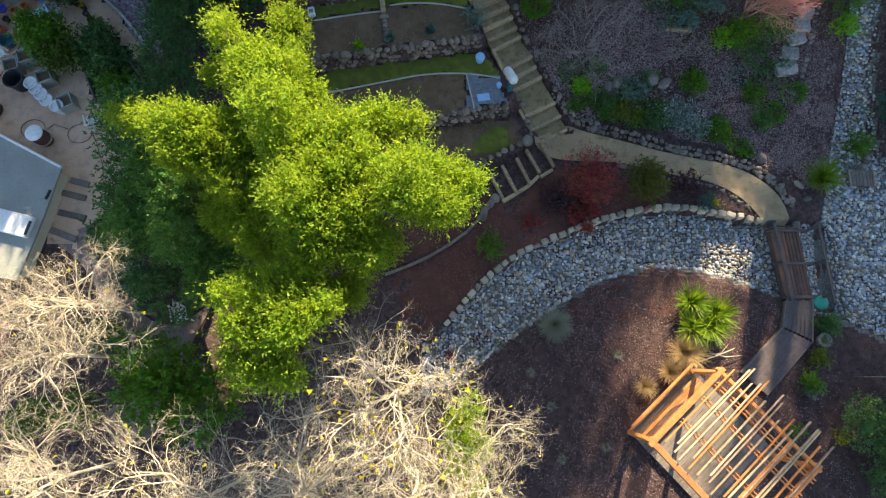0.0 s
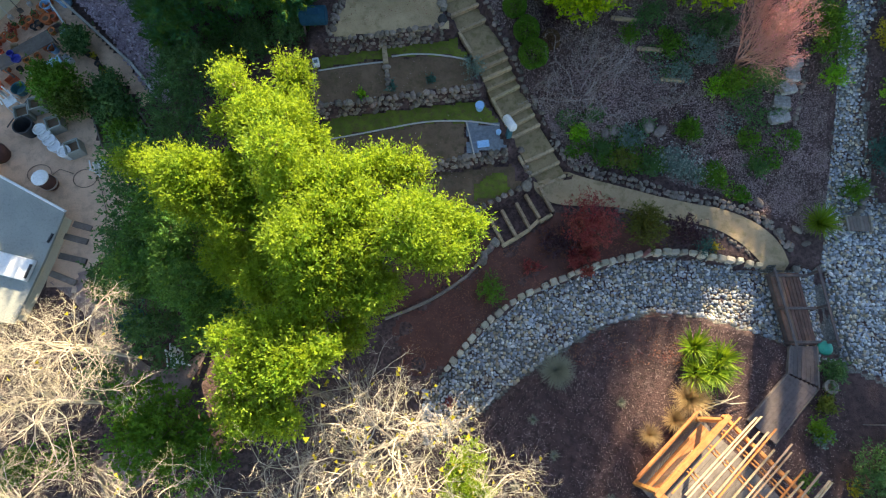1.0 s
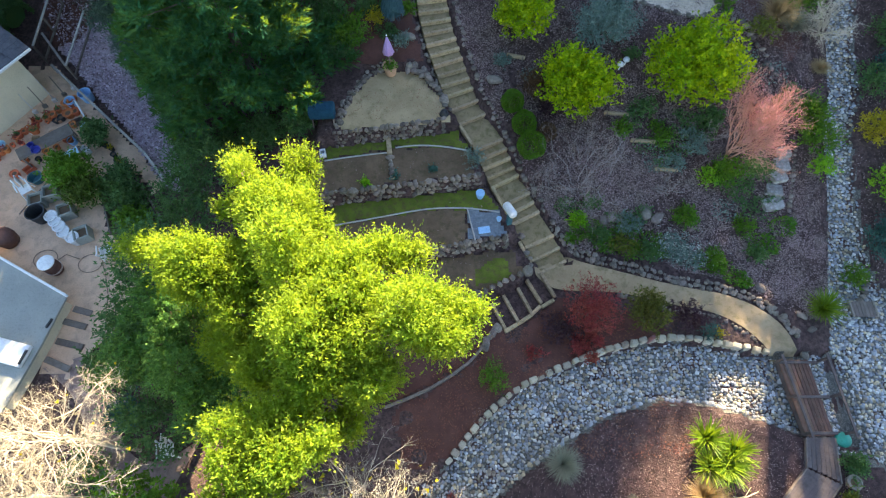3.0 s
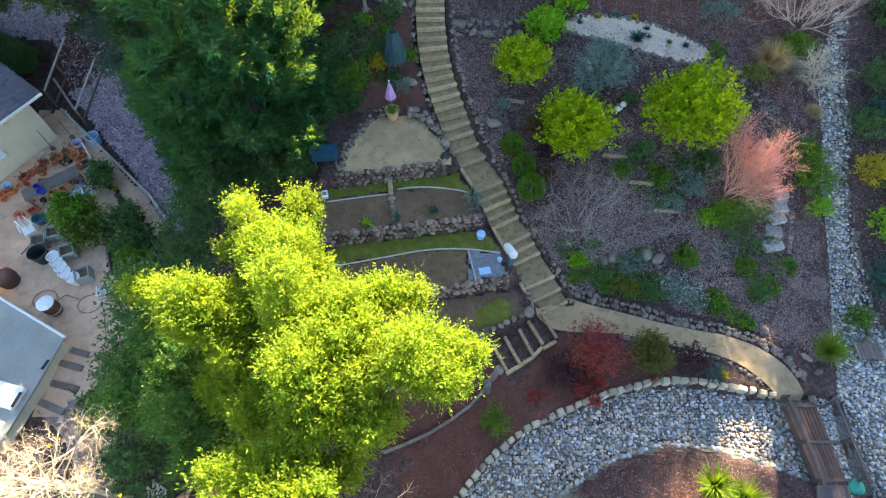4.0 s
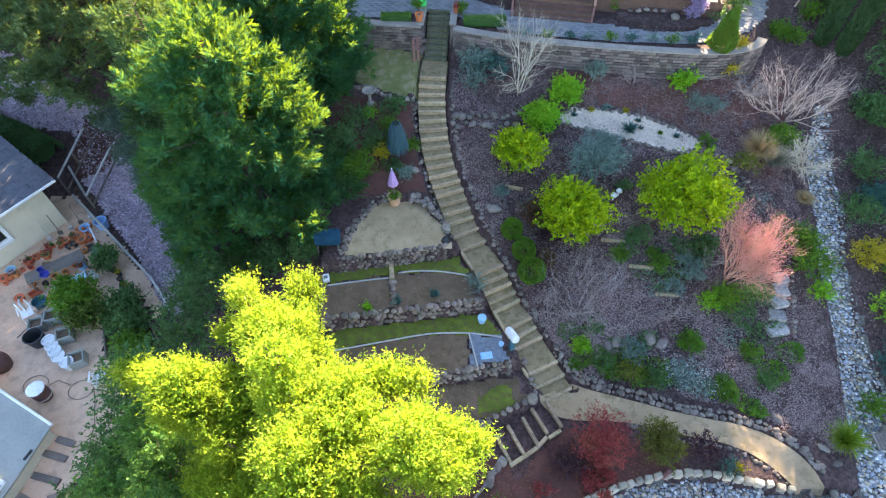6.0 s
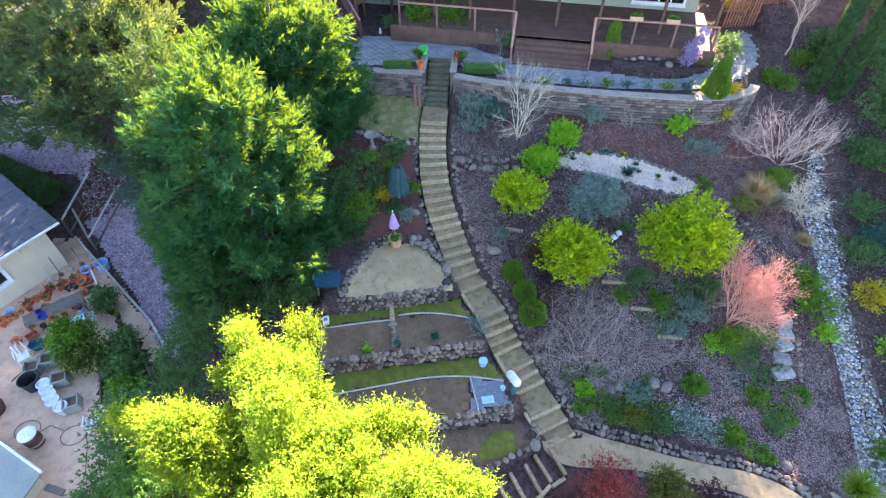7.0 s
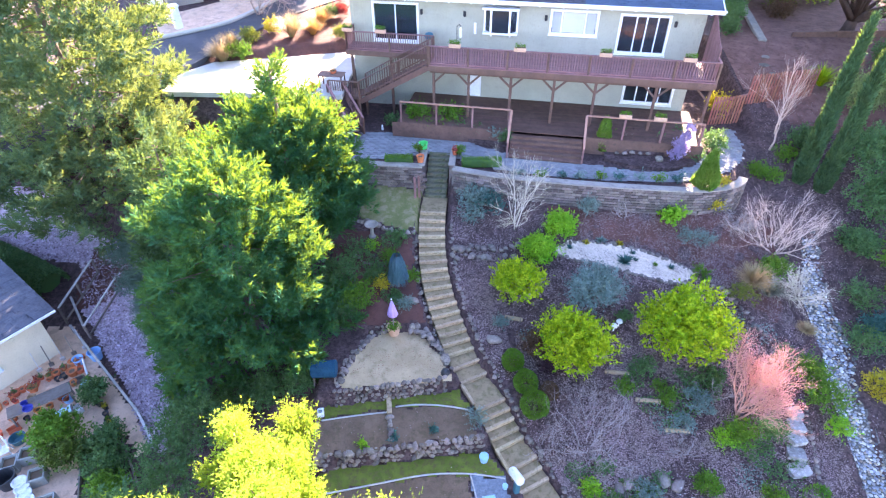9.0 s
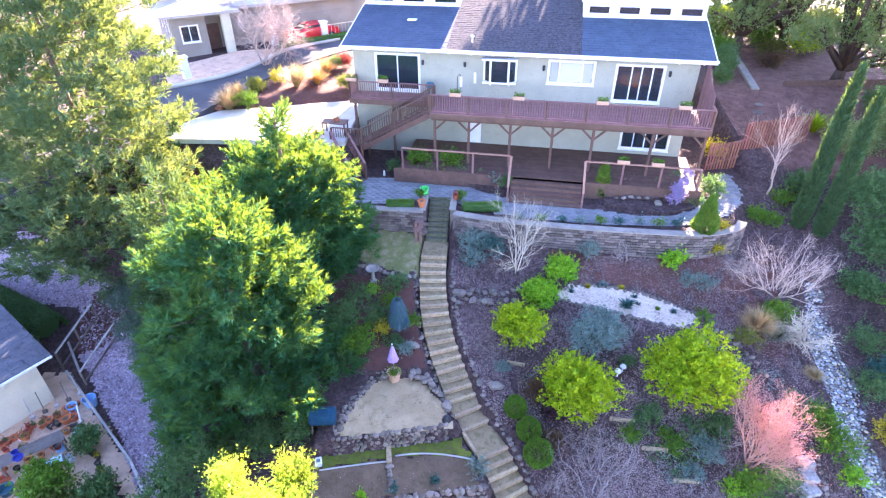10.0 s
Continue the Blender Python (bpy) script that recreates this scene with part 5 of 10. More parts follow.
conifer("conifer", (-7.4, 22.4, float(land(-7.4, 22.4))), 8.0, 3.8, 200000, NEEDLE, "broad dark green conifer with sunlit crown", 6, power=0.42, round_top=0.2, spray=0.46, leader=0.76)
conifer("conifer", (-10.9, 22.8, float(land(-10.9, 22.8))), 7.9, 3.2, 130000, NEEDLE, "dense green conifer between two larger ones", 9, power=0.45, round_top=0.2, spray=0.44, leader=0.9)
conifer("conifer", (-18.9, 26.6, float(land(-18.9, 26.6))), 18.5, 5.0, 340000, NEEDLE_OLIVE, "tall olive-green conifer with open sunlit crown", 7, power=0.5, round_top=0.6, spray=0.5, bottom=0.02, droop=0.45)
conifer("conifer", (-12.9, 21.6, float(land(-12.9, 21.6))), 8.8, 2.3, 70000, NEEDLE_DARK, "narrow dark conifer with yellowish plumes beside taller ones", 8, power=0.5, round_top=0.2, spray=0.46)


# ---- terraces, walls, creek, bridge ----


def stone_wall(name, line, z0, z1, label, r=0.13, jitter=0.04, rows=None):
    """A dry wall of rough stones along a line of (x, y)."""
    w = thing(name, label, "stone wall")
    pts = resample(line, r * 1.75)
    n = rows or max(1, round((z1 - z0) / (r * 1.35)))
    for j in range(n):
        z = z0 + (z1 - z0) * (j + 0.45) / n
        for k, p in enumerate(pts):
            if j and random.random() < 0.04:
                continue
            q = p + np.array([random.uniform(-jitter, jitter), random.uniform(-jitter, jitter)]) + (0.5 * (j % 2)) * (pts[min(k + 1, len(pts) - 1)] - p)
            stone_at(w, q[0], q[1] + 0.03 * j, z, r * random.uniform(0.8, 1.25), WALL_ROCKS)
    return w


def stone_row(name, line, label, r=0.1, step=1.9, jitter=0.03, sink=0.25, lift=0.0, lumps=None):
    w = thing(name, label, "stone edging")
    for p in resample(line, r * step):
        x, y = p[0] + random.uniform(-jitter, jitter), p[1] + random.uniform(-jitter, jitter)
        q = r * random.uniform(0.7, 1.35)
        stone_at(w, x, y, float(land(x, y)) + q * (0.7 - sink) + lift, q, lumps)
    return w


def line_y(f, x0, x1, dy=0.0, n=8): return [(x, float(f(x)) + dy) for x in np.linspace(x0, x1, n)]


stone_wall("terrace_wall", line_y(sand_y, -4.45, -0.1, -0.02), 1.8, 2.62, "rough stone wall holding the sandy terrace", 0.12)
stone_wall("terrace_wall", line_y(bed1_y, -4.9, 1.35), 1.1, 1.9, "rough stone wall between two planting terraces", 0.14)
stone_wall("terrace_wall", line_y(bed2_y, -2.4, 2.45), 0.5, 1.2, "rough stone wall below the gravel terrace", 0.14)
stone_wall("terrace_wall", [(-4.85, 11.1), (-5.1, 12.3), (-5.1, 13.5)], 1.6, 1.95, "low stone edge of the planting terrace", 0.12, rows=1)
stone_row("stone_edging", [(0.7, 7.15), (1.79, 7.65), (2.46, 8.0), (3.3, 8.4), (3.45, 8.8), (3.2, 9.5), (2.95, 10.1)], "boulder edging round the mossy terrace", 0.16, lift=0.05)
stone_row("stone_edging", [(-4.4, 13.9), (-4.15, 14.8), (-3.75, 15.8), (-3.2, 16.65), (-2.5, 16.95)], "rounded stones edging the sandy terrace", 0.13)
stone_row("stone_edging", [(-1.6, 16.95), (-0.9, 16.75), (-0.6, 16.1), (-0.1, 15.4), (0.15, 14.8)], "piled stones between sandy terrace and stairs", 0.16, step=1.4, jitter=0.1)
stone_row("stone_edging", [(-1.5, 16.8), (-0.8, 16.4), (-0.35, 15.7)], "piled stones between sandy terrace and stairs", 0.14, step=1.5, jitter=0.1, lift=0.16)
carpet("sandy_terrace", [(-4.35, 13.65), (-4.1, 14.9), (-3.7, 15.8), (-3.1, 16.6), (-2.2, 16.85), (-1.1, 16.7), (-0.45, 15.7), (0.05, 14.9), (0.2, 14.25)], PALE_SAND,
       "half-round terrace of pale sandy gravel", "terrace", height=2.5)
carpet("planting_bed", [(-4.95, 11.2), (1.25, 12.05), (0.95, 13.3), (-0.7, 13.4), (-2.1, 13.3), (-4.95, 12.7)], SOIL, "bare brown soil of a planting bed", height=1.82)
carpet("moss_strip", [(-4.95, 12.75), (-2.1, 13.35), (-0.7, 13.45), (0.95, 13.3), (0.45, 14.2), (-4.9, 13.4)], MOSS, "green moss strip in a terrace bed", height=1.83)
carpet("planting_bed", [(-4.6, 8.6), (0.85, 9.35), (0.85, 10.8), (-0.2, 10.85), (-2.5, 10.45), (-4.6, 10.0)], SOIL, "bare brown soil of a planting bed", height=1.12)
carpet("moss_strip", [(-4.7, 10.05), (-2.5, 10.5), (-0.2, 10.9), (2.1, 10.75), (1.9, 11.3), (1.5, 11.85), (-4.8, 10.95)], MOSS, "green moss strip in a terrace bed", height=1.13)
carpet("gravel_square", [(0.92, 9.5), (2.35, 9.7), (2.2, 10.7), (0.9, 10.85)], BLUE_GRAVEL, "square of blue-grey gravel", height=1.14)
carpet("moss_patch", [(0.2, 7.3), (1.8, 7.75), (3.1, 8.4), (2.7, 9.3), (1.4, 9.2), (-1.0, 8.7), (-1.0, 7.4)], SOIL, "earth terrace with moss", height=0.5)
carpet("moss_patch", [(1.2, 7.75), (2.0, 7.9), (2.6, 8.3), (2.5, 8.85), (1.7, 8.9), (1.2, 8.4)], MOSS, "bright green moss patch on the terrace", height=0.53)
carpet("soil_bed", [(-2.0, 3.4), (-0.76, 3.9), (0.25, 4.5), (1.25, 5.25), (1.9, 6.4), (0.5, 7.0), (-2.0, 6.4)], RED_MULCH, "reddish bare earth below the terraces", lift=0.03)
carpet("mulch_bed", [(-1.3, 1.0), (0.2, 1.5), (0.9, 2.4), (1.8, 3.4), (2.9, 4.15), (5.4, 5.2), (7.0, 5.75), (8.8, 6.0), (6.5, 7.3), (4.6, 7.5), (3.0, 6.3), (1.9, 6.0), (1.4, 5.0), (-1.9, 3.0)], RED_MULCH,
       "rust-red mulch between path and dry creek", lift=0.02)
# curved grey edging pipes in the beds
for nm, zz, pts in (("edging_pipe", 1.86, [(-4.93, 12.71), (-3.6, 12.95), (-2.45, 13.1), (-2.25, 13.12)]),
                    ("edging_pipe", 1.88, [(-2.05, 13.35), (-1.3, 13.47), (-0.4, 13.45), (0.3, 13.35), (0.96, 13.2)]),
                    ("edging_pipe", 1.17, [(-4.48, 10.08), (-2.48, 10.5), (-0.9, 10.85), (0.2, 10.92), (1.2, 10.88), (2.2, 10.71)])):
    single(nm, Shape().tube([(x, y, zz) for x, y in smooth_line(pts, 0.2)], 0.035, 6), PVC, "pale grey pipe edging a planting bed", "pipe", smooth=True)
single("edging_board", Shape().beam((0.9, 10.86, 1.18), (1.19, 9.45, 1.18), 0.05, 0.1, 0.01), PVC, "pale board edging the gravel square", "board")
dv = thing("divider", "weathered timber and stone divider across the bed", "divider")
part("timber", Shape().beam((-2.39, 14.0, 1.9), (-2.27, 13.0, 1.9), 0.2, 0.16, 0.02), TIMBER, dv)
for p in resample([(-2.25, 12.85), (-2.1, 11.9)], 0.2):
    stone_at(dv, p[0], p[1], 1.9, 0.14)
# side timbers of the landings
for a, b in (((1.12, 13.5, 1.82), (0.62, 14.4, 1.95)), ((1.95, 11.85, 1.2), (2.5, 10.75, 1.0)), ((3.0, 9.7, 0.55), (3.55, 8.65, 0.2))):
    single("edging_timber", Shape().beam(a, b, 0.13, 0.2, 0.02), TIMBER, "weathered timber along a stair landing", "timber")
# stones along both sides of the stairs and above the path
st_r = [(x + 0.8 + 0.03 * k, y + 0.12) for k, (x, y) in enumerate(STAIR[1:9])]
st_l = [(x - 0.78, y) for x, y in STAIR[4:9]]
stone_row("stone_edging", st_r, "grey stones lining the garden stairs", 0.095, step=1.35, jitter=0.1)
stone_row("stone_edging", st_l, "grey stones lining the garden stairs", 0.09, step=1.5, jitter=0.08)
stone_row("stone_edging", [(-4.5, 14.0), (-4.3, 14.8), (-3.9, 15.8), (-3.35, 16.7), (-2.6, 17.05)], "small stones packed round the sandy terrace", 0.08, step=1.3, jitter=0.1)
path_top = smooth_line([(4.3, 10.4), (4.75, 9.75), (5.3, 9.25), (6.12, 8.95), (7.25, 8.7), (9.45, 8.1), (11.67, 7.7), (12.9, 6.9), (13.5, 6.0)], 0.2)
stone_row("stone_edging", path_top, "rough stones edging the upper side of the path", 0.105, step=1.6, jitter=0.05)
stone_row("stone_edging", [(p[0] + 0.05, p[1] + 0.17) for p in path_top], "rough stones edging the upper side of the path", 0.095, step=1.7, jitter=0.07, lift=0.07)
stone_row("stone_edging", [(6.9, 7.6), (8.0, 7.35), (8.89, 7.0), (10.6, 6.75), (11.7, 6.0), (12.3, 5.3)], "small stones edging the lower side of the path", 0.08, step=2.0, jitter=0.05)
# white gravel bed with stone rim
WG = [(5.2, 20.75), (5.9, 21.0), (7.01, 20.95), (8.3, 20.85), (9.43, 20.6), (10.7, 20.2), (11.8, 19.6), (11.5, 19.25), (10.77, 19.0), (9.6, 19.3), (8.48, 19.6), (7.2, 19.95), (6.1, 20.15), (5.3, 20.4)]
carpet("gravel_bed", WG, WHITE_GRAVEL, "bed of white gravel with small succulents", "gravel bed", lift=0.06, step=0.06, ragged=0.03)
stone_row("stone_edging", smooth_line(WG[6:] + [(5.0, 20.6)], 0.2), "dark stones rimming the white gravel bed", 0.12, step=1.6, jitter=0.04)
stone_row("stone_edging", smooth_line(WG[:7], 0.2), "dark stones rimming the white gravel bed", 0.1, step=2.1, jitter=0.05)
stone_row("stone_edging", [(0.4, 20.6), (1.3, 20.75), (2.3, 20.7), (3.2, 20.8), (4.0, 20.9)], "row of pale boulders across the slope", 0.19, step=1.5, jitter=0.12)
stone_row("stone_edging", [(0.3, 20.3), (1.4, 20.35), (2.6, 20.35), (3.6, 20.5)], "row of pale boulders across the slope", 0.15, step=1.7, jitter=0.12)
stone_row("stone_edging", [(11.8, 19.5), (12.8, 18.6), (13.5, 17.5), (13.9, 16.5)], "stones edging the slope", 0.13, step=2.2, jitter=0.1)
# little lawn terrace at the foot of the upper stairs, with stone rim
carpet("lawn_patch", [(-4.4, 22.3), (-3.2, 22.0), (-2.3, 21.6), (-1.4, 21.7), (-1.15, 22.6), (-1.15, 24.3), (-4.4, 24.5)], WORN_LAWN, "worn grassy landing beside the stairs", lift=0.05)
stone_row("stone_edging", [(-4.6, 22.3), (-3.3, 21.8), (-2.4, 21.35), (-1.4, 21.4)], "stones rimming the grassy landing", 0.15, step=1.5, jitter=0.07)
stone_row("stone_edging", [(-4.4, 20.4), (-3.9, 20.1), (-3.2, 19.95), (-2.6, 20.2)], "stones rimming a small flower bed", 0.1, step=1.8)
carpet("mulch_bed", [(-5.5, 16.9), (-0.95, 17.2), (-1.3, 18.4), (-1.6, 19.9), (-1.7, 21.2), (-5.5, 21.8)], RED_MULCH, "red-brown mulch beside the stairs", lift=0.03)
carpet("mulch_slope", [(9.5, 20.9), (12.0, 19.8), (14.8, 17.0), (15.5, 19.0), (16.0, 22.5), (13.5, 22.2), (9.0, 22.2), (5.0, 22.6), (5.0, 21.3)], RED_MULCH, "red-brown mulch under the stone wall", lift=0.02)

# cut-stone blocks along the creek
edge = thing("stone_block_edging", "row of cut tan stone blocks along the dry creek", "stone edging")
bl = smooth_line(BLOCK_LINE[1:], 0.36)
for k, (p, q) in enumerate(zip(bl, bl[1:])):
    a = math.degrees(math.atan2(*(q - p)[::-1]))
    b = part("block", Shape().box((0, 0, 0), (random.uniform(0.23, 0.34), random.uniform(0.18, 0.27), random.uniform(0.28, 0.4)), 0, 0.04), BLOCK, edge)
    b.matrix_basis = pose((p[0] + q[0]) / 2 + random.uniform(-0.02, 0.02), (p[1] + q[1]) / 2 + 0.06 + random.uniform(-0.03, 0.03), -0.08 + random.uniform(-0.05, 0.05),
                          random.uniform(-7, 7), random.uniform(-7, 7), a + random.uniform(-10, 10))

# the same mulch coloured darker for shade, inside the creek's bend and beyond the walkway
SHADED_MULCH = surface("shaded_mulch", (0.045, 0.026, 0.025), (0.10, 0.058, 0.055), 1.6, 0.95, 1.0, 14.0, (0.03, 0.018, 0.016), 0.45, bump_dist=0.07)
carpet("mulch_island", [(-1.5, -2.4), (0.33, -1.15), (2.0, 0.05), (3.34, 1.05), (4.54, 1.85), (6.09, 2.7), (7.86, 3.2), (9.36, 3.15), (10.99, 2.75), (12.7, 2.1), (13.0, 1.6), (14.0, 1.75), (16.4, 0.6), (22.0, -1.6), (22.0, -8.0), (-1.5, -8.0)], SHADED_MULCH,
       "mulch inside the creek's bend, coloured darker for shade", lift=0.025)
# timber edge and side steps below the terraces
tw = smooth_line([(1.95, 6.3), (1.3, 5.15), (0.25, 4.35), (-0.76, 3.75), (-2.2, 3.2)], 0.9)
ret = thing("timber_edging", "grey timber board edging the sloping bed", "edging")
for p, q in zip(tw, tw[1:]):
    part("board", Shape().beam((*p, 0.06), (*q, 0.06), 0.1, 0.22, 0.015), GREY_WOOD, ret)
stone_row("stone_edging", [(2.0, 6.2), (1.75, 5.9), (1.5, 5.45)], "grey stones beside the side steps", 0.16, step=1.6)
ss = thing("side_steps", "short flight of timber-edged earth steps beside the path", "steps", kind="structure")
for k, (a, b) in enumerate((((4.35, 7.45), (3.85, 8.5)), ((3.8, 7.2), (3.28, 8.2)), ((3.4, 6.78), (2.9, 7.85)), ((2.85, 6.45), (2.32, 7.55)), ((2.35, 6.15), (1.85, 7.2)))):
    part("riser", Shape().beam((*a, 0.12 - 0.02 * k), (*b, 0.12 - 0.02 * k), 0.13, 0.2, 0.02), TIMBER, ss)
for k, (a, b) in enumerate((((4.3, 7.35), (3.8, 7.05)), ((3.75, 7.1), (3.35, 6.7)), ((3.35, 6.7), (2.8, 6.35)), ((2.8, 6.35), (2.3, 6.05)))):
    part("side_timber", Shape().beam((*a, 0.1), (*b, 0.1), 0.14, 0.18, 0.02), TIMBER, ss)

# dry creek: bed and stones
carpet("creek_bed", [*BLOCK_LINE, (14.4, 5.2), *CREEK_LOW[::-1]][0:len(BLOCK_LINE) + 1] + [(14.4, 1.8)] + CREEK_LOW[::-1], CREEK_BED, "grey bed of the dry creek", "creek bed", lift=0.01)
cl = [(c[0] - c[2] * 1.05, c[1]) for c in CREEK_UP]
crr = [(c[0] + c[2] * 1.05, c[1]) for c in CREEK_UP]
carpet("creek_bed", cl + crr[::-1], CREEK_BED, "grey bed of the dry creek", "creek bed", lift=0.012)


def creek_stones():
    rng = np.random.default_rng(11)
    base = [rock_mesh("creek_stone", 40 + k, CREEK_ROCK_S, 0.12, 0.68, 1) for k in range(6)]
    tmpl = []
    for me in base:
        co = np.empty(len(me.vertices) * 3)
        me.vertices.foreach_get("co", co)
        tmpl.append((co.reshape(-1, 3), np.array([tuple(p.vertices) for p in me.polygons])))
    pos = []
    step = 0.105
    for x in np.arange(-1.0, 14.6, step):
        for y in np.arange(-2.5, 6.2, step):
            px, py = x + rng.uniform(-0.04, 0.04), y + rng.uniform(-0.04, 0.04)
            if creek_low_depth(np.array(px), np.array(py)) > 0.45:
                pos.append((px, py))
    low = len(pos)
    for x in np.arange(13.6, 20.6, step):
        for y in np.arange(-1.0, 21.6, step):
            px, py = x + rng.uniform(-0.04, 0.04), y + rng.uniform(-0.04, 0.04)
            if creek_up_depth(np.array(px), np.array(py)) > 0.3 and creek_low_depth(np.array(px), np.array(py)) <= 0.45:
                pos.append((px, py))
    pos = np.array(pos)
    z = land(pos[:, 0], pos[:, 1])
    rim = (creek_low_depth(pos[:, 0], pos[:, 1]) < 0.75) & (pos[:, 0] < 12.5) & (pos[:, 1] < 4)
    th = thing("dry_creek", "dry creek of rounded grey, blue and tan river stones", "dry creek", kind="structure")
    single_i = [i for i in range(low) if 7.4 < pos[i, 0] < 11.6 and 3.6 < pos[i, 1] < 5.4][:290]
    chosen = set(single_i)
    vs, fs, n = [], [], 0
    for i, (x, y) in enumerate(pos):
        r = rng.uniform(0.038, 0.078) * (1.5 if rim[i] else 1.0) * (1.25 if rng.uniform() < 0.12 else 1)
        m = pose(x, y, float(z[i]) + r * 0.32 + rng.uniform(0, 0.02), rng.uniform(-20, 20), rng.uniform(-20, 20), rng.uniform(0, 360)) @ Matrix.Diagonal((r * rng.uniform(0.9, 1.35), r, r * 0.9, 1))
        k = int(rng.integers(0, 6))
        if i in chosen:
            ob = part("river_stone", base[k], None, th)
            ob.matrix_basis = m
        else:
            co, f = tmpl[k]
            mm = np.array(m)
            vs.append(co @ mm[:3, :3].T + mm[:3, 3])
            fs.append(f + n)
            n += len(co)
    v, f = np.concatenate(vs), np.concatenate(fs)
    me = bpy.data.meshes.new("river_stones")
    me.vertices.add(len(v))
    me.vertices.foreach_set("co", v.astype(np.float32).ravel())
    me.loops.add(len(f) * 3)
    me.loops.foreach_set("vertex_index", f.astype(np.int32).ravel())
    me.polygons.add(len(f))
    me.polygons.foreach_set("loop_start", np.arange(0, len(f) * 3, 3, dtype=np.int32))
    me.update(calc_edges=True)
    me.polygons.foreach_set("use_smooth", [True] * len(f))
    me.materials.append(CREEK_ROCK)
    tagged(part("river_stones", me, None, th), kind="stuff")


creek_stones()


def build_bridge():
    b = thing("footbridge", "weathered brown plank footbridge with a side rail", "bridge")
    l0, l1, r0, r1 = Vector((12.5, 5.0, 0.12)), Vector((12.82, 2.25, 0.12)), Vector((13.62, 5.0, 0.12)), Vector((13.82, 2.25, 0.12))
    for o in (0.06, 0.94):
        p, q = l0.lerp(r0, o), l1.lerp(r1, o)
        part("stringer", Shape().beam(p - Vector((0, 0, 0.17)), q - Vector((0, 0, 0.17)), 0.1, 0.24, 0.01), WALK_WOOD, b)
    n = 8
    for k in range(n):
        p, q = l0.lerp(r0, (k + 0.5) / n), l1.lerp(r1, (k + 0.5) / n)
        part("plank", Shape().beam(p + Vector((0, 0, random.uniform(-0.004, 0.004))), q, 0.122, 0.04, 0.006), BRIDGE_WOOD, b)
    for k in range(3):
        p, q = l0.lerp(l1, 0.04 + 0.46 * k), r0.lerp(r1, 0.04 + 0.46 * k)
        part("cross_timber", Shape().beam(p + Vector((0, 0, 0.045)), q + Vector((0.35, 0, 0.045)), 0.1, 0.05, 0.008), WALK_WOOD, b)
    for s, (p, q) in enumerate(((l0, l1), (r0 + Vector((0.35, 0, 0)), r1 + Vector((0.35, 0, 0))))):
        for k in range(3):
            c = p.lerp(q, 0.03 + 0.47 * k)
            part("post", Shape().box((c.x, c.y, 0.18 if s == 0 else 0.3), (0.09, 0.09, 0.7 if s == 0 else 0.95), 0, 0.01), WALK_WOOD, b)
            if s:
                part("bracket", Shape().beam((c.x - 0.45, c.y, 0.05), (c.x, c.y, 0.05), 0.08, 0.08, 0.01), WALK_WOOD, b)
        h = 0.5 if s == 0 else 0.78
        part("hand_rail", Shape().beam(p + Vector((0, 0.1, h - 0.12)), q + Vector((0, -0.1, h - 0.12)), 0.1, 0.05, 0.01), WALK_WOOD, b)
    w = thing("boardwalk", "grey plank walkway leading from bridge to pergola", "walkway", kind="structure")

    def boards(a0, b0, a1, b1, n):
        a0, b0, a1, b1 = (Vector((*p, 0.12)) for p in (a0, b0, a1, b1))
        for k in range(n):
            p, q = a0.lerp(a1, (k + 0.5) / n), b0.lerp(b1, (k + 0.5) / n)
            wd = ((a1 - a0).length + (b1 - b0).length) / 2 / n - 0.008
            part("plank", Shape().beam(p, q, wd, 0.04, 0.006), WALK_WOOD, w)

    boards((12.8, 2.22), (12.58, 1.25), (13.82, 2.22), (13.62, 0.75), 7)
    boards((12.55, 1.2), (10.85, -0.4), (13.58, 0.68), (11.7, -1.2), 7)
    for p, q in (((12.8, 2.2), (12.56, 1.2)), ((12.54, 1.2), (10.85, -0.4)), ((13.82, 2.2), (13.6, 0.7)), ((13.58, 0.68), (11.7, -1.2))):
        part("side_board", Shape().beam((*p, 0.06), (*q, 0.06), 0.05, 0.2, 0.01), GREY_WOOD, w)


WALK_WOOD = surface("walkway_planks", (0.075, 0.058, 0.055), (0.125, 0.10, 0.095), 2.0, 0.7, 0.4, 30.0, (0.06, 0.048, 0.045), 0.3, per_piece=0.1)
BRIDGE_WOOD = surface("bridge_planks", (0.085, 0.045, 0.033), (0.165, 0.092, 0.065), 3.0, 0.8, 0.4, 30.0, (0.11, 0.08, 0.06), 0.3, per_piece=0.25)
build_bridge()


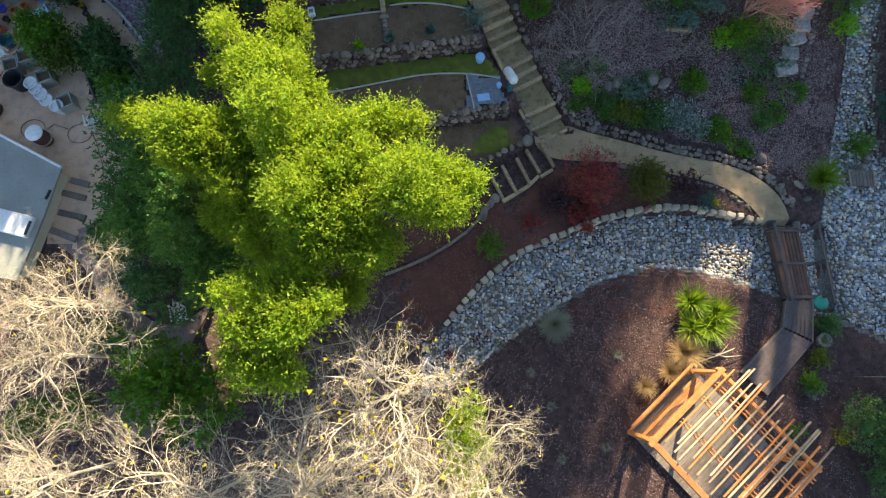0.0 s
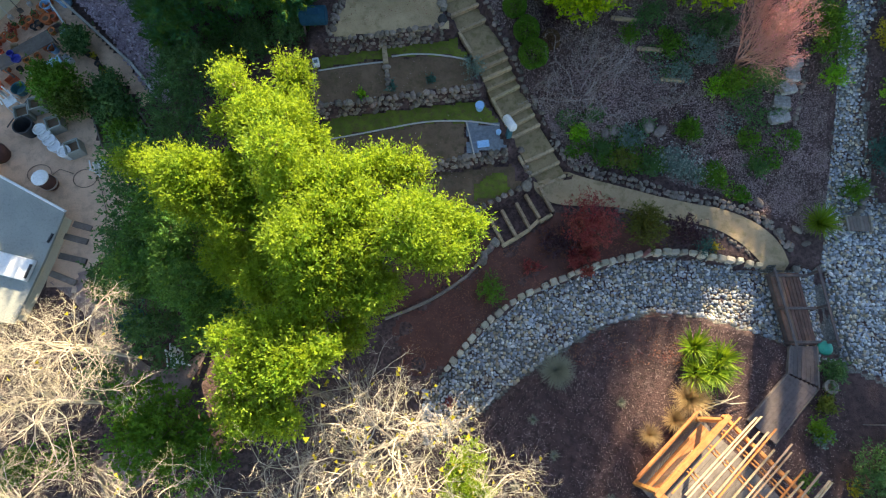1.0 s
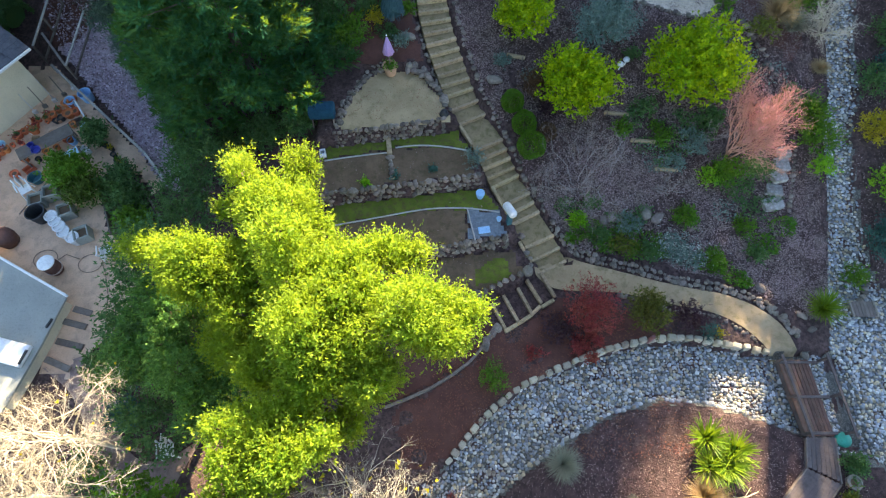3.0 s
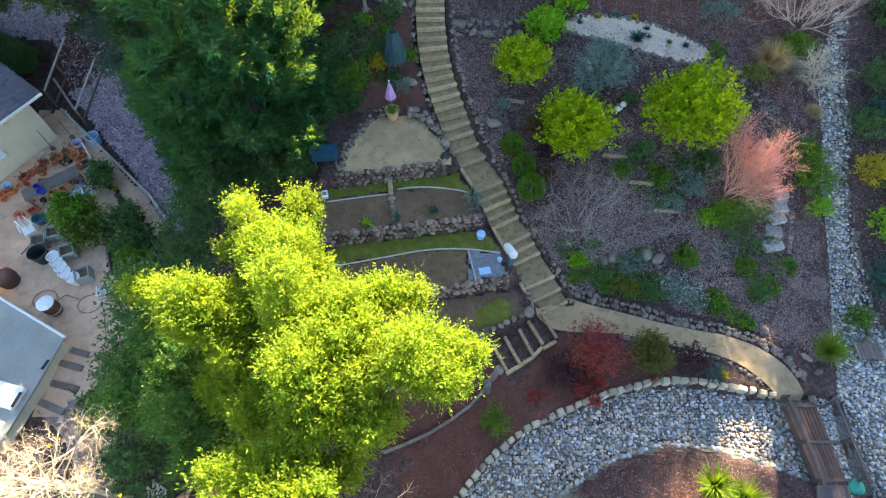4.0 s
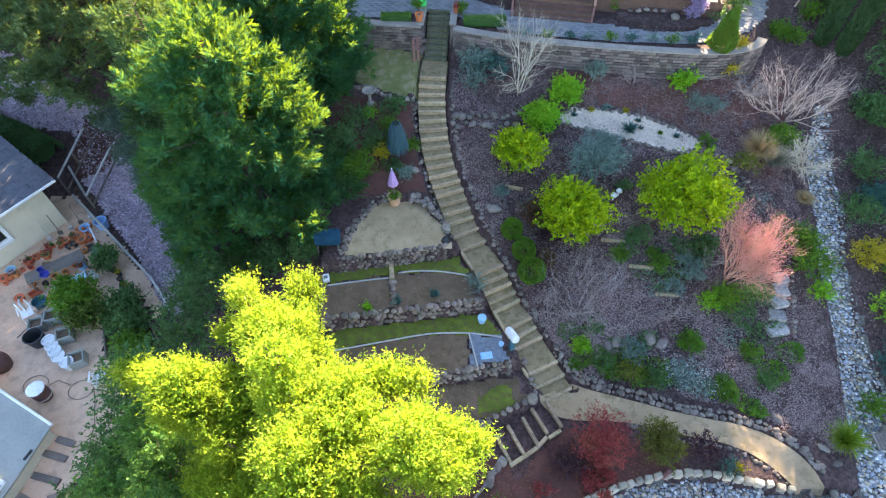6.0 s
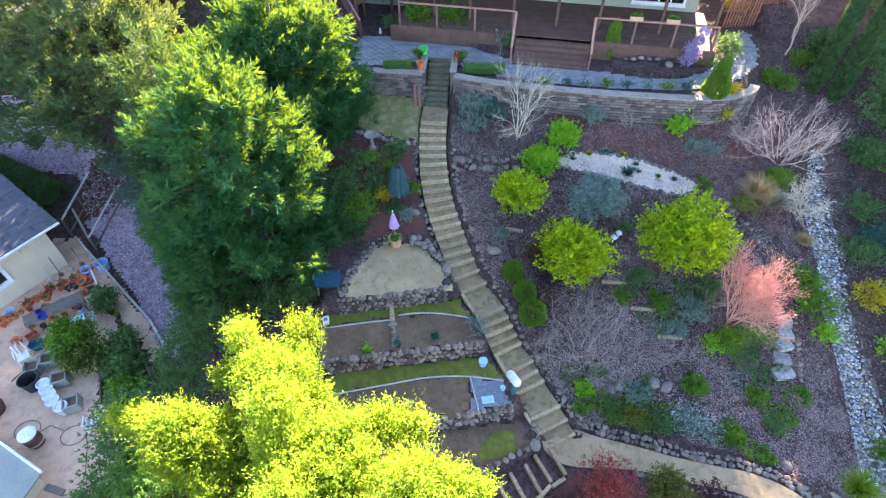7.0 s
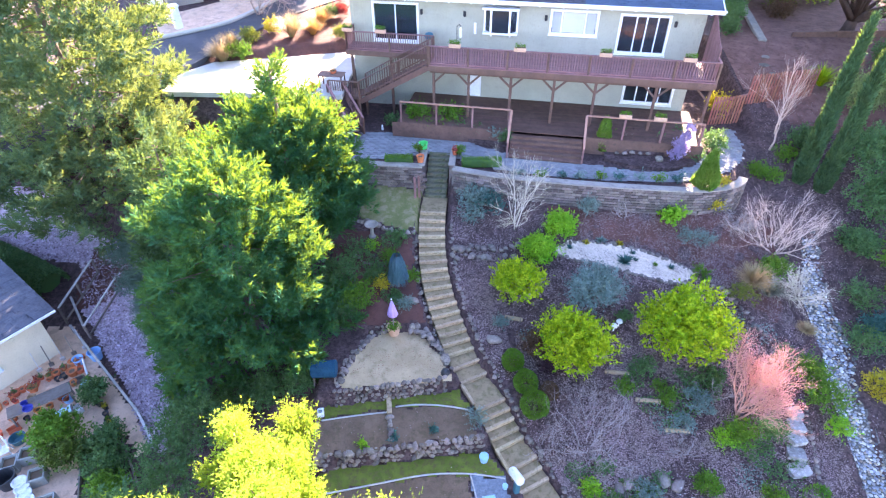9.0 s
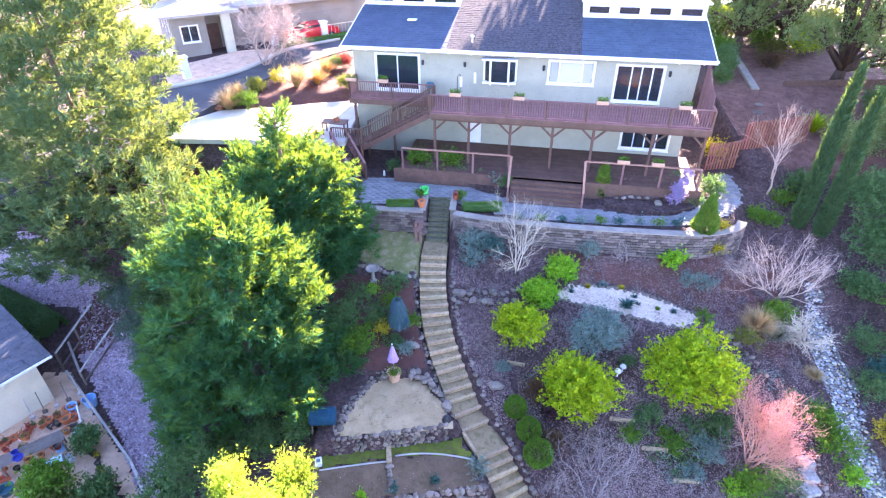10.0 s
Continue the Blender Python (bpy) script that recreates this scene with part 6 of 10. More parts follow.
def build_pergola():
    """Local x along the rafters, y across them."""
    ang = math.degrees(math.atan2(2.14, 2.32))
    p = thing("pergola", "sunlit cedar pergola with rafters and slatted railing", "pergola", at=(6.6, -2.5, 0), turn=ang)
    for k in range(26):
        part("floor_board", Shape().box((1.7, -0.1 - 0.155 * k, 0.16), (3.3, 0.145, 0.04), 0, 0.005), GREY_WOOD, p)
    part("rim", Shape().box((1.7, 0.0, 0.08), (3.35, 0.05, 0.2), 0, 0.01), CEDAR, p)
    posts = [(0.05, -0.05), (3.2, -0.05), (0.05, -4.0), (3.2, -4.0)]
    for x, y in posts:
        part("post", Shape().box((x, y, 1.2), (0.14, 0.14, 2.4), 0, 0.012), CEDAR, p)
    part("beam", Shape().box((1.6, 0.0, 2.42), (3.5, 0.16, 0.18), 0, 0.012), CEDAR, p)
    part("beam", Shape().box((1.6, -4.0, 2.42), (3.5, 0.16, 0.18), 0, 0.012), CEDAR, p)
    part("beam", Shape().box((0.0, -2.0, 2.42), (0.2, 4.3, 0.16), 0, 0.012), CEDAR, p)
    part("beam", Shape().box((3.2, -2.0, 2.42), (0.12, 4.3, 0.16), 0, 0.012), CEDAR, p)
    y = -0.22
    for k in range(17):
        a, b = random.uniform(0.1, 0.6), 3.35 + random.uniform(0.0, 0.75)
        part("rafter", Shape().beam((a, y, 2.55), (b, y + random.uniform(-0.06, 0.06), 2.55 + random.uniform(-0.01, 0.03)), random.uniform(0.028, 0.04), 0.09, 0.006), PALE_CEDAR if k % 5 else CEDAR, p)
        y -= 0.11 if k % 3 == 1 else random.uniform(0.24, 0.32)
    part("beam", Shape().box((1.6, -2.95, 2.5), (3.3, 0.15, 0.1), 0, 0.012), CEDAR, p)
    for x in (1.1, 2.1, 2.75):
        for dx in (0, 0.12):
            part("purlin", Shape().beam((x + dx, -0.15, 2.46), (x + dx, -4.2, 2.46), 0.04, 0.07, 0.006), CEDAR, p)
    # slatted railing along the outer side
    rl = new("railing")
    rl.parent = p
    part("top_rail", Shape().box((1.65, 0.32, 1.0), (3.1, 0.09, 0.05), 0, 0.008), CEDAR, rl)
    part("bottom_rail", Shape().box((1.65, 0.05, 0.3), (3.1, 0.06, 0.05), 0, 0.008), CEDAR, rl)
    for k in range(17):
        x = 0.2 + k * 0.18
        part("slat", Shape().beam((x, 0.05, 0.3), (x, 0.32, 0.98), 0.05, 0.03, 0.004), CEDAR, rl)
    seat = new("bench")
    seat.parent = p
    for k in range(4):
        part("seat_board", Shape().box((1.65, -0.2 - 0.11 * k, 0.55), (2.9, 0.1, 0.04), 0, 0.006), CEDAR, seat)
    lat = new("lattice")
    lat.parent = p
    for k in range(13):
        x = 0.25 + 0.11 * k
        part("slat", Shape().beam((x, -0.4, 0.25), (x + 0.25, -0.05, 1.9), 0.03, 0.02), PALE_CEDAR, lat)


PALE_CEDAR = surface("pale_cedar", (0.33, 0.235, 0.155), (0.49, 0.375, 0.265), 3.0, 0.75, 0.35, 35.0, (0.24, 0.17, 0.11), 0.35, per_piece=0.3)
build_pergola()


# curved stone retaining wall below the house
def build_retaining_wall():
    w = thing("retaining_wall", "curved grey ledgestone retaining wall with pale cap", "retaining wall", kind="structure")
    segs = [smooth_line([(-7.4, 25.6), (-4.5, 24.75), (-1.25, 24.45)], 0.2), smooth_line([(0.28, 24.2), (2.5, 23.45), (5.8, 22.85), (9.0, 22.4), (12.0, 22.1), (13.5, 22.4), (14.3, 22.85), (14.6, 23.3)], 0.2)]
    joined = Shape()
    shared = [Shape().box((0, 0, 0), (1, 1, 1), 0, 0.09).mesh("stone", WALL_STONE) for _ in range(1)]
    count = 0
    for si, sg in enumerate(segs):
        top = 6.62
        core, cap = Shape(), Shape()
        n = len(sg)
        tang = np.gradient(sg, axis=0)
        tang /= np.linalg.norm(tang, axis=1, keepdims=True)
        nor = np.stack([tang[:, 1], -tang[:, 0]], 1)  # towards the garden
        def strip(shape, d0, d1, z0, z1):
            b0 = len(shape.v)
            for p, m in zip(sg, nor):
                for d, z in ((d0, z0), (d1, z0), (d1, z1), (d0, z1)):
                    q = p + m * d
                    shape.v.append((q[0], q[1], z))
            for i in range(n - 1):
                for k in range(4):
                    a, c = b0 + 4 * i + k, b0 + 4 * i + (k + 1) % 4
                    shape.f.append((a, c, c + 4, a + 4))
            shape.f += [(b0, b0 + 1, b0 + 2, b0 + 3), tuple(b0 + 4 * (n - 1) + k for k in (3, 2, 1, 0))]
        strip(core, -0.22, 0.1, 4.3, top - 0.05)
        part("core", core, MORTAR, w)
        strip(cap, -0.26, 0.17, top - 0.045, top + 0.02)
        part("cap", cap, PALE_CAP, w)
        s = np.concatenate([[0], np.cumsum(np.linalg.norm(np.diff(sg, axis=0), axis=1))])
        for row in range(13):
            z = top - 0.13 - row * 0.15
            if z < 4.6:
                break
            d = random.uniform(0, 0.2)
            while d < s[-1] - 0.1:
                ln = random.uniform(0.22, 0.5)
                c = min(d + ln / 2, s[-1])
                x, y = np.interp(c, s, sg[:, 0]), np.interp(c, s, sg[:, 1])
                m = np.array([np.interp(c, s, nor[:, 0]), np.interp(c, s, nor[:, 1])])
                ang = math.degrees(math.atan2(m[0], -m[1]))
                mm = pose(x + m[0] * 0.1, y + m[1] * 0.1, z, 0, 0, ang + random.uniform(-2, 2)) @ Matrix.Diagonal((ln - 0.02, random.uniform(0.1, 0.17), random.uniform(0.115, 0.14), 1))
                if z > float(land(x + m[0] * 0.4, y + m[1] * 0.4)) - 0.1:
                    if si == 1 and 3.0 < x < 13.0 and count < 295:
                        part("stone", shared[0], None, w).matrix_basis = mm
                        count += 1
                    else:
                        joined.box((0, 0, 0), (1, 1, 1), 0, 0.09, mm)
                d += ln
    tagged(part("stones", joined, WALL_STONE_J, w), kind="stuff")
    # flanks of the upper stairs
    for x in (-1.22, 0.32):
        part("flank", Shape().box((x, 25.35, 5.6), (0.26, 1.9, 2.1), -5, 0.03), WALL_STONE, w)
        part("flank_cap", Shape().box((x, 25.35, 6.68), (0.34, 1.95, 0.07), -5, 0.02), PALE_CAP, w)


PALE_CAP = surface("cap_stone", (0.21, 0.185, 0.155), (0.30, 0.265, 0.22), 1.5, 0.9, 0.3, 30.0, (0.16, 0.14, 0.11), 0.3)
WALL_STONE_J = surface("wall_stone_joined", (0.095, 0.075, 0.066), (0.20, 0.165, 0.145), 2.5, 0.9, 0.5, 25.0, (0.17, 0.11, 0.085), 0.3, per_piece=0.42, islands=True)
build_retaining_wall()


# paver patio behind the wall
def build_patio():
    line = smooth_line([(-7.3, 25.9), (-4.5, 25.3), (-1.3, 25.9), (-0.35, 26.35), (0.4, 25.6), (2.5, 24.4), (5.8, 23.6), (9.0, 23.25), (11.8, 23.1), (13.9, 23.9), (15.4, 25.4), (16.1, 26.8), (16.3, 29.0)], 0.3)
    back = smooth_line([(-7.3, 28.6), (-4.5, 28.6), (-1.3, 28.4), (-0.35, 28.3), (1.4, 27.2), (3.2, 25.9), (5.8, 25.4), (9.0, 24.3), (11.0, 24.0), (12.8, 24.7), (14.0, 25.9), (14.8, 27.2), (15.3, 28.8)], 0.3)
    k = 60
    s = np.linspace(0, 1, k)
    l = np.stack([np.interp(s, np.linspace(0, 1, len(line)), line[:, c]) for c in (0, 1)], 1)
    r = np.stack([np.interp(s, np.linspace(0, 1, len(back)), back[:, c]) for c in (0, 1)], 1)
    sh = Shape()
    for p, q in zip(l, r):
        sh.v += [(*p, 6.455), (*q, 6.455)]
    for i in range(k - 1):
        sh.f.append((2 * i, 2 * i + 2, 2 * i + 3, 2 * i + 1))
    pt = single("patio", sh, PAVER, "grey paver patio curving in front of the house", "patio", kind="structure")
    pavers = Shape()
    poly = [tuple(p) for p in l] + [tuple(q) for q in r[::-1]]
    i = 0
    for yy in np.arange(22.5, 29.0, 0.22):
        i += 1
        for xx in np.arange(-7.5, 16.5, 0.42):
            x, y = xx + 0.21 * (i % 2), yy
            if in_poly(np.array(x), np.array(y), poly):
                pavers.box((x, y, 6.468 + random.uniform(-0.003, 0.003)), (0.405, 0.205, 0.03), -10)
    tagged(part("pavers", pavers, PAVER_J, pt), kind="stuff")


PAVER_J = surface("paver_joined", (0.17, 0.175, 0.18), (0.24, 0.24, 0.24), 1.5, 0.9, 0.3, 40.0, (0.15, 0.15, 0.155), 0.3, per_piece=0.12, islands=True)
build_patio()
# ---- garden planting ----
def citrus(x, y, r, h, seed, n=2600, mat=None, label="rounded citrus tree with glossy lime-green leaves"):
    z = float(land(x, y))
    rng = np.random.default_rng(seed)
    lobes = [(x + r * 0.5 * math.cos(a) * rng.uniform(0.7, 1.2), y + r * 0.5 * math.sin(a) * rng.uniform(0.7, 1.2), z + h * rng.uniform(0.5, 0.75), r * rng.uniform(0.42, 0.6)) for a in np.arange(0, 6.2, 0.7)]
    lobes.append((x, y, z + h * 0.8, r * 0.5))
    return broadleaf("citrus_tree", (x, y, z), lobes, n, 0.15, 0.05, mat or CITRUS, label, "citrus tree", 0.06, None, seed, 0.45, group="citrus trees on the slope", shoot=2.0)


citrus(5.25, 15.2, 1.55, 2.3, 21, 8000)
citrus(10.0, 15.9, 1.9, 2.5, 22, 11000)
citrus(3.2, 18.3, 1.15, 1.9, 23, 4200)
shrub("shrub", 4.4, 20.4, 0.85, 0.8, LIME, "bright lime-green low shrub on the slope", 5200, 0.1, 0.045, 24)
shrub("shrub", 5.5, 21.4, 0.7, 0.8, LIME, "bright lime-green low shrub on the slope", 4200, 0.1, 0.045, 25)
shrub("olive_bush", 6.75, 18.2, 1.3, 1.6, SAGE, "soft grey-green bush on the slope", 9000, 0.12, 0.022, 26, 7)
# clipped balls by the stairs, and low russet mounds beside them
def clipped_ball(x, y, r, leaf, label, seed):
    rng = np.random.default_rng(seed)
    z = float(land(x, y))
    t = thing("clipped_ball", label, "shrub", "clipped shrubs by the stairs", at=(x, y, z))
    part("stem", Shape().tube([(0, 0, -0.05), (0, 0, r * 0.6)], 0.04, 6), BARK, t)
    d = rng.normal(size=(5200, 3))
    d /= np.linalg.norm(d, axis=1, keepdims=True)
    p = d * (r * rng.uniform(0.82, 1.0, 5200) * (1 + 0.05 * np.sin(5 * d[:, 0] + 4 * d[:, 1])))[:, None] + np.array([0, 0, r * 0.9])
    tagged(part("crown", quads_mesh("crown", leaf_quads(rng, p, 0.055, 0.022, d, 0.9), leaf), None, t), kind="stuff")


for k, (x, y, r) in enumerate(((2.79, 15.12, 0.46), (3.25, 14.21, 0.5), (3.53, 13.3, 0.58))):
    clipped_ball(x, y, r, LEAF_MID, "clipped round mid-green shrub beside the stairs", 30 + k)
clipped_ball(4.19, 13.92, 0.38, BROWN_LEAF, "small rounded russet-brown shrub", 34)
shrub("russet_shrub", 3.75, 15.95, 0.7, 0.7, BROWN_LEAF, "mounded russet-brown shrub beside citrus trees", 2600, 0.08, 0.025, 35)
shrub("russet_shrub", 4.35, 15.0, 0.6, 0.6, PURPLE_LEAF, "dull purple mounded shrub under citrus trees", 1800, 0.08, 0.025, 36)
# lower bed
shrub("red_shrub", 5.6, 6.75, 1.15, 1.5, RED_LEAF, "red-leaved twiggy shrub above the creek", 7000, 0.075, 0.02, 41, 8)
bare_tree("red_twig_bush", (5.6, 6.3, 0), 1.3, 0.9, surface("red_twigs", (0.16, 0.04, 0.03), (0.26, 0.07, 0.05), 3.0), "fine red twigs of a low maple", 42, 3, 0.03, 5, 4, 0.5, category="shrub")
shrub("round_shrub", 7.75, 6.75, 0.85, 1.35, LEAF_YOLIVE, "dense rounded olive shrub with golden tips", 7000, 0.07, 0.025, 43, 6)
shrub("purple_shrub", 9.3, 6.65, 0.7, 0.7, PURPLE_LEAF, "dark purple-leaved low shrub", 1500, 0.08, 0.03, 44)
shrub("purple_shrub", 4.4, 6.1, 0.8, 0.6, PURPLE_LEAF, "dark purple-leaved low shrub", 1700, 0.08, 0.03, 45)
shrub("teal_plant", 10.15, 6.05, 0.35, 0.5, BLUE_GREEN, "small blue-green conifer seedling", 700, 0.08, 0.02, 46, 3)
shrub("small_plant", 10.55, 6.0, 0.16, 0.2, YELLOW_LEAF, "tiny yellow plant in the mulch", 120, 0.06, 0.03, 47, 1)
shrub("shrub", 1.75, 4.25, 0.55, 0.7, LEAF_MID, "small green shrub in red mulch", 1500, 0.08, 0.025, 48)
shrub("ground_cover", 3.4, 5.2, 0.5, 0.2, RED_LEAF, "low red ground cover in mulch", 500, 0.07, 0.03, 49)
shrub("ground_cover", 5.3, 5.5, 1.0, 0.22, RED_LEAF, "low red ground cover in mulch", 2600, 0.07, 0.03, 50)
# island inside the creek's bend
for k, (x, y, r, h) in enumerate(((9.2, 2.15, 0.55, 0.9), (9.75, 1.3, 0.75, 1.05), (9.15, 1.2, 0.6, 0.95), (10.1, 1.75, 0.55, 0.9))):
    grass_tuft("strap_plant", x, y, r, h, STRAP, "bright green strap-leaved clump in the sun", 170, 60 + k, 0.036, "strap-leaved clumps")
grass_tuft("ornamental_grass", 4.1, 1.3, 0.9, 0.75, PALE_GRASS, "pale grey-green ornamental grass tuft", 800, 66, 0.01, arch=0.8)
grass_tuft("ornamental_grass", 8.8, 0.3, 0.7, 0.9, STRAW, "straw-coloured ornamental grass in sunlight", 900, 67, 0.009)
grass_tuft("ornamental_grass", 8.25, -0.4, 0.6, 0.6, STRAW, "dry brown ornamental grass tuft", 500, 68, 0.009)
grass_tuft("ornamental_grass", 7.3, -0.9, 0.6, 0.5, STRAW, "dry brown ornamental grass tuft", 400, 69, 0.009)
for k, (x, y) in enumerate(((3.9, -1.6), (2.5, -2.6), (4.2, -3.4), (6.4, 0.2), (5.8, -3.0), (3.2, -0.4))):
    grass_tuft("weed_tuft", x, y, 0.3, 0.25, PALE_GRASS, "small dry weed in dark mulch", 90, 70 + k, 0.008, "weeds in the mulch")
# right of the bridge and along the upper creek
grass_tuft("strap_plant", 14.75, 7.0, 0.85, 0.9, STRAP, "green and yellow strap-leaved clump by the path", 220, 80, 0.032)
shrub("round_shrub", 16.45, 8.35, 0.5, 0.9, LEAF_MID, "dark green rounded shrub beside the creek", 1600, 0.08, 0.025, 81)
shrub("shrub", 17.7, 9.6, 1.15, 1.4, BLUE_GREEN, "large blue-green bush beside the creek", 4200, 0.11, 0.03, 82)
shrub("shrub", 18.2, 11.8, 0.8, 0.9, LIME, "bright green shrub by the creek", 1600, 0.11, 0.035, 83)
shrub("yellow_shrub", 17.75, 14.0, 0.8, 0.9, YELLOW_LEAF, "golden yellow shrub by the creek", 2000, 0.1, 0.03, 84)
shrub("shrub", 15.2, 13.6, 0.85, 1.1, LEAF_MID, "green shrub between steps and creek", 2400, 0.1, 0.03, 85)
shrub("shrub", 15.0, 14.6, 0.7, 1.0, LEAF_MID, "green shrub between steps and creek", 1800, 0.1, 0.03, 86)
shrub("shrub", 15.4, 12.6, 0.5, 0.7, LIME, "bright green shrub tip by the creek", 900, 0.1, 0.03, 87)
shrub("shrub", 17.8, 16.0, 0.9, 0.9, LEAF_DARK, "dark green shrub beyond the dry creek", 2000, 0.1, 0.03, 88)
shrub("shrub", 18.6, 18.0, 0.9, 1.0, LEAF_DARK, "dark green shrub beyond the dry creek", 2000, 0.1, 0.03, 89)
shrub("shrub", 19.0, 13.2, 0.9, 0.9, LEAF_MID, "green shrub beyond the dry creek", 1800, 0.1, 0.03, 90)
# pink tree with its underplanting
bare_tree("pink_tree", (11.7, 13.15, float(land(11.7, 13.15))), 5.3, 0.3, PINK_BARK, "leafless small tree with coral-pink sunlit twigs", 93, 5, 0.05, 5, 4, 1.0, PINK_LEAF, 4200, 0.04, twist=0.16, first=0.24, fan=0.48)
shrub("shrub", 11.4, 12.4, 0.75, 0.7, LEAF_MID, "green ground shrub under the pink tree", 2000, 0.1, 0.03, 92)
shrub("shrub", 12.8, 12.5, 0.65, 0.8, LEAF_DARK, "dark green ground shrub under the pink tree", 1800, 0.09, 0.03, 93)
# leafless bushes on the slope
bare_tree("bare_bush", (5.55, 12.0, float(land(5.55, 12.0))), 3.9, 1.15, GREY_BARK, "leafless grey branching bush on the slope", 95, 5, 0.028, 9, 3, 0.4, category="bush")
bare_tree("bare_bush", (9.2, 11.9, float(land(9.2, 11.9))), 1.2, 1.1, GREY_BARK, "small leafless grey bush on the slope", 96, 3, 0.03, 5, 4, 0.4, category="bush")
bare_tree("bare_bush", (11.2, 14.0, float(land(11.2, 14.0))), 1.3, 0.9, GREY_BARK, "small leafless twiggy bush", 97, 4, 0.03, 5, 3, 0.4, category="bush")
bare_tree("bare_tree", (3.35, 21.7, float(land(3.35, 21.7))), 3.6, 0.5, PALE_BARK, "small pale leafless tree below the stone wall", 98, 4, 0.04, 3, 4, 0.6, first=0.38, twist=0.14, fan=0.5)
bare_tree("bare_bush", (8.65, 22.0, float(land(8.65, 22.0))), 1.7, 0.5, GREY_BARK, "thin leafless shrub against the wall", 99, 3, 0.03, 5, 3, 0.6, category="bush")
bare_tree("bare_bush", (15.67, 20.6, float(land(15.67, 20.6))), 3.3, 0.85, PINK_TWIG, "pale leafless vase-shaped bush above the creek", 100, 5, 0.03, 10, 3, 0.55, category="bush", twist=0.16, fan=0.5, first=0.34)
bare_tree("bare_bush", (16.1, 18.4, float(land(16.1, 18.4))), 2.4, 0.7, PALE_BARK, "leafless tan twiggy bush beside the creek", 101, 4, 0.04, 6, 4, 0.5, category="bush")
bare_tree("bare_bush", (14.0, 21.6, float(land(14.0, 21.6))), 1.6, 0.9, GREY_BARK, "faint leafless purple-grey bush by the wall", 102, 4, 0.03, 6, 4, 0.4, category="bush")
grass_tuft("dry_grass", 14.1, 18.9, 1.0, 1.1, STRAW, "bronze and straw arching grass clump", 700, 103, 0.014)
grass_tuft("dry_grass", 14.7, 18.4, 0.8, 0.9, PALE_GRASS, "bronze and straw arching grass clump", 450, 104, 0.014)
grass_tuft("dry_grass", 15.75, 16.7, 0.6, 0.5, STRAW, "brown mound of dry grass", 800, 105, 0.008, arch=0.9)
shrub("shrub", 15.3, 19.5, 0.7, 0.9, LEAF_MID, "green shrub under bare twigs", 1500, 0.1, 0.03, 106)
shrub("shrub", 1.4, 23.0, 0.9, 0.9, SAGE, "blue-green shrub below the wall", 2600, 0.1, 0.028, 107)
shrub("shrub", 6.9, 22.2, 0.6, 0.8, SAGE, "grey-green shrub below the wall", 1400, 0.09, 0.02, 108)
shrub("shrub", 10.85, 21.7, 0.5, 0.6, LIME, "bright green leafy plant below the wall", 900, 0.14, 0.06, 109)
shrub("shrub", 11.5, 20.9, 0.6, 0.6, SAGE, "grey lavender bush below the wall", 1300, 0.09, 0.015, 110)
shrub("shrub", 12.4, 20.8, 0.55, 0.55, SAGE, "grey lavender bush below the wall", 1100, 0.09, 0.015, 111)
shrub("shrub", 13.0, 22.0, 0.25, 0.9, YELLOW_LEAF, "thin yellowish plant by the wall", 300, 0.09, 0.03, 112, 2)
shrub("shrub", 11.9, 19.4, 0.35, 0.45, LEAF_MID, "small green shrub at the gravel bed", 500, 0.09, 0.03, 113)
# succulents on the white gravel
for k, (x, y, r, m) in enumerate(((5.9, 20.7, 0.16, BLUE_GREEN), (8.45, 20.05, 0.34, BLUE_GREEN), (8.9, 20.5, 0.16, BLUE_GREEN), (9.0, 20.2, 0.14, BLUE_GREEN), (9.9, 20.0, 0.14, LEAF_MID), (10.6, 19.85, 0.17, BLUE_GREEN), (6.7, 20.9, 0.18, YELLOW_LEAF), (8.3, 20.85, 0.18, YELLOW_LEAF), (7.4, 20.95, 0.25, SAGE))):
    grass_tuft("succulent", x, y, r * 1.5, r * 1.4, m, "small blue-green rosette on white gravel" if m is BLUE_GREEN else "small plant on white gravel", 70, 120 + k, r * 0.17, "succulents on the gravel", arch=0.5)
# flowering ground cover above the path
for k, (x, y, r, m, lb) in enumerate(((9.2, 9.5, 0.85, SAGE, "mat of white-flowered ground cover"), (9.9, 9.0, 0.7, SAGE, "mat of white-flowered ground cover"), (10.9, 9.0, 0.6, LEAF_MID, "bright green ground cover by the path"), (7.2, 9.6, 0.7, LEAF_OLIVE, "low olive ground cover above the path"), (6.3, 10.0, 0.6, LEAF_DARK, "low green ground cover above the path"), (8.2, 9.3, 0.6, LEAF_DARK, "low dark ground cover above the path"), (5.4, 10.6, 0.4, LIME, "bright green low plant beside the stairs"), (9.75, 10.7, 0.5, LEAF_MID, "green rounded low shrub"))):
    shrub("ground_cover", x, y, r, 0.32 if k != 7 else 0.6, m, lb, 1500, 0.07, 0.025, 140 + k)
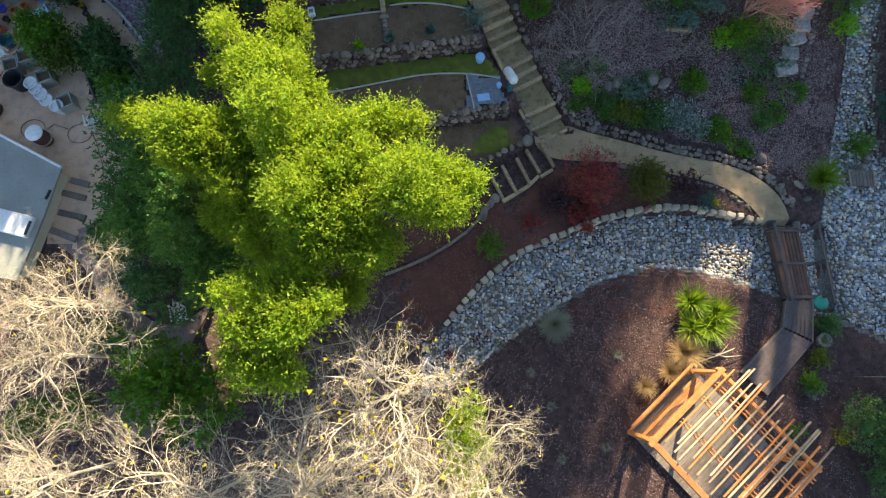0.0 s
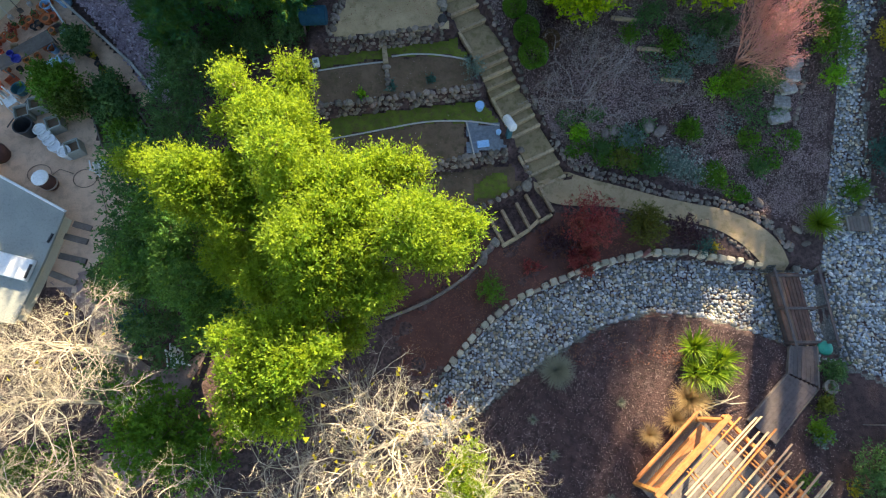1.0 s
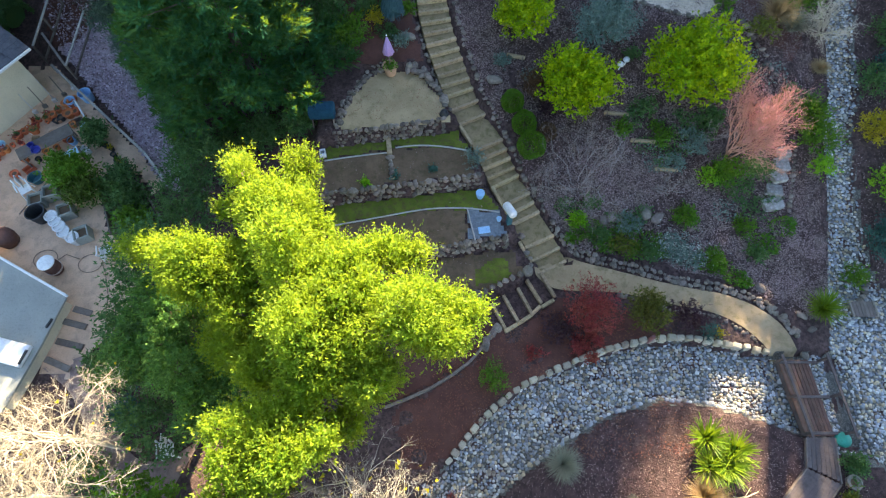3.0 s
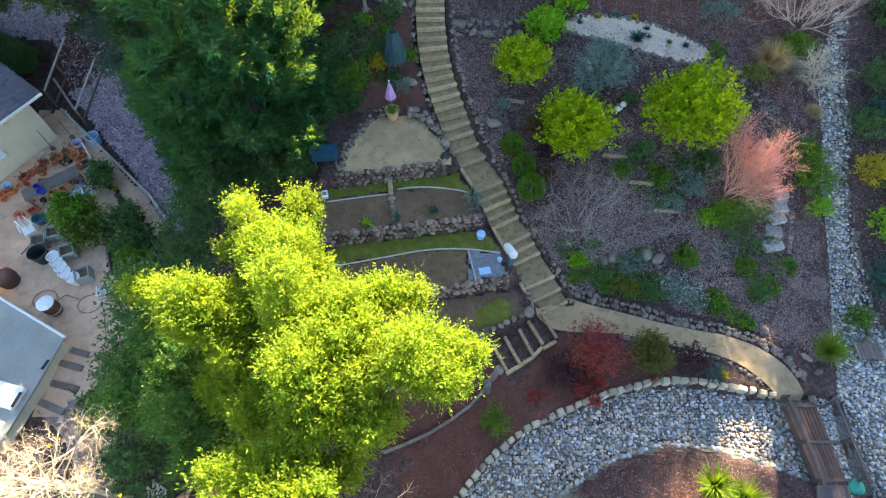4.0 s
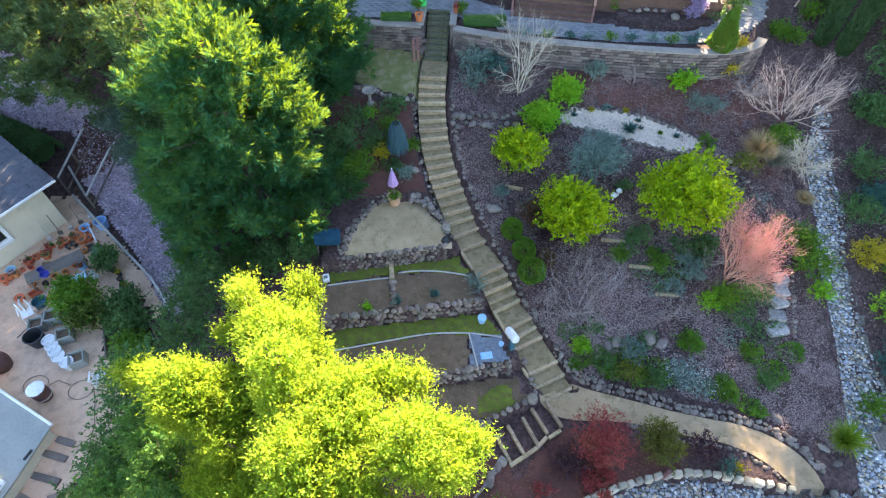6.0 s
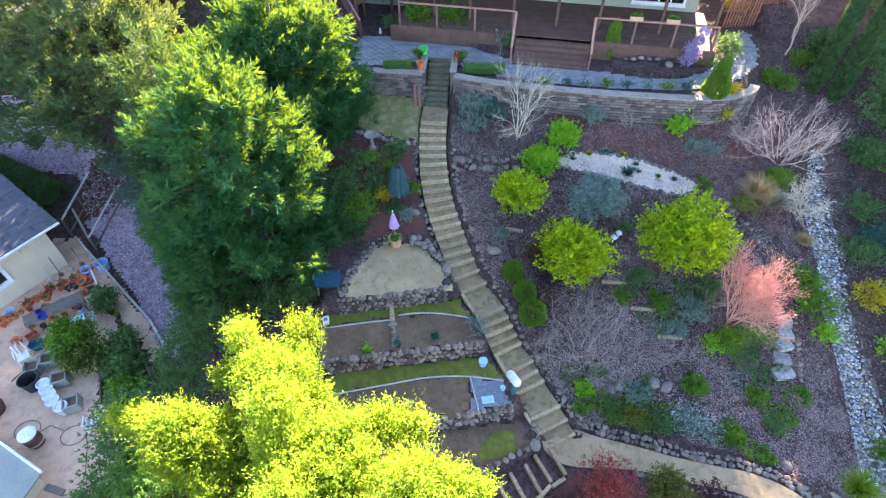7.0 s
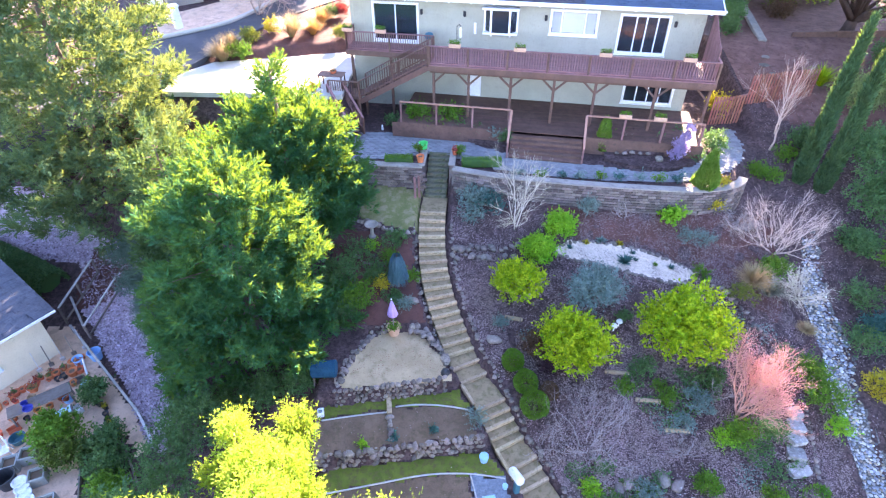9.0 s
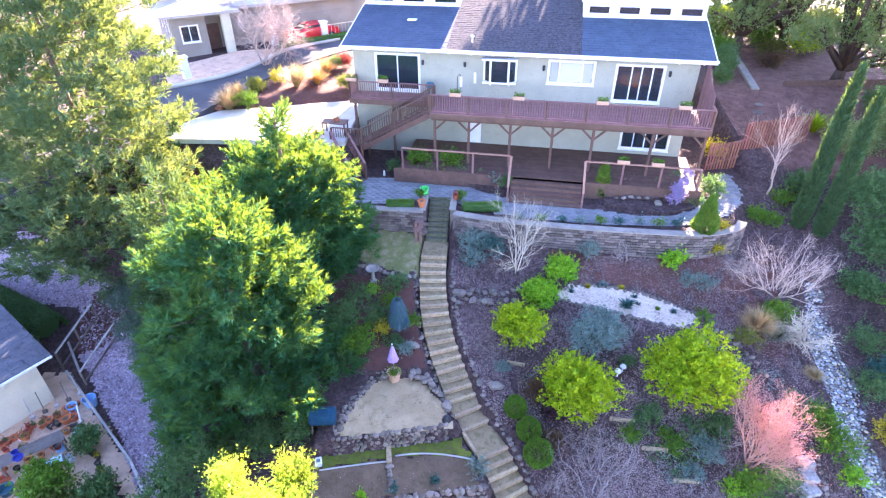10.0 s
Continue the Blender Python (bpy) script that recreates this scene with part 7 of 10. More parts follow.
for k, (x, y, r, h, m, lb) in enumerate((
        (8.9, 13.9, 0.8, 0.3, LEAF_MID, "patch of low green plants under a citrus tree"), (10.2, 13.6, 0.9, 0.3, SAGE, "low grey-green mat on the slope"),
        (8.2, 15.0, 0.6, 0.4, LEAF_DARK, "dark low shrub under a citrus tree"), (11.0, 14.6, 0.7, 0.4, LEAF_DARK, "dark low shrub under a citrus tree"),
        (7.4, 14.2, 0.6, 0.25, LEAF_MID, "patch of low green plants on the slope"), (9.4, 12.9, 0.6, 0.2, SAGE, "low grey-green mat on the slope"),
        (6.0, 11.3, 0.5, 0.3, LEAF_DARK, "low dark plant above the path"), (7.5, 10.4, 0.8, 0.3, SAGE, "low grey-green mat above the path"),
        (12.2, 10.4, 0.6, 0.3, LEAF_MID, "low green plant on the slope"), (12.6, 9.2, 0.5, 0.3, LEAF_DARK, "low dark plant near the path"),
        (10.8, 12.3, 0.5, 0.5, LIME, "bright green shrub under the pink tree"), (2.4, 17.0, 0.35, 0.25, SAGE, "small grey herb beside the stairs"),
        (7.9, 17.3, 0.4, 0.3, LEAF_DARK, "small dark plant on the slope"), (12.6, 16.9, 0.5, 0.4, SAGE, "grey-green tuft near the creek"),
        (13.4, 18.2, 0.6, 0.8, LEAF_OLIVE, "olive-green shrub beside the creek"), (14.9, 19.3, 0.7, 0.9, LEAF_MID, "green shrub beside the creek"),
        (-4.6, 17.4, 0.8, 0.9, LEAF_DARK, "dark shrub under the conifers"), (-5.4, 18.3, 1.0, 1.3, LEAF_DARK, "dark shrub under the conifers"),
        (-4.2, 20.4, 0.8, 0.8, LEAF_DARK, "dark shrub beside the small round bed"), (-2.7, 20.2, 0.5, 0.5, LEAF_MID, "green shrub beside the stairs"),
        (-5.2, 22.6, 0.9, 1.2, LEAF_DARK, "dark shrub beside the worn lawn"), (-1.9, 17.9, 0.35, 0.4, SAGE, "grey herb beside the stairs"),
        (2.2, 22.6, 0.8, 0.9, BLUE_GREEN, "blue-green shrub at the foot of the wall"), (1.2, 22.2, 0.6, 0.7, SAGE, "grey shrub at the foot of the wall"))):
    shrub("low_shrub", x, y, r, h, m, lb, int(2200 * r), 0.075, 0.026, 600 + k)
rngf = np.random.default_rng(5)
fx = np.concatenate([rngf.normal(9.3, 0.5, 420), rngf.normal(9.9, 0.5, 300)])
fy = np.concatenate([rngf.normal(9.5, 0.35, 420), rngf.normal(9.1, 0.3, 300)])
fp = np.stack([fx, fy, land(fx, fy) + rngf.uniform(0.25, 0.4, 720)], 1)
single("flowers", quads_mesh("flowers", leaf_quads(rngf, fp, 0.05, 0.025), FLOWER), None, "tiny white flowers over the ground cover", "flowers", kind="stuff")
# left of the stairs
shrub("shrub", -4.0, 18.0, 0.85, 1.1, LEAF_MID, "green rose bush beside the stairs", 2200, 0.1, 0.035, 150)
shrub("shrub", -4.9, 19.2, 0.9, 1.2, LEAF_DARK, "dark green shrub under the conifers", 2400, 0.1, 0.035, 151)
shrub("shrub", -3.4, 19.4, 0.6, 0.7, LEAF_DARK, "green strappy shrub beside the stairs", 1400, 0.1, 0.02, 152)
shrub("shrub", -1.6, 19.2, 0.35, 0.4, LEAF_MID, "low green plant against the stairs", 700, 0.08, 0.03, 153)
shrub("shrub", -3.6, 20.8, 0.45, 0.3, LIME, "bright green mound in a small bed", 1200, 0.06, 0.025, 154)
wr = np.random.default_rng(155)
wt = thing("weeping_conifer", "weeping blue-green conifer column beside the stairs", "conifer", at=(-2.24, 18.89, float(land(-2.24, 18.89))))
part("trunk", Shape().tube([(0, 0, -0.1), (0.05, 0, 1.0), (0, 0.05, 1.9)], [0.06, 0.045, 0.02], 6), BARK, wt)
wa, wh_ = wr.uniform(0, 6.283, 4200), wr.uniform(0.35, 1.0, 4200)
wrad = 0.16 + 0.3 * (1 - wh_ ** 2) * wr.uniform(0.3, 1.0, 4200)
wp = np.stack([np.cos(wa) * wrad, np.sin(wa) * wrad, wh_ * 1.95], 1)
tagged(part("foliage", quads_mesh("foliage", leaf_quads(wr, wp, 0.4, 0.016, np.stack([np.cos(wa) * 0.25, np.sin(wa) * 0.25, np.full(4200, -1.0)], 1), 0.22), TEAL_NEEDLE), None, wt), kind="stuff")
shrub("yellow_shrub", -2.95, 18.7, 0.35, 0.7, YELLOW_LEAF, "small golden-leaved shrub beside the stairs", 700, 0.09, 0.03, 156, 3)
shrub("shrub", -2.4, 21.1, 0.45, 0.5, LEAF_DARK, "green shrub among the rim stones", 900, 0.09, 0.03, 157)
shrub("shrub", 1.15, 12.7, 0.45, 0.45, SAGE, "grey-green herb bush at the bed's corner", 1000, 0.07, 0.02, 158, z=1.8)
shrub("seedling", -2.0, 11.95, 0.12, 0.18, BLUE_GREEN, "small seedling in the bed", 60, 0.08, 0.035, 159, 1)
shrub("seedling", -0.5, 12.3, 0.12, 0.18, BLUE_GREEN, "small seedling in the bed", 60, 0.08, 0.035, 160, 1)
shrub("seedling", -3.2, 11.7, 0.14, 0.18, LIME, "small seedling in the bed", 60, 0.08, 0.035, 161, 1)
# big trees below and beside the leafy tree
broadleaf("small_tree", (-4.1, 0.4, 0), limb((-4.95, 1.35, 7.6), (-3.3, 1.1, 7.9), 0.42, 0.34, 5) + limb((-4.95, 0.35, 7.4), (-3.4, 0.6, 7.9), 0.45, 0.42, 6) + limb((-4.7, -0.4, 7.1), (-3.5, -0.25, 7.4), 0.42, 0.38, 5) + limb((-4.3, 1.85, 7.7), (-3.0, 1.7, 7.8), 0.26, 0.26, 4) + limb((-3.4, 0.8, 8.0), (-2.5, 1.2, 8.1), 0.36, 0.28, 4),
          24000, 0.10, 0.027, LEAF_BRIGHT, "small sunlit yellow-green tree beside bare branches", trunk_r=0.1, seed=170, shell=0.25, shoot=5.5)
# lower foliage under the bright crown, its shade put into the leaf colour
broadleaf("shaded_foliage", (-8.2, 3.4, 0), limb((-9.9, 5.8, 3.0), (-9.2, 3.8, 2.5), 0.85, 0.75, 7) + limb((-8.3, 4.8, 3.4), (-7.2, 2.6, 2.8), 0.85, 0.75, 8) + limb((-7.4, 3.6, 3.6), (-4.2, 2.4, 3.2), 0.85, 0.7, 7) + limb((-9.4, 6.8, 3.2), (-7.6, 5.4, 3.8), 0.7, 0.8, 5),
          60000, 0.11, 0.03, LEAF_SHADE, "deep green lower foliage coloured for shade beneath the bright crown", trunk_r=0.14, seed=175, shell=0.35, shoot=4.0)
broadleaf("round_tree", (-9.6, -0.6, 0), [(-9.9, 0.0, 1.7, 0.9), (-8.9, -0.7, 1.9, 1.0), (-9.8, -1.2, 1.6, 0.9), (-8.3, -1.7, 1.6, 0.9), (-7.6, -1.0, 1.5, 0.8)], 10000, 0.13, 0.05, LEAF_MID, "bushy bright green citrus tree", trunk_r=0.1, seed=171)
broadleaf("dark_tree", (-10.6, 5.6, 0), [(-10.2, 5.0, 2.2, 1.2), (-10.6, 6.6, 2.4, 1.2), (-9.8, 3.2, 2.2, 1.1), (-10.8, 8.2, 2.6, 1.2), (-9.3, 2.3, 1.8, 1.0), (-11.4, 5.6, 1.5, 0.8)], 16000, 0.13, 0.04, LEAF_DARK, "shaded dark green tree under the bright crown", trunk_r=0.15, seed=172)
broadleaf("dark_tree", (-11.0, 11.6, 0), [(-10.4, 11.0, 2.0, 0.9), (-10.3, 12.4, 2.2, 0.9), (-9.4, 12.2, 2.4, 1.0), (-10.6, 13.8, 2.0, 0.8), (-9.9, 10.0, 2.0, 0.9)], 14000, 0.11, 0.03, LEAF_DARK, "grey-green shrubby tree beside the yard", trunk_r=0.12, seed=173)
broadleaf("hedge_tree", (-12.0, 18.2, 0.2), [(-12.1, 17.5, 2.0, 0.9), (-12.9, 19.0, 2.4, 1.0), (-13.6, 20.8, 2.8, 1.0), (-11.2, 15.8, 1.8, 0.9), (-11.9, 19.6, 3.0, 1.1)], 15000, 0.11, 0.025, SAGE_DARK, "grey-green feathery hedge beside the conifers", trunk_r=0.12, seed=174)
# sunlit leafless trees in the foreground
for k, (x, y, h, spread, stems) in enumerate(((-1.2, -0.9, 5.2, 0.75, 10), (0.9, -3.1, 4.8, 0.6, 7), (-3.9, -3.6, 5.6, 0.75, 8), (-6.6, -3.7, 5.4, 0.8, 8),
                                                  (-10.6, 1.7, 4.5, 0.5, 7), (-11.3, 0.2, 4.7, 0.6, 7), (-10.8, -3.2, 4.8, 0.65, 7), (-0.9, -3.8, 5.4, 0.75, 8))):
    bare_tree("bare_tree", (x, y, 0), h, spread, PALE_BARK, "leafless tree with tangled pale sunlit twigs", 180 + k, 6, 0.034, stems, 3, 0.35, YELLOW_LEAF, (190, 50, 80, 60, 10, 10, 20, 60)[k], 0.13, first=0.25, twist=0.22, fan=0.8, lift=5.6 if k == 0 else 4.2, group="leafless trees with pale twigs")
broadleaf("lime_bush", (0.8, -2.4, 0), limb((0.6, -1.2, 4.6), (0.9, -2.6, 4.8), 0.4, 0.4, 6, 0.5) + limb((0.2, -2.2, 4.8), (0.8, -3.4, 4.8), 0.4, 0.4, 5, 0.5), 9000, 0.09, 0.024, LEAF_BRIGHT, "sunlit lime-green bush among bare branches", "shrub", 0.06, None, 185, 0.35)
shrub("shrub", -12.2, 1.2, 0.9, 1.0, LEAF_DARK, "dark green bush beside the gravel path", 2200, 0.1, 0.035, 187)
shrub("shrub", -13.0, -1.6, 0.8, 0.8, LEAF_MID, "green bush behind bare branches", 1600, 0.1, 0.035, 188)
shrub("rose_tip", 0.25, 0.2, 0.2, 0.8, RED_LEAF, "reddish plant at the creek's end", 160, 0.07, 0.025, 189, 1)
# on the house's terrace
for x0, x1, y, lb in ((-3.2, -1.75, 25.0, "clipped dark green box hedge on the wall"), (0.75, 2.8, 24.75, "clipped green box hedge on the wall")):
    rng2 = np.random.default_rng(int(x1 * 10) + 60)
    n = 5200
    pos = np.stack([rng2.uniform(x0, x1, n), y + 0.1 * (x0 - 0.7) * 0 + rng2.uniform(-0.22, 0.22, n), 6.45 + rng2.uniform(0.02, 0.5, n)], 1)
    hg = thing("box_hedge", lb, "hedge", at=(0, 0, 0))
    part("core", Shape().box(((x0 + x1) / 2, y, 6.66), (x1 - x0 - 0.08, 0.36, 0.44), 0, 0.05), LEAF_DARK, hg)
    tagged(part("foliage", quads_mesh("foliage", leaf_quads(rng2, pos, 0.05, 0.02), LEAF_MID), None, hg), kind="stuff")
for k, (x, y) in enumerate(((-1.45, 25.9), (0.65, 25.7))):
    shrub("shrub", x, y, 0.32, 0.75, LEAF_MID, "rounded green shrub at the top of the stairs", 900, 0.06, 0.025, 200 + k, 3, z=6.45)
needle_column("dwarf_conifer", (12.4, 22.65, 6.45), 2.0, 0.62, 6500, LIME_CONIFER, "lime-green cone-shaped dwarf conifer on the wall", 210, 0.75, 0.1)
needle_column("dwarf_conifer", (8.3, 26.4, 6.45), 1.9, 0.42, 3600, LIME_CONIFER, "small upright lime conifer beside the steps", 211, 0.5, 0.1)
shrub("yellow_plant", 13.3, 22.75, 0.3, 0.35, YELLOW_LEAF, "yellow-green plant on the wall's edge", 500, 0.1, 0.03, 212, 3, z=6.45)
broadleaf("lilac_shrub", (11.85, 25.0, 6.6), [(11.7, 25.0, 7.0, 0.3), (11.95, 25.05, 7.3, 0.26), (11.75, 25.0, 7.6, 0.26), (11.95, 25.0, 8.0, 0.22), (12.05, 25.0, 8.4, 0.18)], 3600, 0.07, 0.03, LILAC_LEAF, "tall shrub covered in lilac blossom", "shrub", 0.03, None, 213, 0.4, shoot=1.5)
shrub("shrub", 14.3, 26.6, 0.75, 0.9, LEAF_DARK, "variegated dark green shrub by the porch", 1800, 0.1, 0.04, 214, z=6.45)
shrub("shrub", 13.0, 25.3, 0.5, 0.5, LEAF_DARK, "low dark green shrub in the round bed", 900, 0.07, 0.03, 215, z=6.45)
shrub("shrub", -1.75, 28.9, 0.75, 1.9, LEAF_MID, "rose bush against the porch", 1500, 0.1, 0.04, 216, 5, z=6.45)
shrub("shrub", 0.1, 28.6, 0.75, 1.8, LEAF_MID, "rose bush against the porch", 1500, 0.1, 0.04, 217, 5, z=6.45)
shrub("shrub", -3.1, 29.2, 0.5, 0.9, LEAF_DARK, "shaded shrub under the deck", 700, 0.1, 0.04, 218, 4, z=6.45)
bare_tree("bare_shrub", (9.6, 26.2, 6.45), 1.7, 0.5, PALE_BARK, "small pale leafless rose standard", 219, 3, 0.025, 3, 3, 0.6, category="shrub")
grass_tuft("bronze_grass", 10.7, 26.3, 0.45, 0.5, STRAW, "dry bronze grass in the round bed", 240, 220, 0.012, z=6.45)
for k, x in enumerate((3.6, 4.6, 5.7, 6.6, 7.6, 8.6, 9.5, 10.4, 11.3)):
    shrub("border_plant", x, 23.75 - 0.06 * x + 0.15, 0.24, 0.3, (SAGE, LEAF_MID, BLUE_GREEN)[k % 3], "small bedding plant along the wall", 160, 0.08, 0.03, 230 + k, 2, "bedding plants along the wall", z=6.46)
single("planting_bed", Shape().slab([(8.2, 25.3), (9.4, 24.55), (11.2, 24.2), (12.7, 24.85), (13.7, 25.9), (14.3, 27.4), (12.8, 28.0), (8.6, 27.2)], 6.3, 6.62), MULCH, "round mulched bed with stones before the porch", "planting bed", kind="structure")
single("planting_bed", Shape().slab([(9.0, 25.9), (11.2, 25.4), (12.6, 25.9), (13.8, 27.0), (13.4, 27.6), (8.6, 27.4)], 6.5, 6.85), MULCH, "round mulched bed with stones before the porch", "planting bed", kind="structure")
single("planting_bed", Shape().slab([(-1.9, 27.9), (0.5, 27.55), (2.2, 27.0), (3.2, 26.4), (3.6, 27.5), (-1.6, 28.7)], 6.3, 6.7), MULCH, "mulched bed along the porch with shrubs", "planting bed", kind="structure")
for k, (x, y, r, h, m) in enumerate(((0.8, 28.0, 0.4, 0.7, LEAF_DARK), (1.8, 27.6, 0.35, 0.6, LEAF_DARK), (2.7, 27.2, 0.35, 0.7, SAGE), (3.2, 26.9, 0.3, 0.6, LEAF_DARK), (-0.9, 28.2, 0.35, 0.6, LEAF_MID), (9.3, 27.0, 0.35, 0.5, LEAF_MID), (11.3, 26.6, 0.4, 0.5, LEAF_DARK), (12.6, 27.2, 0.45, 0.7, LEAF_DARK), (10.3, 27.0, 0.3, 0.5, PURPLE_LEAF))):
    shrub("porch_plant", x, y, r, h, m, "leafy plant in the bed before the porch", 600, 0.09, 0.035, 500 + k, 4, "plants before the porch", z=6.7)
for x, y, r in ((10.9, 25.0, 0.22), (11.9, 25.3, 0.25), (9.3, 25.6, 0.14), (9.7, 25.7, 0.16), (10.1, 25.6, 0.14), (10.5, 25.6, 0.15), (8.9, 25.6, 0.15)):
    ob = tagged(new("boulder", random.choice(ROCKS)), "pale boulder in the round mulched bed", "boulder", "boulders in the round bed")
    ob.matrix_basis = pose(x, y, 6.75, 0, 0, random.uniform(0, 360)) @ Matrix.Diagonal((r, r, r * 0.8, 1))
# right-hand side: cypresses, hedge, large trees behind
for k, (x, y, h) in enumerate(((18.34, 24.67, 8.4), (19.25, 24.1, 7.6))):
    needle_column("italian_cypress", (x, y, float(land(x, y))), h, 0.36, 14000, NEEDLE_DARK, "slender dark green columnar cypress", 240 + k, 0.45, 0.17, "cypress")
broadleaf("dark_tree", (21.5, 22.5, float(land(21.5, 22.5))), [(21.2, 22.4, 7.2, 1.3), (22.4, 23.0, 8.0, 1.4), (21.8, 21.4, 6.6, 1.2), (22.8, 21.8, 7.2, 1.3), (21.0, 23.6, 7.8, 1.2), (20.4, 22.4, 6.2, 0.9)], 13000, 0.13, 0.04, LEAF_DARK, "dense dark green tree at the garden's edge", trunk_r=0.14, seed=250)
broadleaf("dark_tree", (20.6, 17.2, float(land(20.6, 17.2))), [(20.4, 17.0, 4.6, 1.2), (21.4, 17.8, 5.0, 1.3), (20.8, 18.8, 5.4, 1.2), (21.6, 16.2, 4.4, 1.2)], 9000, 0.12, 0.035, LEAF_MID, "green bushy tree at the garden's edge", trunk_r=0.12, seed=251)
for k, (x, y, h, r, n) in enumerate(((26.8, 38.0, 13.0, 4.4, 26000), (22.5, 44.5, 12.0, 4.0, 20000), (30.5, 31.0, 14.0, 4.6, 26000), (27.0, 46.0, 13.0, 4.6, 20000), (25.5, 27.0, 11.0, 3.4, 22000))):
    z = float(land(x, y))
    rg = np.random.default_rng(260 + k)
    lobes = [(x + rg.normal() * r * 0.5, y + rg.normal() * r * 0.5, z + h * rg.uniform(0.22, 0.95), r * rg.uniform(0.26, 0.42)) for _ in range(17)]
    if k == 0:
        lobes += limb((23.0, 37.2, 13.0), (29.5, 37.8, 12.0), 0.8, 0.9, 8, 0.6) + limb((28.0, 36.8, 11.2), (31.0, 37.0, 10.6), 0.7, 0.8, 4, 0.5)
    broadleaf("background_tree", (x, y, z), lobes, int(n * (1.3 if k < 2 else 1.0)), 0.22, 0.055, LEAF_OAK, "large green shade tree behind the house", trunk_r=0.38, bark=DARK_BARK, seed=260 + k, group="shade trees behind the house")
# tall trees beyond the house: trunks show, unseen crowns added to dapple-shade the garden
for k, (x, y, lo, hi, wide) in enumerate(((12.5, 57.0, 26.6, 27.4, 2.0), (16.3, 57.0, 26.6, 27.6, 2.0), (19.8, 57.0, 25.5, 28.4, 1.8), (28.5, 54.5, 13.5, 21.0, 2.0),
                                          (33.0, 56.0, 14.5, 24.0, 2.0), (25.0, 55.0, 13.0, 19.0, 2.0), (37.0, 53.0, 14.5, 26.0, 2.0), (-11.3, 58.0, 13.0, 19.0, 2.0))):
    rg = np.random.default_rng(290 + k)
    lobes = [(x + float(np.clip(rg.normal() * 1.5, -wide, wide)), y + rg.normal() * 1.6, rg.uniform(lo, hi), rg.uniform(1.2, 1.9) if hi - lo > 4 else rg.uniform(0.9, 1.3)) for _ in range(24)]
    broadleaf("shade_caster_tree", (x, y, 9.4), lobes, 9000, 0.42, 0.17, LEAF_OAK, "tall tree behind the house, unseen crown added for shade", trunk_r=0.4, seed=290 + k, group="street trees behind the house")
bare_tree("bare_tree", (17.52, 26.8, float(land(17.52, 26.8))), 5.0, 0.06, PINK_TWIG, "slender pale leafless tree by the fence", 270, 5, 0.03, 3, 3, 0.9, first=0.3, fan=0.5, twist=0.1, lift=1.0)
shrub("yellow_shrub", 15.9, 30.6, 0.7, 1.6, YELLOW_LEAF, "sunlit yellow-green shrub behind the fence", 1800, 0.12, 0.04, 271)
for k, (x, y, r) in enumerate(((17.0, 24.9, 0.6), (18.2, 26.2, 0.7), (16.3, 25.2, 0.45))):
    shrub("shrub", x, y, r, 0.5, LEAF_MID, "trailing green shrub beside the patio", 1100, 0.1, 0.035, 275 + k)
grass_tuft("strap_plant", 22.0, 31.5, 0.9, 1.2, CITRUS, "sunlit yellow-green strap plant in mulch", 300, 280, 0.03)
SLOPE_MULCH = surface("slope_mulch", (0.12, 0.058, 0.045), (0.23, 0.12, 0.095), 1.2, 0.95, 0.9, 20.0, (0.09, 0.045, 0.035), 0.4, bump_dist=0.05)
# red-brown ground with bushes beside and behind the house
carpet("mulch_slope", [(17.4, 31.2), (19.0, 28.6), (22.0, 27.5), (33.0, 28.0), (36.0, 46.0), (21.0, 46.5), (19.6, 40.0), (17.4, 36.0)], SLOPE_MULCH, "red-brown mulched slope beside the house", lift=0.05, step=0.3)
for k, (x, y, r, h, m, lb) in enumerate(((19.5, 39.4, 0.7, 1.6, LEAF_DARK, "dark green bush beside the house"), (20.2, 41.2, 0.8, 1.8, LEAF_DARK, "dark green bush beside the house"), (21.1, 43.6, 0.8, 1.7, LEAF_MID, "green bush beside the house"), (18.6, 37.4, 0.6, 1.2, LEAF_DARK, "dark green bush beside the house"),
                                         (24.6, 43.2, 1.0, 1.5, LEAF_YOLIVE, "dry olive bush on the slope"), (23.6, 41.0, 0.8, 1.0, BROWN_LEAF, "russet bush on the slope"), (27.4, 43.8, 1.3, 2.0, CITRUS, "sunlit yellow-green bush on the slope"), (28.8, 44.6, 1.2, 1.8, LEAF_OLIVE, "olive bush on the slope"),
                                         (24.6, 54.0, 1.5, 1.8, CITRUS, "sunlit yellow-green hedge by the road"), (27.6, 55.0, 1.5, 1.7, CITRUS, "sunlit yellow-green hedge by the road"), (26.9, 33.0, 1.2, 1.8, LEAF_DARK, "dark bush below the trees"), (28.6, 31.0, 1.3, 2.0, BLUE_GREEN, "blue-green bush below the trees"))):
    shrub("slope_bush", x, y, r, h, m, lb, int(3400 * r), 0.13, 0.045, 740 + k, 7, "bushes on the slope beside the house")
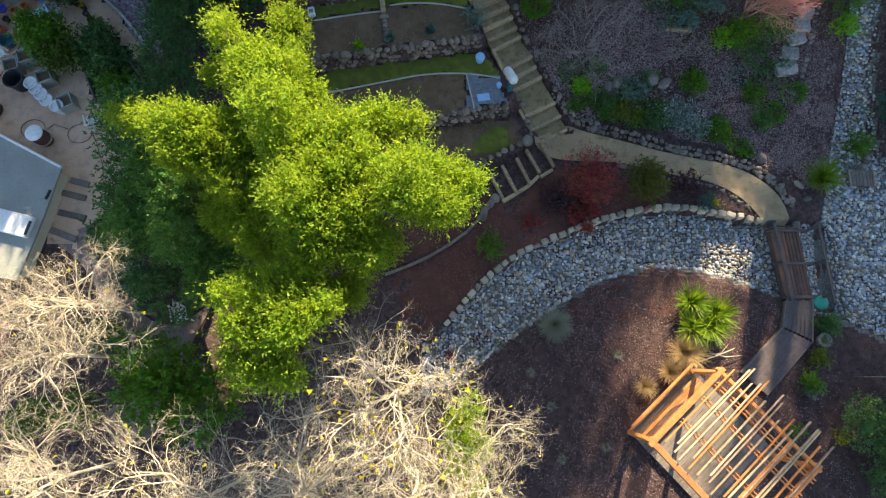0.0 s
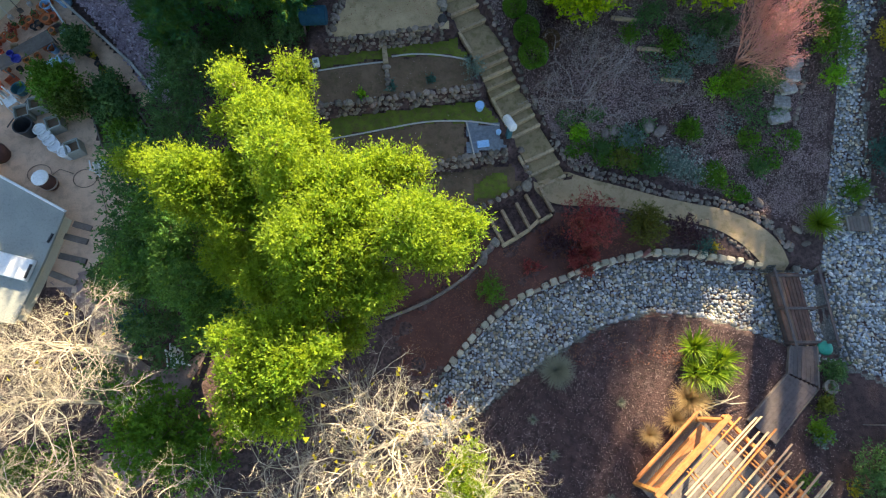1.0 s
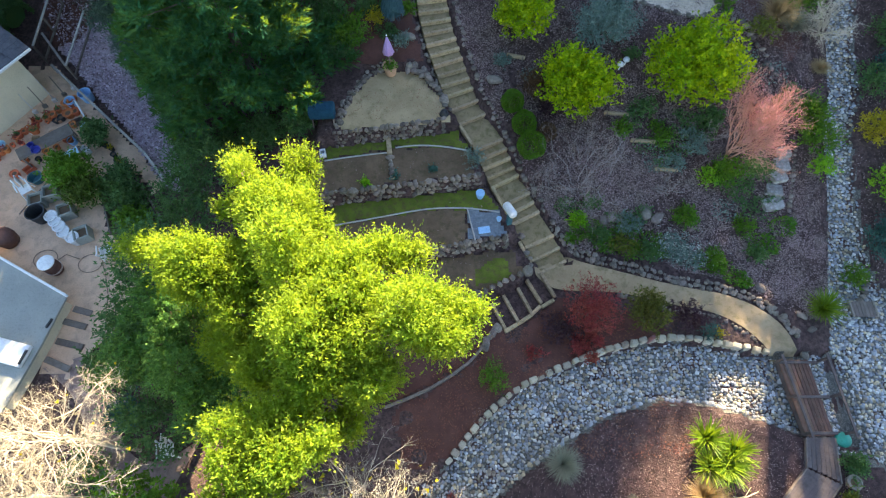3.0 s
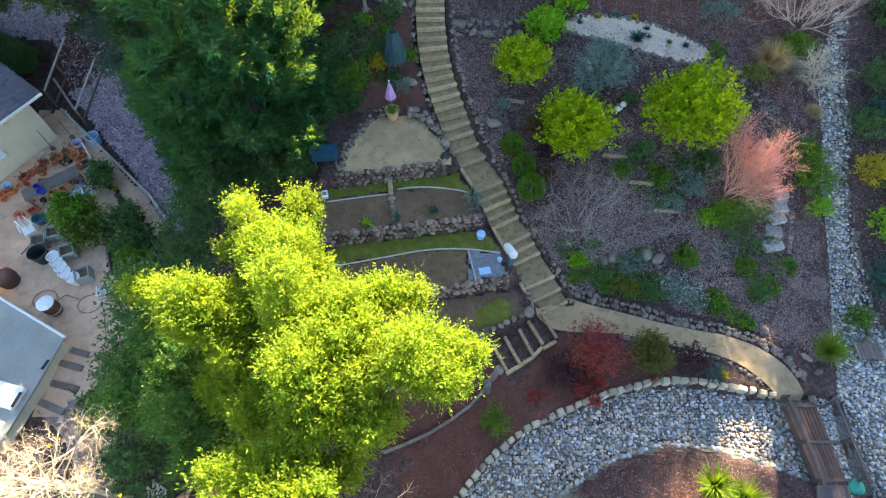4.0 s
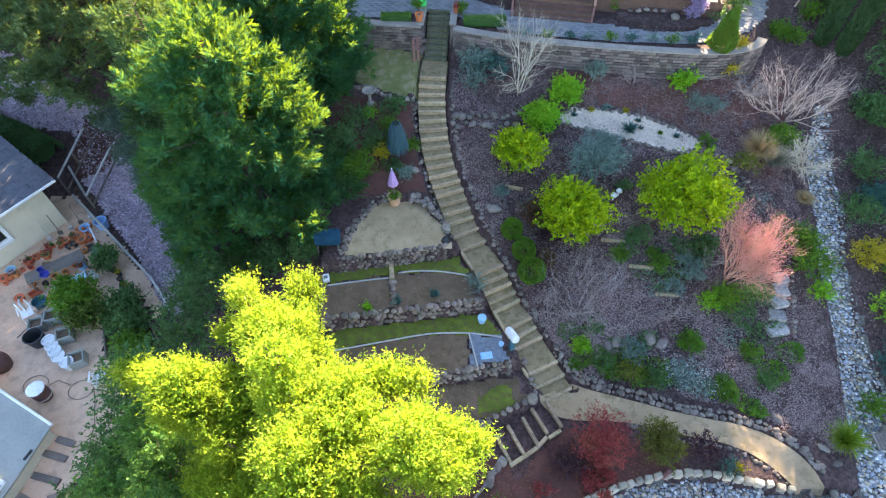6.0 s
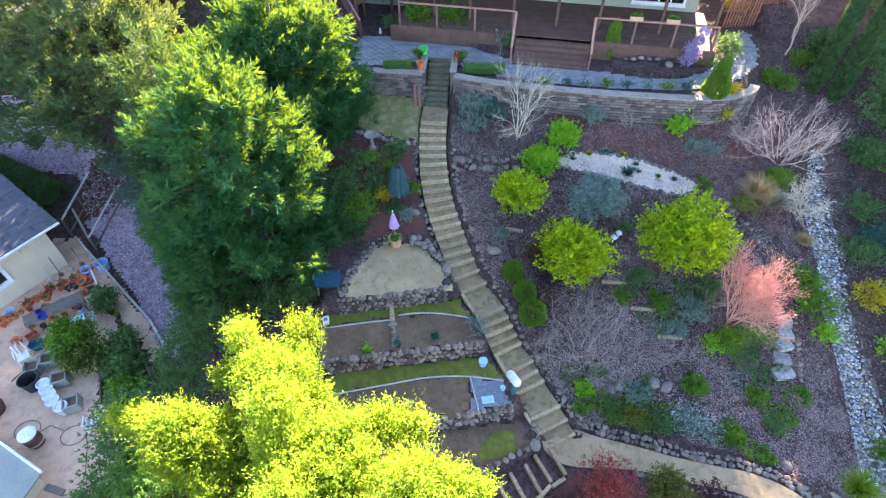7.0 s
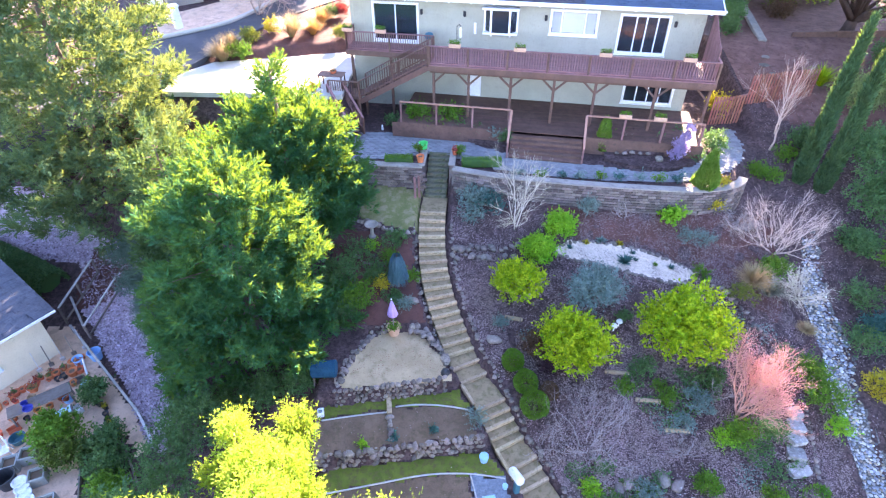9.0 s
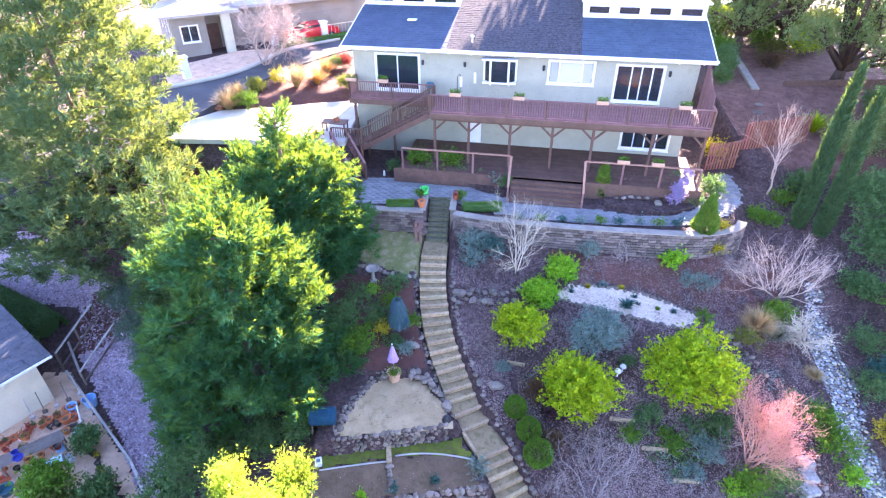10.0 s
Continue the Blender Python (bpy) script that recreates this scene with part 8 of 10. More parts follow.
# dense bushes along the garden's right edge
for k, (x, y, r, h, m) in enumerate(((20.9, 22.0, 1.5, 2.6, LEAF_DARK), (21.5, 19.2, 1.4, 2.2, LEAF_MID), (20.2, 15.0, 1.1, 1.5, LEAF_DARK), (20.6, 12.4, 1.2, 1.6, LEAF_MID), (21.8, 25.2, 1.6, 3.0, LEAF_DARK), (22.6, 28.6, 1.6, 3.2, LEAF_OAK), (19.6, 20.6, 0.9, 1.0, LEAF_DARK), (18.9, 16.6, 0.7, 0.8, BLUE_GREEN), (19.3, 27.0, 0.8, 0.9, LEAF_DARK))):
    shrub("edge_bush", x, y, r, h, m, "dense green bush at the garden's edge", int(3600 * r), 0.13, 0.04, 640 + k, 7, "bushes along the garden's edge")
for k, (x, y) in enumerate(((19.5, 48.5), (22.0, 49.4), (24.6, 50.0), (27.4, 50.6), (30.4, 51.2), (33.4, 51.8), (36.5, 52.2), (25.5, 46.8), (29.5, 47.4))):
    shrub("roadside_shrub", x, y, 1.5, 1.9, (LEAF_OAK, LEAF_MID, LEAF_OLIVE)[k % 3], "rounded green roadside shrub behind the house", 2600, 0.18, 0.07, 660 + k, 6, "shrubs along the road")
# fallen leaves on the slopes
def blotches(rng, x, y, cell):
    """Smooth random values between 0 and 1 that change over the length of a cell."""
    g = rng.uniform(0, 1, (64, 64))
    u, v = x / cell + 500, y / cell + 500
    i, j = np.floor(u).astype(int), np.floor(v).astype(int)
    a, b = smoothstep(0, 1, u - i), smoothstep(0, 1, v - j)
    low = g[i % 64, j % 64] * (1 - a) + g[(i + 1) % 64, j % 64] * a
    high = g[i % 64, (j + 1) % 64] * (1 - a) + g[(i + 1) % 64, (j + 1) % 64] * a
    return low * (1 - b) + high * b


def litter(name, x0, x1, y0, y1, n, mat, label, seed, size=0.07, ok=None, category="fallen leaves", flat=0.3, high=0.03):
    rng = np.random.default_rng(seed)
    x, y = rng.uniform(x0, x1, n), rng.uniform(y0, y1, n)
    broad = 0.5 + 0.3 * np.sin(x * 1.3 + 1.7 * np.sin(y * 0.9)) + 0.3 * np.sin(y * 1.7 + 1.1 * np.sin(x * 1.9))
    patch = np.clip(broad + 0.15, 0.25, 1.0) * (0.25 + 1.5 * smoothstep(0.25, 0.8, 0.6 * blotches(rng, x, y, 0.55) + 0.4 * blotches(rng, x, y, 0.22)))
    keep = (creek_low_depth(x, y) < 0.2) & (creek_up_depth(x, y) < 0.2) & (rng.uniform(0, 1, n) < 1.3 * patch)
    if ok is not None:
        keep &= ok(x, y)
    x, y = x[keep], y[keep]
    p = np.stack([x, y, land(x, y) + 0.03 + rng.uniform(0, high, len(x))], 1)
    q = leaf_quads(rng, p, size, size * 0.32, np.tile([[0, 0, 0.02]], (len(p), 1)), 1.0)
    q[:, :, 2] = p[:, None, 2] + (q[:, :, 2] - p[:, None, 2]) * flat
    single(name, quads_mesh(name, q, mat), None, label, category, kind="stuff")


litter("leaf_litter", 3.0, 15.5, 9.3, 22.2, 240000, LITTER, "pinkish-brown fallen leaves scattered over the slope", 300, ok=lambda x, y: x > stair_x(y) + 1.0)
litter("leaf_litter", 9.0, 15.6, 6.6, 10.0, 40000, LITTER, "pinkish-brown fallen leaves above the path", 307, ok=lambda x, y: y > np.interp(x, [9.0, 9.45, 11.67, 13.3, 14.2], [8.9, 8.6, 8.2, 7.1, 6.6]))
litter("leaf_litter", -0.2, 5.0, 14.5, 23.2, 60000, LITTER, "pinkish-brown fallen leaves beside the stairs", 308, ok=lambda x, y: (x > stair_x(y) + 0.95) & (x < 3.0 + 0.3 * np.sin(y * 3)))
litter("leaf_litter", -4.2, 0.0, 14.3, 16.7, 1500, LITTER_RED, "dry brown leaves scattered over pale sand", 309, size=0.05, ok=lambda x, y: (x > -4.2 + 0.45 * (y - 14.0)) & (x < 0.0 - 0.5 * (y - 14.6)))
litter("leaf_litter", 3.8, 10.5, 10.2, 13.6, 16000, LITTER, "pale pinkish leaves gathered round leafless bushes", 305, size=0.085, ok=lambda x, y: np.minimum(np.hypot(x - 5.9, y - 11.9), np.hypot(x - 9.2, y - 11.4)) < 1.9)
litter("leaf_litter", 15.0, 24.0, 8.0, 30.0, 30000, LITTER, "brown fallen leaves beyond the dry creek", 306, size=0.08, ok=lambda x, y: (y < 22.3) | (x > 17.2))
litter("leaf_litter", 1.0, 14.5, -6.0, 3.2, 36000, LITTER, "pale fallen leaves scattered over dark mulch", 301, size=0.05)
litter("leaf_litter", -1.5, 9.0, 1.5, 7.0, 14000, LITTER_RED, "rust-red fallen leaves in the lower bed", 302, size=0.07, ok=lambda x, y: (y < np.interp(x, [-2, 2, 5, 9], [3.2, 6.3, 7.4, 6.8])))
litter("leaf_litter", -5.2, 2.2, 8.6, 13.9, 3000, LITTER, "scattered dry leaves on the terraces", 303, size=0.05, ok=lambda x, y: x < stair_x(y) - 0.8)
# creeping green plants between the shrubs
def creeping(mat, label, seed, n, x0, x1, y0, y1, spots):
    litter("creeping_plants", x0, x1, y0, y1, n, mat, label, seed, size=0.1, category="ground cover", flat=0.9, high=0.2,
           ok=lambda x, y: np.min([np.hypot((x - a) / c, (y - b) / (c * 0.7)) + 0.35 * np.sin(3 * x + a) * np.sin(4 * y + b) for a, b, c in spots], axis=0) < 0.9)


creeping(LEAF_MID, "low bright green creeping plants above the path", 620, 60000, 4.5, 15.0, 7.5, 12.0, [(5.6, 10.2, 0.8), (6.8, 9.9, 1.1), (8.2, 9.6, 1.0), (10.9, 8.9, 0.9), (11.8, 8.3, 0.6), (12.9, 9.6, 0.8), (9.9, 10.7, 0.6), (13.9, 10.4, 0.7)])
creeping(LEAF_DARK, "dark creeping plants on the slope", 621, 60000, 4.0, 15.5, 9.0, 16.5, [(7.6, 10.6, 1.0), (9.2, 13.6, 1.2), (10.6, 14.3, 1.1), (7.9, 14.6, 0.9), (12.9, 11.2, 1.0), (12.0, 12.0, 0.9), (14.6, 15.4, 0.8), (5.0, 11.2, 0.6)])
creeping(SAGE, "grey-green creeping plants on the slope", 622, 40000, 3.0, 15.5, 9.0, 22.0, [(9.3, 9.5, 1.0), (8.7, 13.0, 0.9), (13.8, 16.4, 0.9), (12.6, 17.6, 0.7), (4.0, 19.3, 0.5), (6.4, 17.0, 0.7), (3.6, 16.6, 0.6), (11.6, 11.0, 0.7)])
creeping(LEAF_DARK, "dark creeping plants beside the stairs", 623, 34000, -6.0, -1.2, 16.8, 22.5, [(-4.6, 18.2, 1.1), (-3.2, 19.6, 0.8), (-5.2, 20.2, 1.0), (-2.6, 21.0, 0.6), (-2.4, 18.3, 0.6)])
# ---- the neighbour's yard, the street and houses beyond ----
carpet("yard_gravel", [(-24, 8.0), (-16.0, 7.7), (-14.9, 6.9), (-15.3, 4.6), (-14.1, 4.2), (-13.4, 5.2), (-12.6, 6.4), (-12.3, 8.4), (-13.2, 9.7), (-14.1, 10.2), (-15.2, 12.75), (-14.3, 13.85), (-13.2, 12.8), (-12.6, 12.2), (-12.2, 12.9), (-16.2, 16.7), (-19.2, 19.4), (-24, 19.0)], PAVED_SAND,
       "tan gravel yard of the neighbouring house", "yard", lift=0.04, step=0.2)
ribbon("gravel_path", [(-15.1, 4.6), (-13.6, 3.6), (-12.6, 1.9), (-12.2, 0.6), (-11.2, -0.6), (-9.6, -0.1)], [(-13.4, 5.2), (-12.5, 3.9), (-11.6, 2.2), (-10.9, 1.4), (-9.8, 1.3), (-8.6, 2.2)],
       YARD_PATH, "narrow mulch and gravel path down the yard")
carpet("gravel_slope", [(-26.5, 27.2), (-22.5, 26.6), (-20.3, 25.0), (-17.3, 24.0), (-15.4, 20.4), (-13.4, 16.9), (-12.0, 14.0), (-11.5, 12.2), (-12.6, 12.9), (-14.6, 15.6), (-16.9, 18.0), (-18.9, 20.2), (-20.4, 23.3), (-26.5, 24.0)], PURPLE_GRAVEL,
       "rose-grey gravel strip beside the conifers", "gravel", lift=0.05, step=0.2)
carpet("mulch_patch", [(-19.9, 24.2), (-17.6, 24.3), (-17.2, 22.6), (-18.2, 20.6), (-19.4, 20.4), (-20.2, 22.6)], RED_MULCH, "dark red-brown mulch behind the cottage", lift=0.08, step=0.2)
rngg = np.random.default_rng(77)
gx_, gy_ = rngg.uniform(-26, -11, 60000), rngg.uniform(12, 27.5, 60000)
kp = in_poly(gx_, gy_, [(-26.5, 27.2), (-22.5, 26.6), (-20.3, 25.0), (-17.3, 24.0), (-15.4, 20.4), (-13.4, 16.9), (-12.0, 14.0), (-11.5, 12.2), (-12.6, 12.9), (-14.6, 15.6), (-16.9, 18.0), (-18.9, 20.2), (-20.4, 23.3), (-26.5, 24.0)])
gp = np.stack([gx_[kp], gy_[kp], land(gx_[kp], gy_[kp]) + 0.07], 1)
single("gravel_chips", quads_mesh("gravel_chips", leaf_quads(rngg, gp, 0.13, 0.05), CHIP), None, "loose rose and grey stone chips", "gravel", kind="stuff")


def yard_house():
    """The neighbour's cottage, of which a corner shows."""
    h = thing("cottage", "beige stucco cottage with dark shingle roof", "house", at=(-18.9, 17.75, 0), turn=57)
    # local x runs along the visible wall towards the back corner, y away from the garden
    part("wall", wall_with_openings(Shape(), -12.0, 0.0, 0, 2.75, 0, 0.2, [(-3.4, -2.2, 1.0, 2.1)]), BEIGE, h)
    part("wall", Shape().box((-0.1, 3.6, 1.375), (0.2, 6.8, 2.75)), BEIGE, h)
    part("wall", Shape().box((-6.0, 7.1, 1.375), (12.0, 0.2, 2.75)), BEIGE, h)
    window(h, -3.4, -2.2, 1.0, 2.1, 0, [0.5, 0.5], "window", trim=0.16)
    for y0, y1 in ((-0.55, 3.5), (7.7, 3.5)):
        z = lambda y: 2.8 + (3.5 - abs(y - 3.5)) * 0.36 * 0 + 0.36 * (4.05 - abs(y - 3.5))
        if y0 < y1:
            shingled(h, "roof_slope", -12.6, 0.6, y0, y1, z, ROOF_SLATE)
        else:
            part("roof_slope", Shape().add([(-12.6, y1, z(y1)), (0.6, y1, z(y1)), (0.6, y0, z(y0)), (-12.6, y0, z(y0)), (-12.6, y1, z(y1) - 0.15), (0.6, y1, z(y1) - 0.15), (0.6, y0, z(y0) - 0.15), (-12.6, y0, z(y0) - 0.15)],
                                           [(0, 3, 2, 1), (4, 5, 6, 7), (0, 1, 5, 4), (1, 2, 6, 5), (2, 3, 7, 6), (3, 0, 4, 7)]), ROOF_SLATE, h)
    part("gutter", Shape().beam((-12.6, -0.6, 2.72), (0.6, -0.6, 2.72), 0.09, 0.1, 0.01), WHITE, h)
    part("wall_vent", Shape().lathe([(0.12, 0), (0.12, 0.04), (0.02, 0.06)], 10, Matrix.Translation((-1.3, 0, 2.1)) @ Matrix.Rotation(radians(90), 4, "X")), BEIGE, h)


yard_house()


def yard_shed():
    s = thing("shed", "low shed with flat grey-green roof and white skylight", "shed")
    c = [(-14.6, 7.2), (-20.2, 10.1), (-20.6, 3.6), (-15.6, 2.9), (-15.2, 4.4), (-14.95, 5.4)]
    inner = [(-14.7, 7.1), (-20.1, 9.9), (-20.4, 3.8), (-15.7, 3.1), (-15.3, 4.45), (-15.05, 5.4)]
    part("wall", Shape().slab(inner, -0.05, 0.6), BEIGE, s)
    part("roof", Shape().slab(c, 0.6, 0.7), SHED_ROOF, s)
    part("roof_edge", Shape().beam((-14.55, 7.24, 0.7), (-20.2, 10.15, 0.7), 0.1, 0.1, 0.02), WHITE, s)
    part("roof_edge", Shape().beam((-14.58, 7.18, 0.7), (-14.95, 5.4, 0.7), 0.06, 0.08, 0.02), SHED_ROOF, s)
    part("roof_vent", Shape().box((-14.9, 6.15, 0.74), (0.08, 0.38, 0.07), -20, 0.01), PLASTIC_DARK, s)
    sk = part("skylight", Shape().box((-16.1, 5.05, 0.8), (1.65, 0.83, 0.2), -14, 0.03), WHITE, s)
    part("skylight_gap", Shape().box((-15.35, 4.82, 0.89), (0.1, 0.55, 0.05), -14, 0.01), PLASTIC_DARK, sk)


yard_shed()
# sleepers set in the ground beside the shed
for a, b in (((-14.6, 6.95), (-13.85, 6.75)), ((-14.9, 6.45), (-13.9, 6.2)), ((-14.9, 5.65), (-13.8, 5.4)), ((-15.1, 4.95), (-14.05, 4.55))):
    single("sleeper", Shape().beam((*a, 0.06), (*b, 0.06), 0.24, 0.12, 0.02), GREY_WOOD, "dark old railway sleeper set in gravel", "sleeper", "sleepers by the shed")


PALE_RAIL = surface("bleached_rail", (0.30, 0.28, 0.25), (0.44, 0.41, 0.37), 3.0, 0.85, 0.3, 30.0, (0.22, 0.20, 0.18), 0.3, per_piece=0.15)


def fence_run(pts, label, z=None, h=1.2, name="fence", posts=True):
    f = thing(name, label, "fence")
    for p, q in zip(pts, pts[1:]):
        zp, zq = (float(land(*p)), float(land(*q))) if z is None else (z, z)
        part("rail", Shape().beam((*p, zp + h), (*q, zq + h), 0.11, 0.06, 0.01), PALE_RAIL, f)
        part("rail", Shape().beam((*p, zp + 0.2), (*q, zq + 0.2), 0.06, 0.1, 0.01), GREY_WOOD, f)
        ln = math.dist(p, q)
        n = max(1, int(ln / 1.5))
        for k in range(n + 1):
            x, y = p[0] + (q[0] - p[0]) * k / n, p[1] + (q[1] - p[1]) * k / n
            part("post", Shape().box((x, y, float(land(x, y)) + h / 2), (0.09, 0.09, h), 0, 0.01), GREY_WOOD, f)
    return f


fence_run([(-18.9, 19.05), (-15.6, 16.1), (-13.2, 13.95), (-11.95, 12.5)], "low pale timber fence along the yard", h=0.6)
fence_run([(-19.52, 19.6), (-19.1, 22.6)], "pale timber fence rails by the cottage", h=1.1)
fence_run([(-17.9, 18.7), (-17.5, 21.6)], "pale timber fence rail beside the gravel", h=0.9)
fence_run([(-19.8, 20.9), (-18.4, 19.2)], "low dark fence rail behind the cottage", h=0.35)
# long clipped hedge behind the cottage
hb = thing("clipped_hedge", "long clipped dark green hedge behind the cottage", "hedge")
hrng = np.random.default_rng(310)
hl = smooth_line([(-27.0, 24.3), (-24.6, 23.2), (-22.5, 22.3), (-20.9, 21.5)], 0.1)
hq = hl[hrng.integers(0, len(hl), 16000)]
ha, hr_ = hrng.uniform(0, math.pi, 16000), hrng.uniform(0.85, 1.05, 16000)
hpos = np.stack([hq[:, 0] + 0.7 * hr_ * np.cos(ha) * 0.45, hq[:, 1] + 0.8 * hr_ * np.cos(ha), land(hq[:, 0], hq[:, 1]) + 0.2 + 1.15 * hr_ * np.sin(ha)], 1)
part("core", Shape().tube([(x, y, float(land(x, y)) + 0.5) for x, y in hl[::8]], 0.6, 8), LEAF_DARK, hb)
tagged(part("foliage", quads_mesh("foliage", leaf_quads(hrng, hpos, 0.12, 0.045), LEAF_DARK), None, hb), kind="stuff")
# vegetable bed with timber rim
carpet("planting_bed", [(-15.1, 12.75), (-14.25, 13.8), (-11.8, 10.7), (-12.9, 10.0), (-13.95, 10.25)], MULCH, "dark planting bed in the neighbouring yard", lift=0.06)
vb = thing("bed_rim", "grey timber rim of the yard's planting bed", "bed rim")
for a, b in (((-15.15, 12.75), (-14.25, 13.85)), ((-14.25, 13.85), (-11.8, 10.65)), ((-15.15, 12.75), (-13.95, 10.2))):
    part("board", Shape().beam((*a, 0.12), (*b, 0.12), 0.06, 0.22, 0.01), GREY_WOOD, vb)
for k, (x, y, r, h, m) in enumerate(((-15.7, 12.6, 0.9, 1.6, LEAF_MID), (-16.3, 13.0, 0.7, 1.4, LEAF_MID), (-15.2, 11.9, 0.8, 1.3, CITRUS_SHADED), (-14.1, 12.6, 0.8, 0.9, LEAF_DARK), (-13.4, 11.6, 0.8, 0.8, LEAF_DARK), (-12.9, 10.6, 0.7, 0.8, LEAF_MID), (-15.6, 15.0, 0.55, 1.2, LEAF_DARK), (-12.6, 4.6, 0.6, 0.8, LEAF_DARK), (-11.9, 5.6, 0.6, 0.9, LEAF_YOLIVE), (-11.5, 2.9, 0.5, 0.8, BLUE_GREEN), (-14.6, -2.0, 0.6, 0.8, LEAF_MID))):
    shrub("yard_shrub", x, y, r, h, m, "dark leafy shrub in the neighbouring yard", 2000, 0.13, 0.05, 320 + k)

for k, (x, y, r, h) in enumerate(((-15.9, 20.9, 1.0, 2.8), (-14.8, 19.6, 0.9, 2.6), (-13.7, 18.2, 0.9, 2.4), (-12.7, 16.8, 0.8, 2.1), (-11.7, 15.4, 0.8, 1.9), (-10.9, 14.0, 0.7, 1.6), (-16.9, 22.4, 1.1, 3.2))):
    shrub("feathery_bush", x, y, r, h, SAGE_DARK, "feathery grey-green bush beside the gravel", 7000, 0.10, 0.018, 700 + k, 7, "feathery bushes beside the gravel")
for k, (x, y, r, h) in enumerate(((-7.4, 13.9, 1.0, 1.0), (-8.9, 14.1, 1.1, 1.2), (-6.0, 14.4, 0.9, 0.8), (-6.3, 16.0, 0.9, 0.8))):
    shrub("dark_shrub", x, y, r, h, LEAF_DARK, "deep green shrub in the conifer's shade", 4200, 0.10, 0.03, 710 + k, 6, "shrubs under the conifer")

# fence and path right of the house
rf = thing("board_fence", "red-brown board fence beside the house", "fence")
for k in range(34):
    t = k / 33
    x, y = 15.2 + 5.8 * t, 29.6 + 0.9 * t
    part("fence_board", Shape().box((x, y, float(land(x, y)) + 0.85), (0.105, 0.03, 1.7 + random.uniform(-0.06, 0.06)), 8), FENCE_RED, rf)
for zz in (0.3, 1.3):
    part("rail", Shape().beam((15.2, 29.65, float(land(15.2, 29.65)) + zz), (21.0, 30.55, float(land(21.0, 30.55)) + zz), 0.05, 0.1), DECK_RED, rf)
single("timber_kerb", Shape().beam((20.3, 36.0, 9.2), (22.4, 46.0, 9.9), 0.5, 0.25, 0.03), PALE_CAP, "long pale stone kerb up the slope", "kerb")
single("garden_wall", Shape().beam((22.5, 36.8, 9.3), (34.0, 36.4, 9.6), 0.16, 0.5, 0.03), DECK_BROWN, "low brown timber wall across the slope", "wall")
for x, y in ((19.3, 31.8), (19.6, 32.6), (19.4, 33.4), (19.8, 34.2), (20.8, 31.2), (22.4, 31.6)):
    ob = tagged(new("flagstone", random.choice(ROCKS)), "pale flat stepping stone in mulch", "stepping stone", "stepping stones by the fence")
    ob.matrix_basis = pose(x, y, float(land(x, y)) + 0.03, 0, 0, random.uniform(0, 360)) @ Matrix.Diagonal((0.35, 0.25, 0.1, 1))

# driveway, road and bank left of the house
def flat(name, poly, z, material, label, category, kind="structure", thick=0.3):
    return single(name, Shape().slab(poly, z - thick, z), material, label, category, kind=kind)


flat("driveway", [(-16.3, 29.9), (-5.9, 29.4), (-5.7, 36.7), (-6.3, 36.6), (-8.9, 36.0), (-11.7, 35.3), (-14.9, 34.6), (-16.3, 32.7)], 8.36, CONCRETE, "sunlit pale concrete driveway", "driveway")


def road_strip(name, near, far, material, label, category, lift=0.0, n=5, step=0.6):
    """A strip between two edges that follows the road's rise, with thickness."""
    a, b = smooth_line(near, step), smooth_line(far, step)
    k = max(len(a), len(b))
    s = np.linspace(0, 1, k)
    a, b = (np.stack([np.interp(s, np.linspace(0, 1, len(l)), l[:, c]) for c in (0, 1)], 1) for l in (a, b))
    sh = Shape()
    for z in (0.0, -0.35):
        for p, q in zip(a, b):
            for j in range(n + 1):
                x, y = p + (q - p) * j / n
                sh.v.append((x, y, float(road_z(y)) + lift + z))
    w, tot = n + 1, k * (n + 1)
    for i in range(k - 1):
        sh.f += [(i * w + j, i * w + j + 1, (i + 1) * w + j + 1, (i + 1) * w + j) for j in range(n)]
        sh.f += [(i * w, (i + 1) * w, tot + (i + 1) * w, tot + i * w), (i * w + n, tot + i * w + n, tot + (i + 1) * w + n, (i + 1) * w + n)]
    return single(name, sh, material, label, category, kind="structure", smooth=False)


road_strip("road", [(-22, 22.0), (-17.2, 29.6), (-16.3, 32.5), (-15.2, 35.2), (-14.4, 36.9), (-12.4, 41.3), (-10.3, 43.9), (-8.8, 45.8), (-4.0, 49.5), (8.0, 52.0), (42.0, 56.0)],
           [(-30, 26.0), (-22.5, 34.5), (-20.2, 37.2), (-18.8, 38.0), (-16.1, 39.9), (-14.8, 41.9), (-13.9, 44.2), (-13.2, 46.2), (-9.2, 49.6), (6.0, 57.0), (40.0, 64.0)], ASPHALT, "blue-grey asphalt road", "road")
kb = smooth_line([(-22.5, 34.4), (-20.2, 37.3), (-18.8, 38.1), (-16.1, 40.0), (-14.9, 41.9), (-14.0, 44.2), (-13.3, 46.2), (-9.4, 49.5)], 0.5)
single("kerb", Shape().tube([(x, y, float(road_z(y)) + 0.08) for x, y in kb], 0.16, 6), CONCRETE, "pale concrete kerb along the road", "kerb", smooth=True)
road_strip("entry_court", [(-19.6, 38.2), (-18.6, 38.5), (-16.2, 40.2), (-15.0, 42.0), (-14.1, 44.6)], [(-21.8, 42.2), (-20.0, 42.8), (-18.4, 44.6), (-16.8, 46.2), (-14.2, 46.4)], PAVED_SAND, "tan paved entry court of the house across the road", "court", 0.06)
